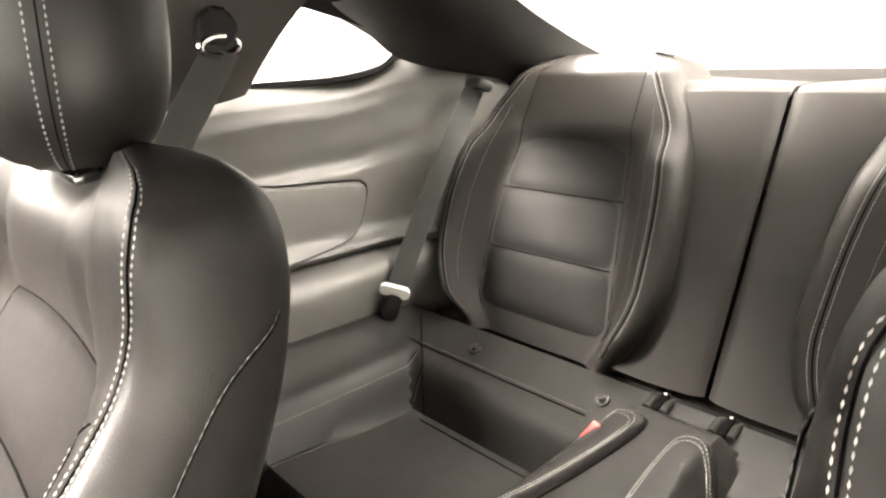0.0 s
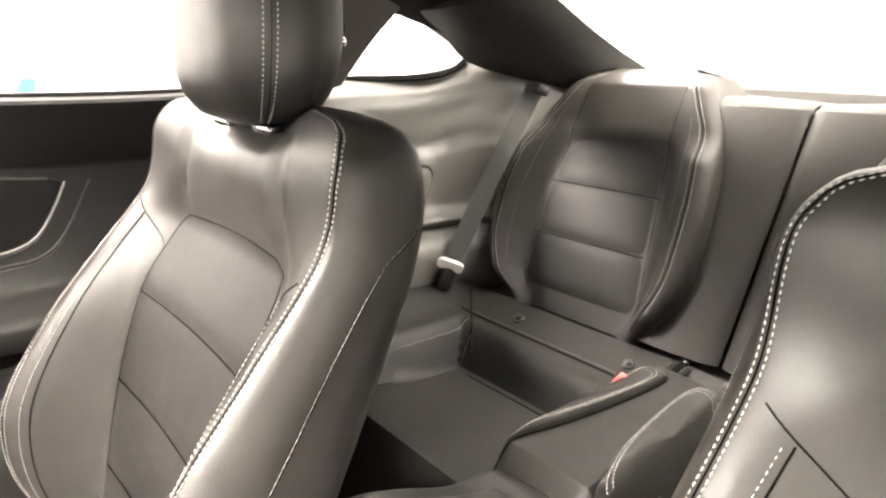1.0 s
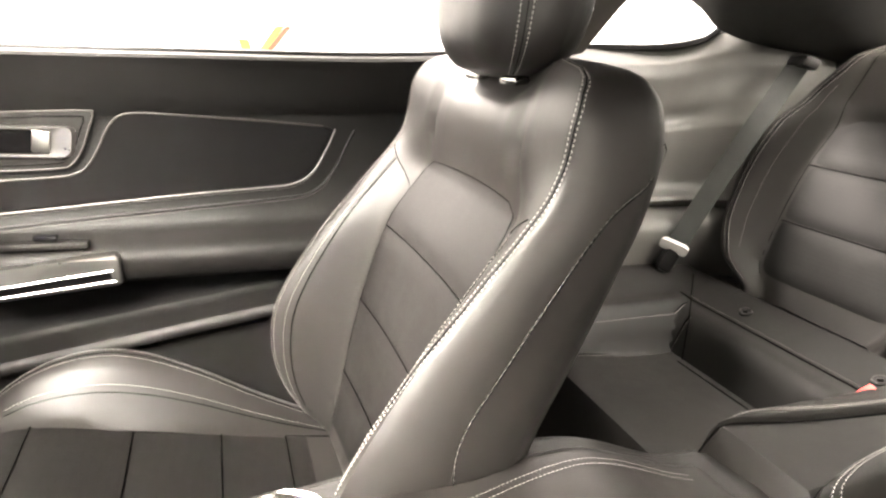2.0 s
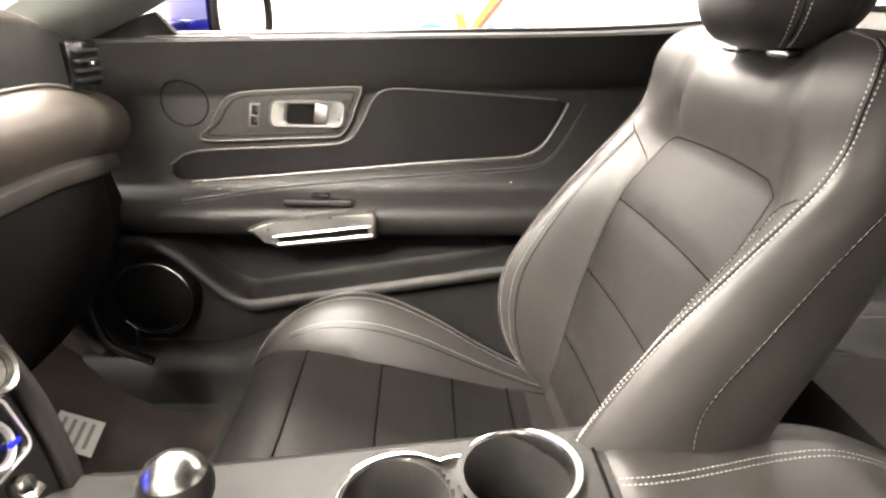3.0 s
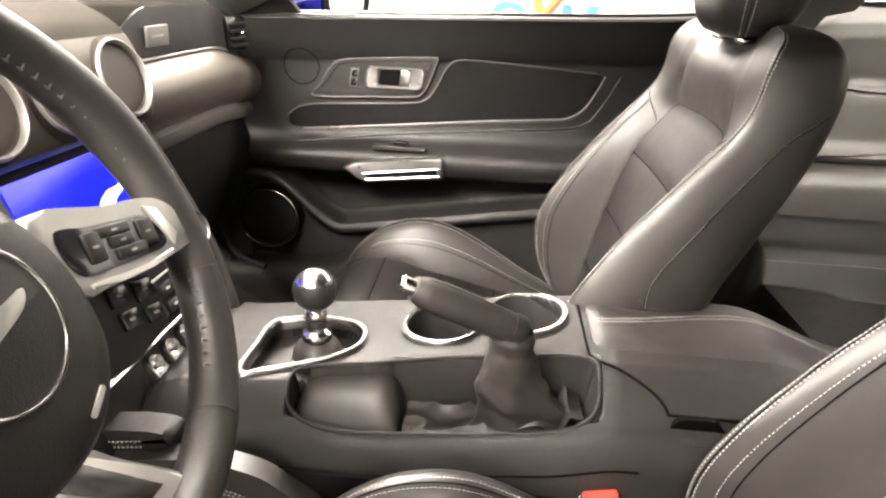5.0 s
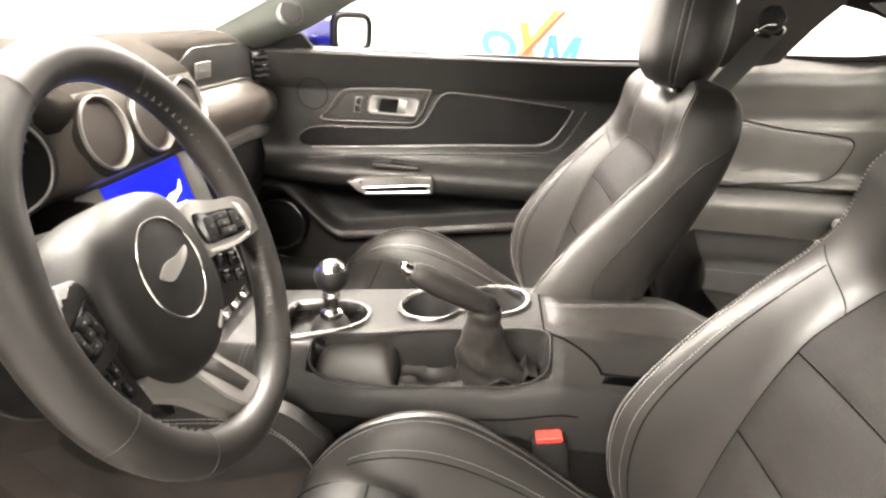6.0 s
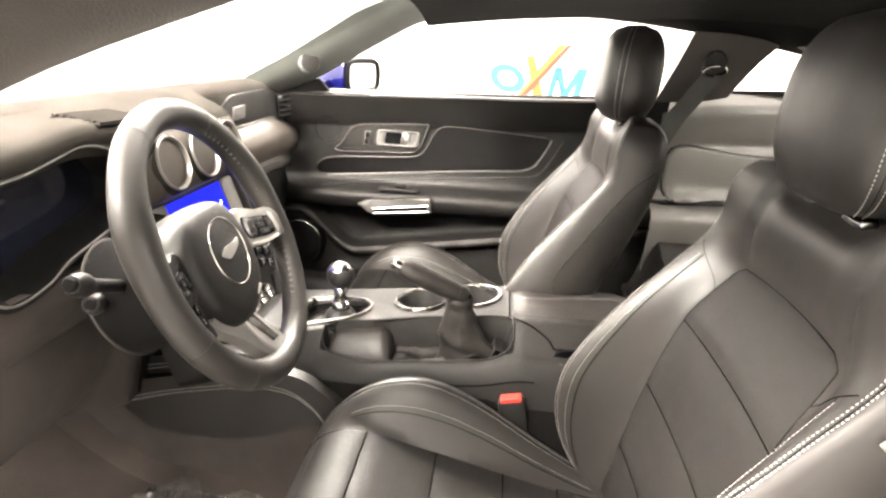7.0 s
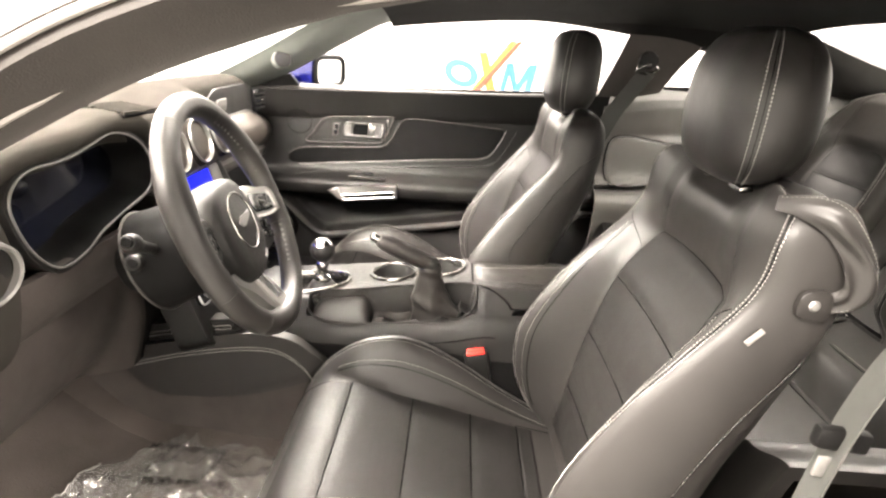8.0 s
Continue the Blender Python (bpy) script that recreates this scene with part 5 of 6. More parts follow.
def con_base(x, y):
    """The console's upper surface without its wells: it rises to the rear and falls off towards the driver."""
    z = 0.650 - 0.12 * (min(max(y, 0.15), 0.60) - 0.17)
    k = smooth((y - 0.37) / 0.14)
    edge = lerp(-0.010, 0.012, smooth((y - 0.15) / 0.11))
    z -= 0.052 * smooth((lerp(edge, -0.032, k) - x) / lerp(0.075, 0.05, k))
    z -= 0.010 * smooth((x - 0.142) / 0.016) + 0.050 * smooth((-0.01 - y) / 0.17)
    return z


def tray_mask(x, y):
    """1 inside the handbrake recess."""
    yc = (y - 0.335) / 0.168
    lo, hi = -0.060, 0.004 - 0.012 * smooth((y - 0.38) / 0.05)
    inx = min(smooth((x - lo) / 0.009), smooth((hi - x) / 0.009))
    r = 1 - abs(yc) ** 5
    return inx * smooth(r / 0.35 + 0.02)


def cup_d(x, y):
    return min(math.hypot(x - cx, y - cy) for cx, cy in CUPS)


def cup_outline(r, n=72):
    """Outline round both cups, joined by a waist, in (x, y)."""
    mx, my = (CUPS[0][0] + CUPS[1][0]) / 2, (CUPS[0][1] + CUPS[1][1]) / 2
    out = []
    for k in range(n):
        a = 2 * math.pi * k / n
        d = (math.cos(a), math.sin(a))
        best = r * 0.62
        for cx, cy in CUPS:
            ox, oy = cx - mx, cy - my
            b = d[0] * ox + d[1] * oy
            disc = b * b - (ox * ox + oy * oy) + r * r
            if disc >= 0:
                best = max(best, b + math.sqrt(disc))
        out.append((mx + d[0] * best, my + d[1] * best))
    return [tuple(p) for p in cr(out, n, True)]


SHIFT_C = (0.032, 0.497)
SHIFT_O = [(-0.060, 0.070), (0.000, 0.072), (0.050, 0.070), (0.064, 0.050), (0.064, 0.005), (0.050, -0.045), (0.020, -0.066), (-0.014, -0.058), (-0.038, -0.020), (-0.055, 0.035)]


def ring_on_console(outline, centre, inner, height, name, dp, material, label):
    o = [(p[0] - centre[0], p[1] - centre[1]) for p in outline]
    o = o + o[:1]
    def lay(k, h):
        return [(centre[0] + p[0] * k, centre[1] + p[1] * k, con_base(centre[0] + p[0] * k, centre[1] + p[1] * k) + h) for p in o]
    w = 1 - inner
    return dp(name, sheet([lay(1.0, -0.003), lay(1.0, height * 0.5), lay(1 - w * 0.2, height), lay(1 - w * 0.75, height), lay(inner, height * 0.4), lay(inner, -0.010)]), material, label)


def centre_console():
    con = thing("centre_console", "black centre console with chrome cupholder and shifter surrounds", "console", at=(0.015, 0.3, 0.25))
    inv = Matrix.Translation((-0.015, -0.3, -0.25))
    def dp(name, bm, material, label="", parent=None):
        bmesh.ops.transform(bm, matrix=inv, verts=bm.verts[:])
        return part(name, bm, material, parent or con, label)
    so = cr(SHIFT_O, 72, True)
    shift = [(SHIFT_C[0] + p[0], SHIFT_C[1] + p[1]) for p in so]
    def inside(poly, x, y):
        c = False
        for (x1, y1), (x2, y2) in zip(poly, poly[1:] + poly[:1]):
            if (y1 > y) != (y2 > y) and x < (x2 - x1) * (y - y1) / (y2 - y1) + x1:
                c = not c
        return c
    well = [(SHIFT_C[0] + p[0] * 0.95, SHIFT_C[1] + p[1] * 0.95) for p in so]
    rows = []
    xs = np.arange(-0.066, 0.1585, 0.0034)
    for y in np.arange(0.625, -0.20, -0.0034):
        row = []
        for x in xs:
            z = con_base(x, y)
            m = tray_mask(x, y)
            floor_z = 0.650 - 0.12 * (y - 0.17) - 0.072
            z = lerp(z, floor_z, m)
            d = cup_d(x, y)
            z -= 0.062 * smooth((CUP_R + 0.002 - d) / 0.004)
            if abs(x - 0.03) < 0.08 and inside(well, x, y):
                z -= 0.022
            row.append((x, y, z))
        # driver's flank and passenger's flank
        zl, zr = row[0][2], row[-1][2]
        left = [(-0.112, y, 0.24), (-0.110, y, 0.40), (-0.104, y, 0.48), (-0.090, y, zl - 0.040), (-0.080, y, zl - 0.018), (-0.076, y, zl - 0.010), (-0.071, y, zl - 0.003)]
        right = [(0.162, y, zr - 0.004), (0.165, y, zr - 0.014), (0.166, y, zr - 0.06), (0.166, y, 0.45), (0.166, y, 0.24)]
        rows.append(left + row + right)
    body = dp("console_body", sheet(rows), VINYL, "black moulded console body")
    rows = []
    for y in np.linspace(-0.198, -0.34, 10):
        d = 0.02 * smooth((-0.20 - y) / 0.12)
        rows.append([(-0.112, y, 0.24), (-0.104, y, 0.46), (-0.080, y, 0.530 - d), (-0.066, y, 0.548 - d), (0.0, y, 0.598 - d), (0.08, y, 0.600 - d), (0.150, y, 0.592 - d), (0.165, y, 0.54), (0.166, y, 0.24)])
    dp("console_rear", sheet(rows), VINYL, "rear part of the console")
    rows = []
    for y in np.linspace(0.615, 0.78, 12):
        k = smooth((y - 0.615) / 0.1)
        z = con_base(0.03, 0.6) - 0.02 * k
        rows.append([(-0.112, y, 0.24), (-0.108, y, 0.45), (-0.085, y, z - 0.07), (-0.07, y, z - 0.055)] + [(x, y, lerp(con_base(x, 0.615), z - 0.03, k)) for x in np.linspace(-0.06, 0.13, 8)] + [(0.147, y, z - 0.05), (0.155, y, 0.24)])
    dp("front_tray", sheet(rows), PLASTIC, "ribbed black tray ahead of the shifter")
    for k in range(7):
        dp("tray_rib", box((0.13, 0.004, 0.004), (0.03, 0.635 + 0.013 * k, con_base(0.03, 0.6) - 0.016 - 0.004 * k), (0, 8, 0), 0.001), GLOSS)
    ring_on_console(shift, SHIFT_C, 0.88, 0.006, "shifter_surround", dp, CHROME, "bright chrome shifter surround")
    cc = ((CUPS[0][0] + CUPS[1][0]) / 2, (CUPS[0][1] + CUPS[1][1]) / 2)
    ring_on_console(cup_outline(CUP_R + 0.0065), cc, 0.90, 0.006, "cupholder_rim", dp, CHROME, "chrome double cupholder rim")
    for cx, cy in CUPS:
        zt = con_base(cx, cy)
        dp("cup_well", lathe([(CUP_R + 0.0065, 0.0015), (CUP_R + 0.0005, 0.0020), (CUP_R - 0.0025, -0.006), (CUP_R - 0.006, -0.03), (CUP_R - 0.009, -0.058), (0.0, -0.060)], Matrix.Translation((cx, cy, zt)), 40), PLASTIC, "deep black cup well")
    # bead round the recess
    ring = []
    for a in np.linspace(0, 2 * math.pi, 73)[:-1]:
        c, s2 = math.cos(a), math.sin(a)
        y = 0.335 + 0.166 * math.copysign(abs(c) ** 0.28, c)
        hi = 0.004 - 0.012 * smooth((y - 0.38) / 0.05)
        x = lerp(-0.0635, hi + 0.001, 0.5 + 0.5 * math.copysign(abs(s2) ** 0.5, s2))
        ring.append((x, y, con_base(x, y) + 0.0004))
    dp("recess_bead", tube(ring, 0.0022, 8, True), VINYL, "rounded edge of the recess", body)
    # small padded roll in the handbrake recess
    rows = []
    for v in np.linspace(0, 1, 34):
        y = lerp(0.502, 0.376, v)
        e = max(0.0, 1 - abs(2 * v - 1) ** 5) ** 0.5
        z0 = 0.650 - 0.12 * (y - 0.17) - 0.071
        rows.append([(lerp(-0.059, 0.001, t), y, z0 + e * (0.004 + 0.052 * math.sin(math.pi / 2 * t ** 0.75) + 0.004 * math.sin(math.pi * t))) for t in np.linspace(0, 1, 20)])
    pad = dp("recess_pad", sheet(rows), LEATHER_SOFT, "padded leather roll in the recess")
    # crumpled leather skirt of the handbrake
    rows = []
    for u in np.linspace(0, 1, 90):
        y = lerp(0.374, 0.176, u)
        z0 = 0.650 - 0.12 * (y - 0.17) - 0.068
        rows.append([(x, y, z0 + 0.013 * (1 - 2 * abs(noise.noise(Vector((x * 22, y * 20, 3))))) ** 2 + 0.014 * smooth((0.25 - abs(u - 0.65)) / 0.2) + 0.020 * smooth((u - 0.84) / 0.05) * smooth((1.0 - u) / 0.04)) for x in np.linspace(-0.057, 0.0, 34)])
    dp("leather_skirt", sheet(rows), LEATHER_SOFT, "crumpled black leather skirt")
    # armrest lid: front edge sweeps back towards the driver, rear end rolls down
    def lid_front(x):
        return 0.176 - 0.076 * smooth((0.004 - x) / 0.058)
    def lid_top(x, y):
        return 0.657 - 0.028 * smooth((0.040 - x) / 0.10) - 0.050 * smooth((-0.01 - y) / 0.17) - 0.012 * smooth((x - 0.115) / 0.03)
    rows = []
    for v in np.linspace(0, 1, 50):
        row = []
        for u in np.linspace(-1, 1, 50):
            x = 0.046 + 0.098 * u
            y = lerp(lid_front(x), -0.19, v)
            e = max(0.0, min(1 - abs(u) ** 12, 1 - abs(2 * v - 1) ** 22))
            top = lid_top(x, y)
            row.append((x, y, top - 0.026 + 0.026 * e ** 0.5))
        rows.append(row)
    edge = [np.array(r[0]) for r in rows[::-1]] + [np.array(p) for p in rows[0]]
    arm = dp("armrest", sheet(rows), LEATHER_SOFT, "padded black leather armrest lid")
    low = [np.array((p[0] - 0.001, p[1] + 0.001, con_base(p[0], p[1]) + 0.0005)) for p in edge]
    dp("lid_gap", tube(low, 0.0016, 8), SEAM, "dark gap under the lid", arm)
    seam = [(0.064 + 0.032 * smooth((0.17 - y) / 0.19), y, lid_top(0.09, y) + 0.0012) for y in np.linspace(0.170, -0.15, 70)]
    dp("stitching", stitches(seam, bm=stitches(offset(seam, (0.007, 0, 0)), r=0.00045), r=0.00045), THREAD, "double white thread", arm)
    zl = lid_top(-0.05, 0.073) + 0.002
    dp("latch", box((0.012, 0.040, 0.022), (-0.064, 0.073, zl - 0.034), (0, -28, 0), 0.004), PLASTIC, "armrest latch tab", arm)
    dp("latch_notch", prism([tuple(p) for p in cr([(-0.026, -0.010), (-0.022, 0.006), (-0.012, 0.011), (0.012, 0.011), (0.022, 0.006), (0.026, -0.010)], 30, True)], 0, 0.006, Matrix(((0, 0, -1, -0.0555), (1, 0, 0, 0.073), (0, 1, 0, zl - 0.018), (0, 0, 0, 1))), 0.002), SEAM, "dark notch over the latch", arm)
    # Black sheet laid over the flank, standing in for the shade beside the seat.
    rows = [[(x, y, z) for x, z in ((-0.1135, 0.24), (-0.1125, 0.40), (-0.1065, 0.48), (-0.0975, 0.525), (-0.0935, 0.537), (-0.090, 0.538))] for y in np.linspace(0.49, -0.20, 30)]
    dp("flank_shade", sheet(rows), VINYL_DARK, "black sheet painting the shade on the console's lower side")
    # knee pad beside the driver, with its upper roll
    kp = [(0.845, 0.505), (0.72, 0.542), (0.60, 0.566), (0.53, 0.562), (0.485, 0.540), (0.450, 0.490), (0.60, 0.432), (0.756, 0.421), (0.815, 0.450)]
    K = [tuple(p) for p in cr(kp, 60, True)]
    pad = dp("knee_pad", prism(K, 0, 0.024, Matrix(((0, 0, -1, -0.100), (1, 0, 0, 0), (0, 1, 0, 0), (0, 0, 0, 1))), 0.013, 4), LEATHER, "padded knee pad")
    line = [(-0.1252, y, z) for y, z in cr([(0.825, 0.486), (0.72, 0.516), (0.60, 0.537), (0.535, 0.532), (0.495, 0.505), (0.475, 0.478)], 60)]
    dp("stitching", stitches(line, 0.004, 0.0008, 0.0011, stitches(offset(line, (0, -0.002, -0.006)), 0.004, 0.0008, 0.0011)), THREAD, "double white thread", pad)
    rows = [[(-0.1135 - 0.004 * math.sin(7 * y + 9 * z), y, z) for z in np.linspace(0.26, 0.47, 10)] for y in np.linspace(0.30, 0.92, 24)]
    dp("tunnel_carpet", sheet(rows, thick=0.004), FOOTWELL, "brown carpet on the side of the tunnel")
    up = [(0.84, 0.548), (0.70, 0.578), (0.62, 0.586), (0.60, 0.574), (0.64, 0.560), (0.83, 0.522)]
    K2 = [tuple(p) for p in cr(up, 40, True)]
    roll = dp("side_roll", prism(K2, 0, 0.030, Matrix(((0, 0, -1, -0.080), (1, 0, 0, 0), (0, 1, 0, 0), (0, 0, 0, 1))), 0.010, 3), LEATHER_INSERT, "padded roll above the knee pad")
    line = [(-0.1113, y, z) for y, z in cr([(0.82, 0.538), (0.72, 0.561), (0.63, 0.574)], 40)]
    dp("stitching", stitches(line, 0.004, 0.0008, 0.0011, stitches(offset(line, (0, 0, -0.007)), 0.004, 0.0008, 0.0011)), THREAD, "double white thread", roll)
    dp("seam", tube([(-0.0880, y, con_base(-0.066, max(0.15, y)) - 0.034) for y in np.linspace(0.50, 0.13, 30)], 0.0011, 6), SEAM, "panel seam", body)
    dp("seam", tube([(-0.0700, 0.278, 0.5765), (-0.0765, 0.278, 0.568), (-0.0805, 0.278, 0.558), (-0.0885, 0.279, 0.542)], 0.0013, 6), SEAM, "upright panel joint", body)
    thr = [(x, 0.600 - 0.02 * (x + 0.06) / 0.1, con_base(x, 0.6) + 0.001) for x in np.linspace(-0.062, -0.03, 12)]
    dp("stitching", stitches(thr, bm=stitches(offset(thr, (0, -0.007, 0.0012)))), GREYTHREAD, "double thread", body)


centre_console()


def shift_lever():
    root = thing("shift_lever", "gear lever with a black and chrome ball knob", "gear lever", at=(0.036, 0.490, 0.599))
    part("boot", lathe([(0.034, -0.020), (0.031, -0.006), (0.029, 0.006), (0.024, 0.014), (0.018, 0.019), (0.012, 0.022)], None, 28), LEATHER_SOFT, root, "black leather boot")
    part("collar", lathe([(0.0165, 0.018), (0.0175, 0.026), (0.0165, 0.030), (0.0115, 0.034), (0.0105, 0.044), (0.0125, 0.048), (0.0135, 0.054), (0.0125, 0.058), (0.0095, 0.062), (0.0095, 0.070)], None, 28), CHROME, root, "chrome collar")
    prof = [(0.010, 0.060)] + [(0.0255 * math.sin(a), 0.086 - 0.0255 * math.cos(a)) for a in np.linspace(0.4, 2.2, 14)]
    part("knob", lathe(prof, None, 32), PLASTIC, root, "black ball knob")
    prof = [(0.0257 * math.sin(a), 0.086 - 0.0257 * math.cos(a)) for a in np.linspace(2.1, math.pi - 0.001, 14)]
    part("knob_cap", lathe(prof, None, 32), CHROME, root, "chrome cap of the knob")


shift_lever()


def hand_brake():
    off = np.array((-0.025, 0.24, 0.575))
    root = thing("hand_brake", "raised handbrake lever with leather grip and boot", "handbrake", at=tuple(off))
    p0, p1 = np.array((-0.0425, 0.266, 0.7015)), np.array((-0.069, 0.362, 0.752))
    d = (p1 - p0) / np.linalg.norm(p1 - p0)
    path = [p0 + (p1 - p0) * t - off for t in np.linspace(-0.06, 1, 14)]
    rad = [0.0135, 0.0150, 0.0158, 0.0162, 0.0165, 0.0168, 0.0170, 0.0172, 0.0172, 0.0170, 0.0166, 0.016, 0.015, 0.0115]
    grip = part("grip", tube(path, rad, 20), LEATHER_SOFT, root, "leather wrapped grip")
    top = [p + np.array((0, -0.5, 1)) / 1.118 * (r - 0.0003) for p, r in zip(path, rad)]
    part("seam", tube(top[1:-1], 0.0005, 6), SEAM, grip)
    part("release_button", tube([p1 - off - d * 0.004, p1 - off + d * 0.012, p1 - off + d * 0.015], [0.0085, 0.0085, 0.006], 16), CHROME, root, "chrome release button")
    part("cuff", tube([p0 - off - d * 0.012, p0 - off - d * 0.006, p0 - off + d * 0.004], [0.0150, 0.0172, 0.0160], 18), PLASTIC, root, "black cuff")
    rows = []
    for t in np.linspace(0, 1, 60):
        base = np.array((-0.027, 0.236, 0.572))
        tip = p0 - d * 0.004
        c = base * (1 - t) + tip * t - off
        c = c + np.array((0, 0.012 * math.sin(math.pi * t), 0))
        rx = lerp(0.034, 0.0158, t ** 0.6)
        ry = lerp(0.066, 0.0185, t ** 0.62)
        row = []
        for a in np.linspace(0, 2 * math.pi, 81)[:-1]:
            w = 1 + 0.14 * (1 - t) * (1 - 2 * abs(noise.noise(Vector((1.1 * math.cos(a), 1.1 * math.sin(a), 2.2 * t))))) ** 2 - 0.08 * (1 - t) + 0.10 * math.exp(-((t - 0.92) / 0.05) ** 2) - 0.06 * math.exp(-((t - 0.80) / 0.05) ** 2) + 0.04 * (1 - t) * math.sin(3 * a + 5 * t) + 0.05 * (1 - t) * math.sin(5 * a - 6 * t) + 0.035 * math.sin(14 * t + a) + 0.03 * math.sin(24 * t + 2 * a) * (1 - t)
            row.append((c[0] + rx * math.cos(a) * w, c[1] + ry * math.sin(a) * w, c[2] + 0.006 * (1 - t) * math.sin(3 * a)))
        rows.append(row)
    part("boot", sheet(rows, wrap=True), LEATHER, root, "creased black leather boot")


hand_brake()


# ---------------------------------------------------------------- steering wheel
def steering_wheel():
    root = thing("steering_wheel", "black leather steering wheel with satin spokes", "steering wheel", at=(-0.3235, 0.529, 0.861))
    root.rotation_euler = (radians(90 - 24), 0, radians(3.8))
    # local: x right, y up the wheel, z towards the driver
    R = 0.159
    HX = -0.034
    n = 120
    pts = [(R * math.cos(2 * math.pi * k / n), R * math.sin(2 * math.pi * k / n), 0) for k in range(n)]
    def swell(a):
        return sum(math.exp(-(((a - c + 180) % 360 - 180) / 14) ** 2) for c in (22, 158))
    rad = [0.0170 + 0.0022 * swell(360 * k / n) for k in range(n)]
    rim = part("rim", tube(pts, rad, 20, True), LEATHER_SOFT, root, "leather wrapped rim")
    for a0, a1 in ((12, 62), (-52, -24), (118, 168), (204, 232)):
        arc = [((R - 0.0172) * math.cos(radians(a)), (R - 0.0172) * math.sin(radians(a)), 0.0045) for a in np.linspace(a0, a1, 60)]
        bm = stitches(arc, 0.0055, 0.0035, 0.001)
        for p, d in walk_along(arc, 0.009):
            p = Vector(p)
            o = Vector((p.x, p.y, 0)).normalized() * 0.003
            tube([p - o * 0.3 + Vector((0, 0, 0.001)), p + o + Vector((0, 0, 0.003))], 0.0007, 5, bm=bm)
        part("stitching", bm, QUARTER, rim, "dark grey hand stitching inside the rim")
    for a in (62, 118, -62, 232, -22, 202):
        c, s2 = math.cos(radians(a)), math.sin(radians(a))
        part("rim_seam", tube([((R + 0.0173 * math.cos(b)) * c, (R + 0.0173 * math.cos(b)) * s2, 0.0173 * math.sin(b)) for b in np.linspace(-0.6, math.pi + 0.6, 24)], 0.0003, 6), TRIM_LINE, rim)
    # hub
    hub = cr([(-0.058, 0.040), (-0.03, 0.055), (0.0, 0.058), (0.03, 0.055), (0.054, 0.040), (0.068, 0.0), (0.062, -0.045), (0.036, -0.074), (0.0, -0.085), (-0.040, -0.078), (-0.070, -0.045), (-0.076, 0.0)], 72, True)
    rows = [[(HX + p[0] * k, p[1] * k, z) for p in hub] for k, z in ((0.90, -0.050), (0.97, -0.035), (1.0, -0.018), (1.0, -0.006), (0.985, 0.004), (0.95, 0.010), (0.90, 0.0135), (0.78, 0.0165), (0.6, 0.018), (0.35, 0.019), (0.1, 0.0193))]
    hb = part("hub", sheet(rows, wrap=True, caps=True), VINYL, root, "rounded airbag hub")
    bx, by, br = -0.036, -0.003, 0.0390
    part("badge_ring", tube([(bx + br * math.cos(a), by + br * math.sin(a), 0.0185) for a in np.linspace(0, 2 * math.pi, 61)[:-1]], 0.0012, 8, True), CHROME, hb, "chrome badge ring")
    part("badge_disc", lathe([(0.0, 0.0206), (0.02, 0.0203), (br - 0.0005, 0.0184), (br - 0.0005, 0.015)], pose(bx, by, 0), 40), VINYL, hb, "black badge disc")
    bd = [(-0.026, 0.002), (-0.012, 0.008), (0.008, 0.007), (0.026, 0.009), (0.020, 0.001), (0.004, -0.004), (-0.012, -0.007), (-0.020, -0.004)]
    part("badge", prism([(p[0] * 0.92 + bx, p[1] * 0.92 + by) for p in cr(bd, 60, True)], 0.0195, 0.0218, None, 0.0006), SPOKE, hb, "plain silver badge shape")
    part("hub_mark", prism(rounded(0.018, 0.003, 0.001, 2), 0.0168, 0.0182, pose(HX + 0.022, -0.062, 0, 0, 0, 25)), GREYTHREAD, hb)
    # spokes with their switches; the wheel's own slant drops the outer ends
    def side(sg, pts):
        if sg > 0:
            return [tuple(p) for p in pts]
        return [(-0.120 - (x - 0.055) * 0.34, y + 0.12 * (x - 0.05)) for x, y in pts][::-1]
    def spot(sg, x, y):
        return side(sg, [(x, y)])[0]
    for sg in (-1, 1):
        up = 0.008 if sg > 0 else 0.0
        frame_o = side(sg, cr([(0.026, 0.030), (0.080, 0.017), (0.120, 0.008), (0.140, -0.002), (0.150, -0.017), (0.152, -0.031), (0.142, -0.036), (0.095, -0.032), (0.050, -0.024), (0.022, -0.015)], 60, True))
        s1 = part("spoke", prism(frame_o, -0.014, 0.004 + up, None, 0.003, 3), SPOKE if sg > 0 else VINYL, root, "satin metal spoke" if sg > 0 else "black spoke")
        inner = side(sg, cr([(0.034, 0.017), (0.060, 0.011), (0.100, 0.002), (0.113, -0.004), (0.120, -0.021), (0.113, -0.026), (0.090, -0.023), (0.066, -0.018), (0.034, -0.009)], 48, True))
        pad = part("switch_pad", prism(inner, 0.0, 0.0048 + up, None, 0.0005), GLOSS, root, "black switch pad")
        if sg > 0:
            for run in ([(0.114, 0.004), (0.127, -0.002), (0.134, -0.024), (0.125, -0.030), (0.122, -0.020)], [(0.036, -0.016), (0.066, -0.023), (0.092, -0.0285), (0.120, -0.0305), (0.118, -0.0345), (0.092, -0.0318), (0.060, -0.0258), (0.036, -0.0190)]):
                part("spoke_inlay", prism(run, 0.008, 0.0135, None, 0.0012), SATIN, s1, "polished bright edge of the spoke")
        else:
            part("spoke_inlay", tube([(-0.131, 0.031, 0.002), (-0.139, 0.012, 0.003), (-0.146, -0.008, 0.002)], 0.0024, 8), SATIN, s1, "bright satin bar")
        q = 1 if sg > 0 else 0.34
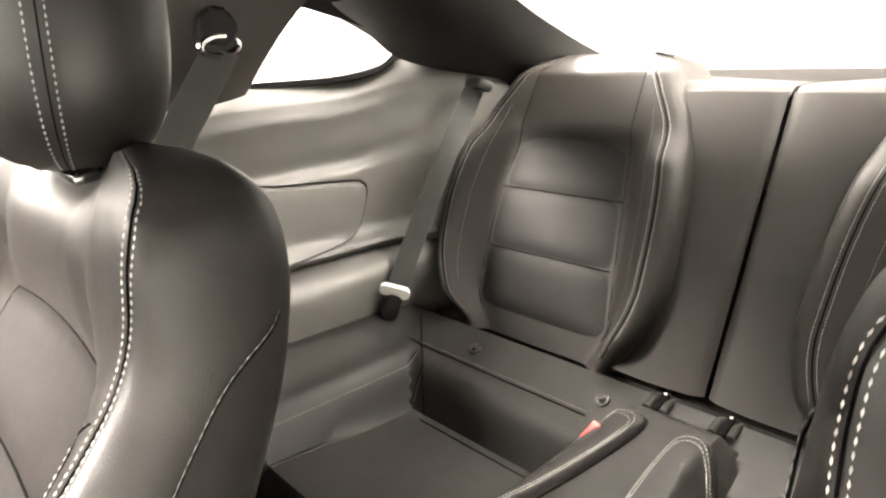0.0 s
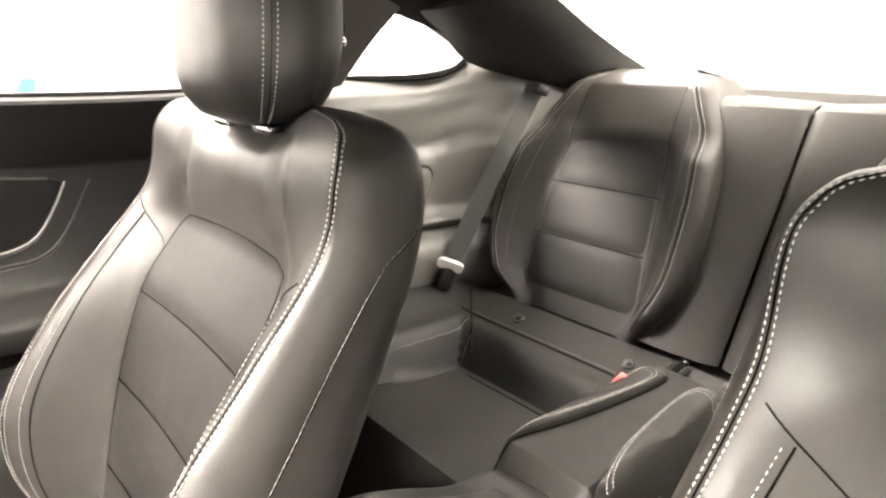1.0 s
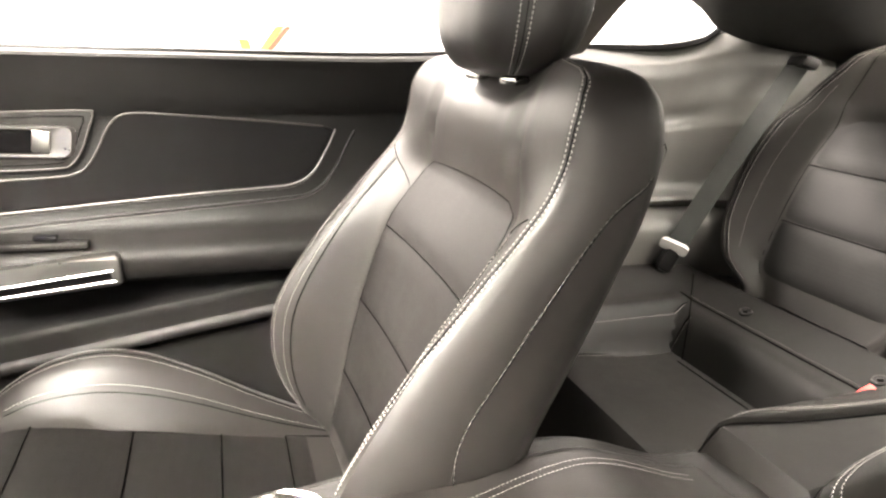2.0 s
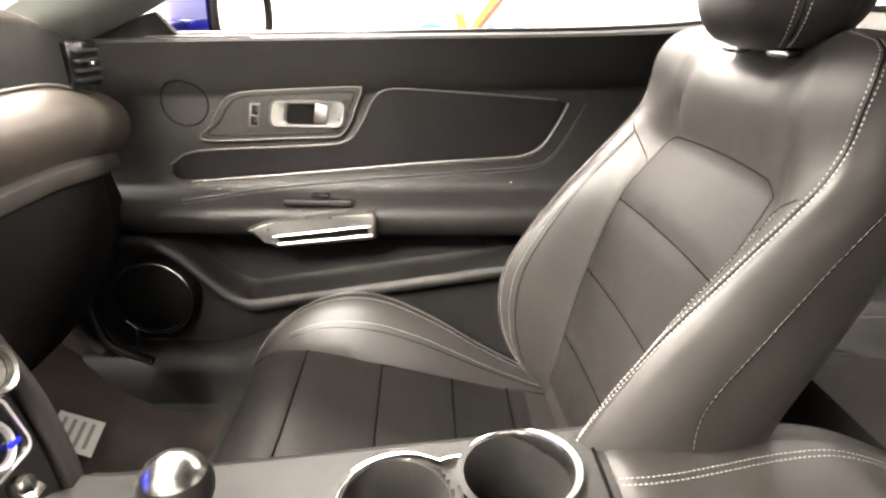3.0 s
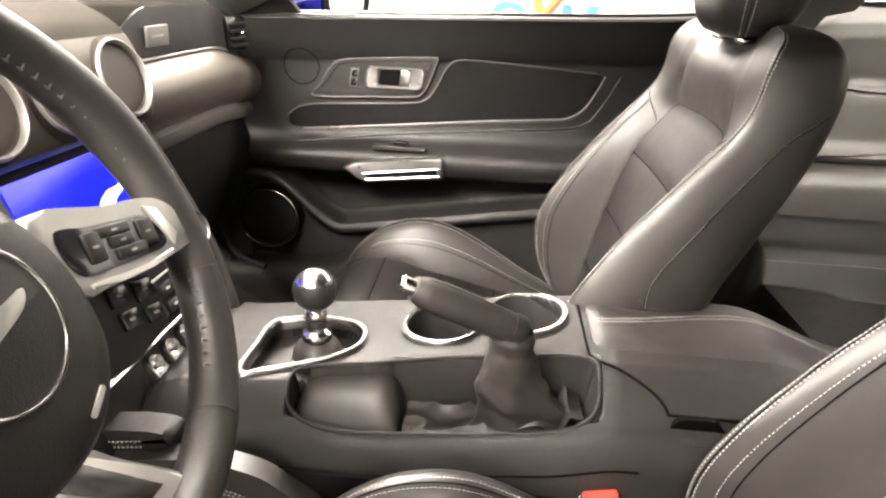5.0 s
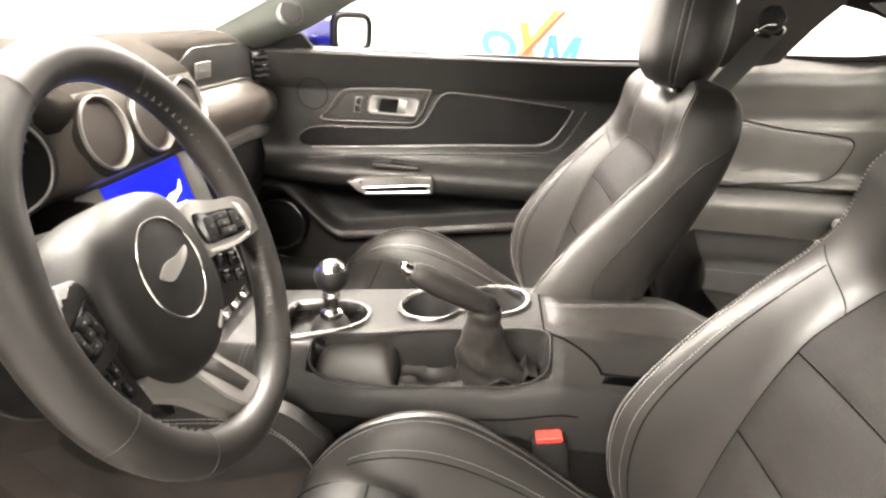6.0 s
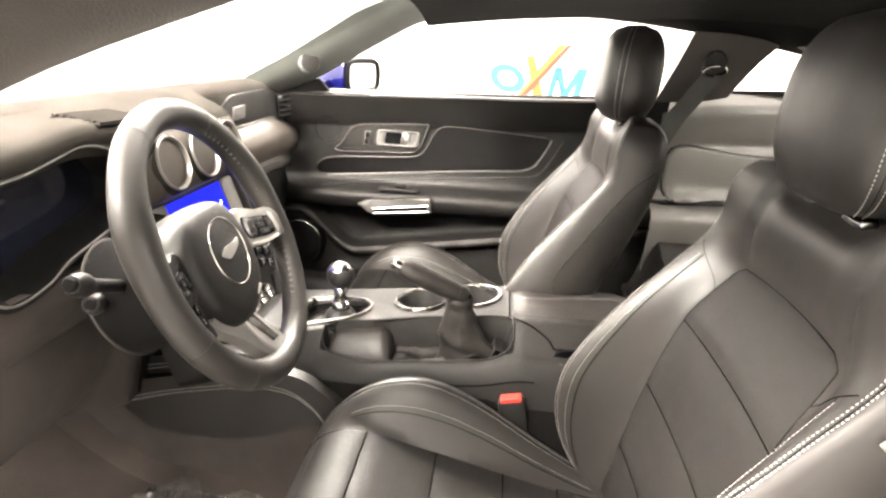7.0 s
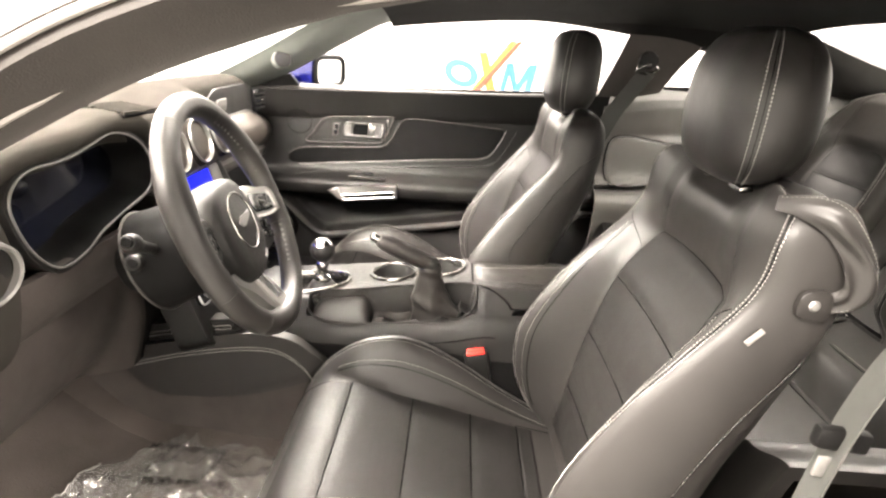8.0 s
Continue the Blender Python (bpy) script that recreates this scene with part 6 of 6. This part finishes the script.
        for kx, ky, w, h in ((0.078, -0.0060, 0.021, 0.0072), (0.076, 0.0018, 0.030, 0.0068), (0.082, -0.0148, 0.028, 0.0072), (0.054, -0.0005, 0.013, 0.018), (0.104, -0.0110, 0.015, 0.017)):
            x, y = spot(sg, kx, ky)
            b = part("button", prism(rounded(w * q, h, 0.0018, 3), 0.004 + up, 0.0066 + up, pose(x, y, 0, 0, 0, -12 * sg), 0.0008), PLASTIC, pad)
            part("button_mark", prism(rounded(0.005 * q, 0.0014, 0.0003, 2), 0.0066 + up, 0.0068 + up, pose(x, y, 0, 0, 0, -12 * sg)), GREYTHREAD, b)
        lw = part("switch_pod", prism(side(sg, ((0.030, -0.016), (0.060, -0.024), (0.098, -0.036), (0.102, -0.052), (0.090, -0.072), (0.050, -0.074), (0.012, -0.066))), -0.016, 0.000, None, 0.003), PLASTIC, root, "black lower switch pod")
        for kx, ky, w, h in ((0.062, -0.034, 0.017, 0.013), (0.085, -0.042, 0.018, 0.014), (0.060, -0.050, 0.016, 0.012), (0.082, -0.058, 0.016, 0.011)):
            x, y = spot(sg, kx, ky)
            b = part("button", prism(rounded(w * q, h, 0.0018, 3), -0.002, 0.0030, pose(x, y, 0, 0, 0, -14 * sg), 0.0008), GLOSS, lw)
            part("button_mark", prism(rounded(0.005 * q, 0.0016, 0.0003, 2), 0.0030, 0.0032, pose(x, y, 0, 0, 0, -14 * sg)), GREYTHREAD, b)
    bot = cr([(-0.108, -0.052), (-0.064, -0.064), (-0.026, -0.074), (-0.004, -0.104), (0.026, -0.146), (0.022, -0.156), (-0.008, -0.154), (-0.036, -0.134), (-0.066, -0.098), (-0.096, -0.072)], 60, True)
    low_spoke = part("spoke", prism(bot, -0.018, 0.000, None, 0.004, 3), SPOKE, root, "satin lower spoke")
    part("spoke_inlay", prism([(-0.062, -0.070), (-0.028, -0.077), (0.004, -0.118), (0.024, -0.146), (0.019, -0.153), (-0.012, -0.150), (-0.034, -0.120)], -0.004, 0.003, None, 0.002), SATIN, low_spoke, "polished bright plate")
    part("spoke_inlay", prism([(-0.055, -0.0735), (-0.032, -0.078), (0.004, -0.132), (-0.014, -0.130)], 0.000, 0.0036, None, 0.0004), CHROME, low_spoke, "dark mirror-like inset")
    HX = -0.028
    part("column_shroud", lathe([(0.046, -0.035), (0.058, -0.046), (0.066, -0.070), (0.070, -0.125), (0.040, -0.132), (0.034, -0.16)], pose(HX, -0.014, 0), 40), VINYL_DARK, root, "black steering column shroud")
    part("shroud_edge", tube([(HX + 0.0705 * math.cos(a), -0.014 + 0.0705 * math.sin(a), -0.124) for a in np.linspace(0, 2 * math.pi, 49)[:-1]], 0.0018, 6, True), LEDGE, root, "grey edge of the shroud")
    for a, b, c in (((-0.085, 0.010, -0.085), (-0.150, 0.032, -0.064), (-0.186, 0.044, -0.052)), ((-0.075, -0.004, -0.115), (-0.100, 0.004, -0.106), (-0.122, 0.010, -0.098)), ((0.02, 0.010, -0.080), (0.07, 0.016, -0.074), (0.105, 0.020, -0.068))):
        path = cr([a, b, c], 16)
        st = part("stalk", tube(path, [0.0070] * 9 + [0.0095, 0.0112, 0.0118, 0.0118, 0.0112, 0.0100, 0.008], 16), PLASTIC, root, "black column stalk")
        d = (np.array(c) - np.array(b)) * 0.12
        part("stalk_tip", tube([path[-1], path[-1] + d], [0.0066, 0.0054], 12), VINYL_DARK, st, "black stalk end")


steering_wheel()


# ---------------------------------------------------------------- rear seats
MID = 0.095


def rs_y(z):
    return -0.683 - 0.47 * (z - 0.736)


RS_C = curve1([(0.62, 0.275), (0.645, 0.282), (0.745, 0.300), (0.85, 0.310), (1.035, 0.309)])
RS_H = curve1([(0.61, 0.12), (0.645, 0.152), (0.70, 0.184), (0.745, 0.196), (0.85, 0.197), (0.95, 0.173), (1.00, 0.145), (1.035, 0.122), (1.05, 0.10), (1.058, 0.06)])
RS_IN = curve1([(0.60, 0.130), (0.73, 0.126), (0.83, 0.120), (0.895, 0.110), (0.96, 0.104), (1.058, 0.100)])


def rear_backrest(sg):
    root = thing("rear_chair", "black leather rear bucket seat back with pleated centre", "rear seat", group="rear seat backs", at=(MID + sg * 0.30, -0.70, 0.6))
    inv = Matrix.Translation((-MID - sg * 0.30, 0.70, -0.6))
    def dp(name, bm, material, label="", parent=None):
        bmesh.ops.transform(bm, matrix=inv, verts=bm.verts[:])
        return part(name, bm, material, parent or root, label)
    def front(x, z):
        """x from the seat's own middle."""
        a = abs(x)
        wi, wr = RS_IN(z), RS_H(z)
        wi = min(wi, wr * 0.8)
        top = smooth((z - 0.90) / 0.05)
        low = smooth((z - 0.61) / 0.06)
        bol = lerp(0.036, 0.012, top) * low
        sink = -0.016 * (1 - top)
        if a <= wi:
            f = sink + 0.006 * top * (1 - (a / wi) ** 2)
        elif a <= wr:
            f = lerp(sink, bol, smooth((a - wi) / (wr - wi)) ** 0.8)
        else:
            t = min(1, (a - wr) / 0.022)
            f = bol - 0.03 * (1 - math.sqrt(max(0, 1 - t * t)))
        k = smooth((1.060 - z) / 0.035)
        return (MID + sg * (RS_C(z) + x), rs_y(z) + lerp(-0.045, f, k), z)
    rows = []
    for z in [*np.linspace(0.605, 1.02, 48), *np.linspace(1.026, 1.060, 9)]:
        w = RS_H(z) + 0.022
        r = [front(w * math.sin(a), z) for a in np.linspace(-math.pi / 2, math.pi / 2, 53)]
        back = -0.11 + 0.02 * smooth((z - 1.0) / 0.06)
        r += [(MID + sg * (RS_C(z) + (w + 0.012) * k), rs_y(z) + back * abs(m), z) for k, m in ((1.0, 0.4), (1.0, 0.9), (0.5, 1), (0, 1), (-0.5, 1), (-1.0, 0.9), (-1.0, 0.4))]
        rows.append(r)
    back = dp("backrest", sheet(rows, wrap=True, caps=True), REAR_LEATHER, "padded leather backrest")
    for z0, z1 in ((0.640, 0.736), (0.736, 0.835), (0.835, 0.922)):
        rr = []
        for z in np.linspace(z0 + 0.001, z1 - 0.001, 14):
            e = min(z - z0, z1 - z) / (z1 - z0)
            puff = 0.004 * min(1, 5 * e) ** 0.5
            w = min(RS_IN(z), RS_H(z) * 0.8) * 0.99 - (0.035 * smooth((z - 0.895) / 0.027) ** 2 if z1 > 0.9 else 0)
            rr.append([(p[0], p[1] + puff * (1 - (abs(u) / w) ** 8) - 0.001, p[2]) for u in np.linspace(-w, w, 20) for p in [front(u, z)]])
        dp("insert_panel", sheet(rr), LEATHER_INSERT)
    for z0 in (0.736, 0.835):
        dp("pleat", tube(offset([front(u, z0) for u in np.linspace(-0.118, 0.118, 20)], (0, 0.0015, 0)), 0.0011, 6), SEAM)
    for q in (-1, 1):
        pth = offset([front(q * (RS_H(z) - 0.006), z) for z in np.linspace(0.63, 1.05, 80)], (0, 0.001, 0))
        dp("seam", tube(offset(pth, (0, -0.0006, 0)), 0.0011, 6), SEAM)
        dp("stitching", stitches(offset(pth, (0.005, 0.0008, 0)), bm=stitches(offset(pth, (-0.005, 0.0008, 0)))), THREAD, "double white thread")
        pth = offset([front(q * lerp(RS_IN(z), RS_H(z), 0.55), z) for z in np.linspace(0.68, 0.975, 60)], (0, 0.001, 0))
        dp("stitching", stitches(pth), GREYTHREAD, "grey thread")
        pth = [front(q * RS_IN(z), z) for z in np.linspace(0.93, 1.04, 16)]
        dp("seam", tube(pth, 0.0011, 6), SEAM)
        pth = [front(q * min(RS_IN(z), RS_H(z) * 0.8), z) for z in np.linspace(0.64, 0.93, 40)]
        dp("seam", tube(pth, 0.0011, 6), SEAM)
    # plain panel towards the middle, with a rolled top
    rows = []
    for z in [*np.linspace(0.615, 0.995, 24), *[0.995 + 0.022 * math.sin(a) for a in np.linspace(0.2, math.pi / 2, 8)], 1.019, 1.020, 1.020]:
        n = len(rows)
        back = 0.0 if n < 24 else (0.026 * (1 - math.cos(0.2 + (n - 24) * 0.196)) if n < 32 else 0.026 + 0.035 * (n - 31))
        xa, xb = 0.003, RS_C(min(z, 1.0)) - RS_H(min(z, 1.0)) + 0.012
        rows.append([(MID + sg * lerp(xa, xb, t), rs_y(z) - 0.020 - back + 0.014 * math.sin(math.pi * min(1, t * 1.0)) ** 0.4, z - 0.010 * (1 - t) * (n > 24)) for t in np.linspace(0, 1, 18)])
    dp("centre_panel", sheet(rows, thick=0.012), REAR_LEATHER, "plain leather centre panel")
    rows = [[(MID + sg * x, rs_y(1.0) - d, 1.014 + 0.003 * math.sin(20 * d)) for x in np.linspace(0.12, 0.52, 16)] for d in np.linspace(0.06, 0.14, 5)]
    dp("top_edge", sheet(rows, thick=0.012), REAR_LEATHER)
    return root


rear_backrest(1)
rear_backrest(-1)


def smax(a, b, k=0.012):
    h = min(1, max(0, 0.5 + 0.5 * (a - b) / k))
    return lerp(b, a, h) + k * h * (1 - h)


def bench_z(x, y):
    """Height of a rear bucket cushion; x from the middle of the rear seats outwards."""
    base = 0.500 + 0.020 * smooth((y + 0.46) / 0.25)
    back = 0.40 + 0.175 * smooth((-0.435 - y) / 0.098) + 0.060 * min(1, max(0, (-0.535 - y) / 0.13))
    side = 0.40 + 0.180 * smooth((x - 0.345) / 0.115) + 0.035 * smooth((x - 0.46) / 0.10)
    inner = 0.40 + (0.195 + 0.028 * smooth((y + 0.590) / 0.035)) * smooth((0.130 - x) / 0.080)
    z = smax(smax(base, back), smax(side, inner))
    return z - 0.15 * smooth((y + 0.235) / 0.06) - 0.060 * smooth((-0.616 - y) / 0.022)


def rear_bench():
    root = thing("rear_bench", "black leather rear bucket cushions with a raised middle", "rear seat", at=(MID, -0.45, 0.35))
    inv = Matrix.Translation((-MID, 0.45, -0.35))
    def dp(name, bm, material, label="", parent=None):
        bmesh.ops.transform(bm, matrix=inv, verts=bm.verts[:])
        return part(name, bm, material, parent or root, label)
    for sg in (-1, 1):
        lim = 0.60 if sg > 0 else 0.56
        rows = [[(MID + sg * x, y, bench_z(x, y)) for x in np.linspace(0.0, lim, 68)] for y in np.linspace(-0.165, -0.665, 60)]
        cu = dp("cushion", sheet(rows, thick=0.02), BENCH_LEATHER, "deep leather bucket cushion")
        for bx in ((0.346, 0.112) if sg > 0 else (0.346,)):
            dp("trim_clip", lathe([(0.0, 0.005), (0.003, 0.0055), (0.0045, 0.002), (0.008, 0.003), (0.0105, 0.002), (0.011, 0.0)], pose(MID + sg * bx, -0.577, bench_z(max(bx, 0.09), -0.577) + 0.0005, -25, 0, 0), 20), PLASTIC, "round trim clip", cu)
        dp("seam", tube([(MID + sg * x, -0.548, bench_z(x, -0.548) + 0.0005) for x in np.linspace(0.12, 0.47, 40)], 0.0013, 6), SEAM, "", cu)
        dp("stitching", stitches([(MID + sg * x, -0.553, bench_z(x, -0.553) + 0.0015) for x in np.linspace(0.12, 0.45, 50)]), GREYTHREAD, "grey thread", cu)
        cor = [(MID + sg * x, y, bench_z(x, y) + 0.0008) for x, y in zip(np.linspace(0.372, 0.500, 30), np.linspace(-0.485, -0.60, 30))]
        dp("seam", tube(cor, 0.0011, 6), SEAM, "", cu)
        for x0, m in ((0.435, THREAD), (0.405, GREYTHREAD)):
            ln = [(MID + sg * x0, y, bench_z(x0, y) + 0.001) for y in np.linspace(-0.54 + (0.44 - x0) * 0.6, -0.235, 50)]
            dp("seam", tube(offset(ln, (sg * 0.003, 0, 0.001)), 0.0012, 6), SEAM, "", cu)
            dp("stitching", stitches(ln), m, "fine thread", cu)
        ln = [(MID + sg * x, -0.36 + 0.02 * math.sin(4 * x), bench_z(x, -0.36) + 0.0003) for x in np.linspace(0.15, 0.35, 30)]
        dp("seam", tube(ln, 0.0011, 6), SEAM, "", cu)
        ln = [(MID + sg * x, -0.474, bench_z(x, -0.474) + 0.0008) for x in np.linspace(0.14, 0.37, 30)]
        dp("seam", tube(ln, 0.0011, 6), SEAM, "", cu)
    # Black tube paints the dark gap below the backrests; the box plugs it.
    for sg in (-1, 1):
        dp("joint", tube([(MID + sg * x, -0.645, 0.572) for x in np.linspace(0.0, 0.54, 30)], 0.016, 8), SEAM, "black tube painting the shade under the backrest")
    dp("gap_filler", box((1.10, 0.10, 0.10), (MID - 0.01, -0.705, 0.545), (0, 0, 0), 0.01), BENCH_LEATHER, "leather-coloured box added to close the gap under the backrests")
    # leaf-shaped buckle pads on both flanks of the hump, edged with double thread
    for sg in (-1, 1):
        leaf = cr([(0.066, -0.225), (0.092, -0.29), (0.098, -0.39), (0.088, -0.465), (0.064, -0.512), (0.036, -0.532), (0.020, -0.512), (0.022, -0.44), (0.034, -0.34), (0.048, -0.27)], 70, True)
        mid = np.array((0.060, -0.39))
        def lay(k, h):
            return [(MID + sg * q[0], q[1], bench_z(q[0], q[1]) + h) for q in [mid + (p - mid) * k for p in leaf + leaf[:1]]]
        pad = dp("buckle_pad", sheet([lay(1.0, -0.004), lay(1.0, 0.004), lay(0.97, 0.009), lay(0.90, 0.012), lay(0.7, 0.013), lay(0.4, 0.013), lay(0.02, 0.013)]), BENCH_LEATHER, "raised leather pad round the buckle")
        dp("stitching", stitches(lay(0.86, 0.0136)[24:], bm=stitches(lay(0.79, 0.0140)[24:])), THREAD, "double white thread", pad)
        dp("seam", tube(lay(1.015, 0.0006), 0.0011, 6), SEAM, "", pad)
    for dx in (-0.042, 0.042):
        zl = bench_z(abs(dx), -0.605)
        dp("latch_slot", box((0.011, 0.040, 0.010), (MID + dx, -0.603, zl + 0.001), (-10, 0, 0), 0.003), SEAM, "black seat latch slot")
        for e in (-1, 1):
            dp("latch_roll", tube(cr([(MID + dx + e * 0.011, -0.585, zl - 0.002), (MID + dx + e * 0.011, -0.605, zl + 0.002), (MID + dx + e * 0.011, -0.625, zl - 0.004)], 12), 0.0055, 10), BENCH_LEATHER)
        dp("latch_pin", box((0.006, 0.006, 0.006), (MID + dx, -0.618, zl + 0.006), (0, 0, 0), 0.002), SATIN, "bright latch pin")


rear_bench()


# ---------------------------------------------------------------- belts and buckles
def ribbon(path, across, thick=0.0016):
    rows = [[np.array(p) - np.array(across) / 2, np.array(p) + np.array(across) / 2] for p in path]
    return sheet([[tuple(q) for q in r] for r in rows], thick=thick)


def buckle(x, y, z, label, lean=(0, 0, 0)):
    root = thing("seatbelt_buckle", label, "belt buckle", group="belt buckles", at=(x, y, z))
    root.rotation_euler = [radians(a) for a in lean]
    part("housing", box((0.026, 0.045, 0.075), (0, 0, -0.035), (0, 0, 0), 0.006), PLASTIC, root, "black buckle housing")
    part("release_button", box((0.020, 0.034, 0.008), (0, 0, 0.003), (0, 0, 0), 0.002), RED, root, "red release button")
    return root


buckle(-0.104, 0.165, 0.548, "black belt buckle with a red button beside the console", (-12, 0, 0))
buckle(0.148, -0.452, 0.622, "black rear belt buckle with a red button", (-34, -18, 0))


def rear_belt():
    root = thing("rear_seat_belt", "dark grey rear seat belt with a silver tongue", "seat belt", at=(0.56, -0.55, 0.66))
    inv = np.array((-0.56, 0.55, -0.66))
    pth = offset(cr([(0.585, -0.735, 1.005), (0.60, -0.66, 0.86), (0.61, -0.60, 0.74), (0.615, -0.565, 0.665)], 16), inv)
    part("webbing", ribbon(pth, (0.034, 0.021, 0.0)), BELT_DARK, root, "dark grey webbing")
    tm = Matrix.Translation(np.array((0.612, -0.555, 0.660)) + inv) @ pose(0, 0, 0, 68, -14, 40)
    part("tongue", prism(rounded(0.054, 0.022, 0.008), -0.005, 0.005, tm, 0.003), PAPER, root, "pale grey belt tongue grip")
    part("tongue_plate", sheet([[tm @ Vector((x, y - 0.030, h)) for x, y in rounded(w, g, 0.004) + rounded(w, g, 0.004)[:1]] for w, g, h in ((0.030, 0.040, -0.001), (0.030, 0.040, 0.001), (0.014, 0.014, 0.001), (0.014, 0.014, -0.001))]), CHROME, root, "bright slotted tongue plate")
    part("belt_stop", box((0.05, 0.03, 0.05), np.array((0.63, -0.56, 0.63)) + inv, (20, 0, -30), 0.01), PLASTIC, root)
    part("guide", box((0.07, 0.03, 0.02), np.array((0.585, -0.745, 1.01)) + inv, (20, 0, -25), 0.006), PLASTIC, root, "black belt guide")


rear_belt()


def front_belt(sg, path, across, tongue):
    root = thing("front_seat_belt", "grey front seat belt hanging from the door pillar anchor", "seat belt", group="front seat belts", at=(sg * 0.625, -0.285, 1.066))
    off = np.array((sg * 0.625, -0.285, 1.066))
    ring = [(0.008 * math.cos(a) * -sg, 0.030 * math.cos(a), 0.012 * math.sin(a) - 0.1 * 0.030 * math.cos(a)) for a in np.linspace(0, 2 * math.pi, 25)[:-1]]
    part("guide_ring", tube(ring, 0.0045, 8, True), CHROME, root, "chrome belt guide")
    part("anchor_cover", prism([tuple(p) for p in cr([(-0.024, 0.0), (-0.022, 0.030), (0.0, 0.042), (0.022, 0.030), (0.024, 0.0), (0.0, -0.008)], 30, True)], -0.006, 0.020, Matrix(((0, 0, -sg, sg * 0.018), (1, 0, 0, 0), (0, 1, 0, 0.008), (0, 0, 0, 1))), 0.007, 3), PLASTIC, root, "black anchor cover")
    part("adjuster", box((0.02, 0.07, 0.03), (sg * 0.02, -0.055, 0.062), (-42, 0, 0), 0.01), PLASTIC, root, "black height adjuster")
    part("webbing", ribbon(offset(cr(path, 20), -off), across), BELT, root, "grey webbing")
    if tongue:
        t = np.array(tongue) - off
        part("tongue", box((0.014, 0.050, 0.022), t, (6, 0, 0), 0.005), VINYL_DARK, root, "black belt tongue grip")
        part("tongue_plate", box((0.004, 0.018, 0.022), t + np.array((-0.004, 0.010, -0.028)), (6, 0, 0), 0.002), SATIN_GREY, root, "grey metal tongue plate")


front_belt(1, [(0.622, -0.285, 1.060), (0.626, -0.24, 0.99), (0.632, -0.205, 0.93), (0.64, -0.16, 0.80), (0.645, -0.13, 0.62)], (0.010, 0.044, 0.012), None)
front_belt(-1, [(-0.622, -0.285, 1.060), (-0.650, -0.19, 0.93), (-0.662, -0.140, 0.85), (-0.662, -0.118, 0.75), (-0.660, -0.10, 0.60), (-0.655, -0.08, 0.45)], (0.040, -0.010, 0.004), (-0.664, -0.128, 0.800))


# ---------------------------------------------------------------- protective film on the driver's carpet
def floor_film():
    root = thing("protective_film", "crumpled clear plastic film lying on the driver's carpet", "plastic film", at=(-0.30, 0.65, 0.32))
    def height(x, y):
        base = 0.285 + 0.03 * smooth((y - 0.5) / 0.25) + 0.22 * smooth((y - 0.76) / 0.40)
        def fold(fx, fy, seed, power):
            return (1 - min(1, 2 * abs(noise.noise(Vector((x * fx + 0.6 * y * fx, y * fy, seed)))))) ** power
        return base + 0.010 + 0.022 * fold(5, 8, 1.7, 3) + 0.012 * fold(11, 19, 5.1, 5) + 0.007 * fold(24, 40, 2.3, 5) + 0.004 * fold(60, 44, 8.3, 4) + 0.018 * smooth((y - 0.60) / 0.02) * smooth((0.66 - y) / 0.03) * smooth((x + 0.32) / 0.1)
    rows = []
    for v in np.linspace(0, 1, 150):
        row = []
        for u in np.linspace(0, 1, 150):
            y = lerp(0.46, 0.84 + 0.07 * smooth((0.75 - u) / 0.4) + 0.006 * math.sin(30 * u), v)
            x = lerp(-0.60, -0.142 - 0.012 * math.sin(14 * v) - 0.09 * smooth((v - 0.72) / 0.28), u)
            row.append((x + 0.30, y - 0.65, height(x, y) - 0.32))
        rows.append(row)
    film = part("film_sheet", sheet(rows, thick=0.0006), FILM, root, "clear crumpled sheet")
    film.visible_shadow = False
    part("film_edge", tube([(p[0], p[1], p[2] + 0.0006) for p in rows[-1]], 0.0009, 6, bm=tube([(r[0][0], r[0][1], r[0][2] + 0.0006) for r in rows], 0.0009, 6)), FILM_EDGE, root, "milky welded edge of the film")
    for body, px_, py_ in (("MUST REMOVE", -0.195, 0.77), ("MUST REMOVE", -0.29, 0.74), ("MUST REMOVE", -0.38, 0.70)):
        cu = bpy.data.curves.new("printed_text", "FONT")
        cu.body, cu.size, cu.extrude = body, 0.022, 0.0001
        ob = new("printed_text", cu)
        cu.materials.append(SEAM)
        ob.parent = root
        ob.matrix_basis = pose(px_ + 0.30, py_ - 0.65, max(height(px_, py_ - 0.06), height(px_, py_)) - 0.32 + 0.006, 6, 0, -90)
    part("red_strip", box((0.010, 0.055, 0.001), (-0.06, 0.0, height(-0.36, 0.65) - 0.32 + 0.008), (3, 0, 12)), RED, root, "thin red printed strip")


floor_film()


# paper tag on the passenger's carpet
def paper_tag():
    root = thing("paper_tag", "small pale paper tag lying on the black carpet", "paper tag", at=(0.50, 0.865, 0.362))
    part("sheet", box((0.085, 0.070, 0.001), (0, 0, 0), (30, 0, 12)), PAPER, root)
    for k in range(4):
        part("print_bar", box((0.060, 0.006, 0.0006), Vector((0, 0, 0)) + pose(0, 0, 0, 30, 0, 12) @ Vector((0.0, 0.022 - 0.014 * k, 0.0012)), (30, 0, 12)), GREYTHREAD, root)


paper_tag()
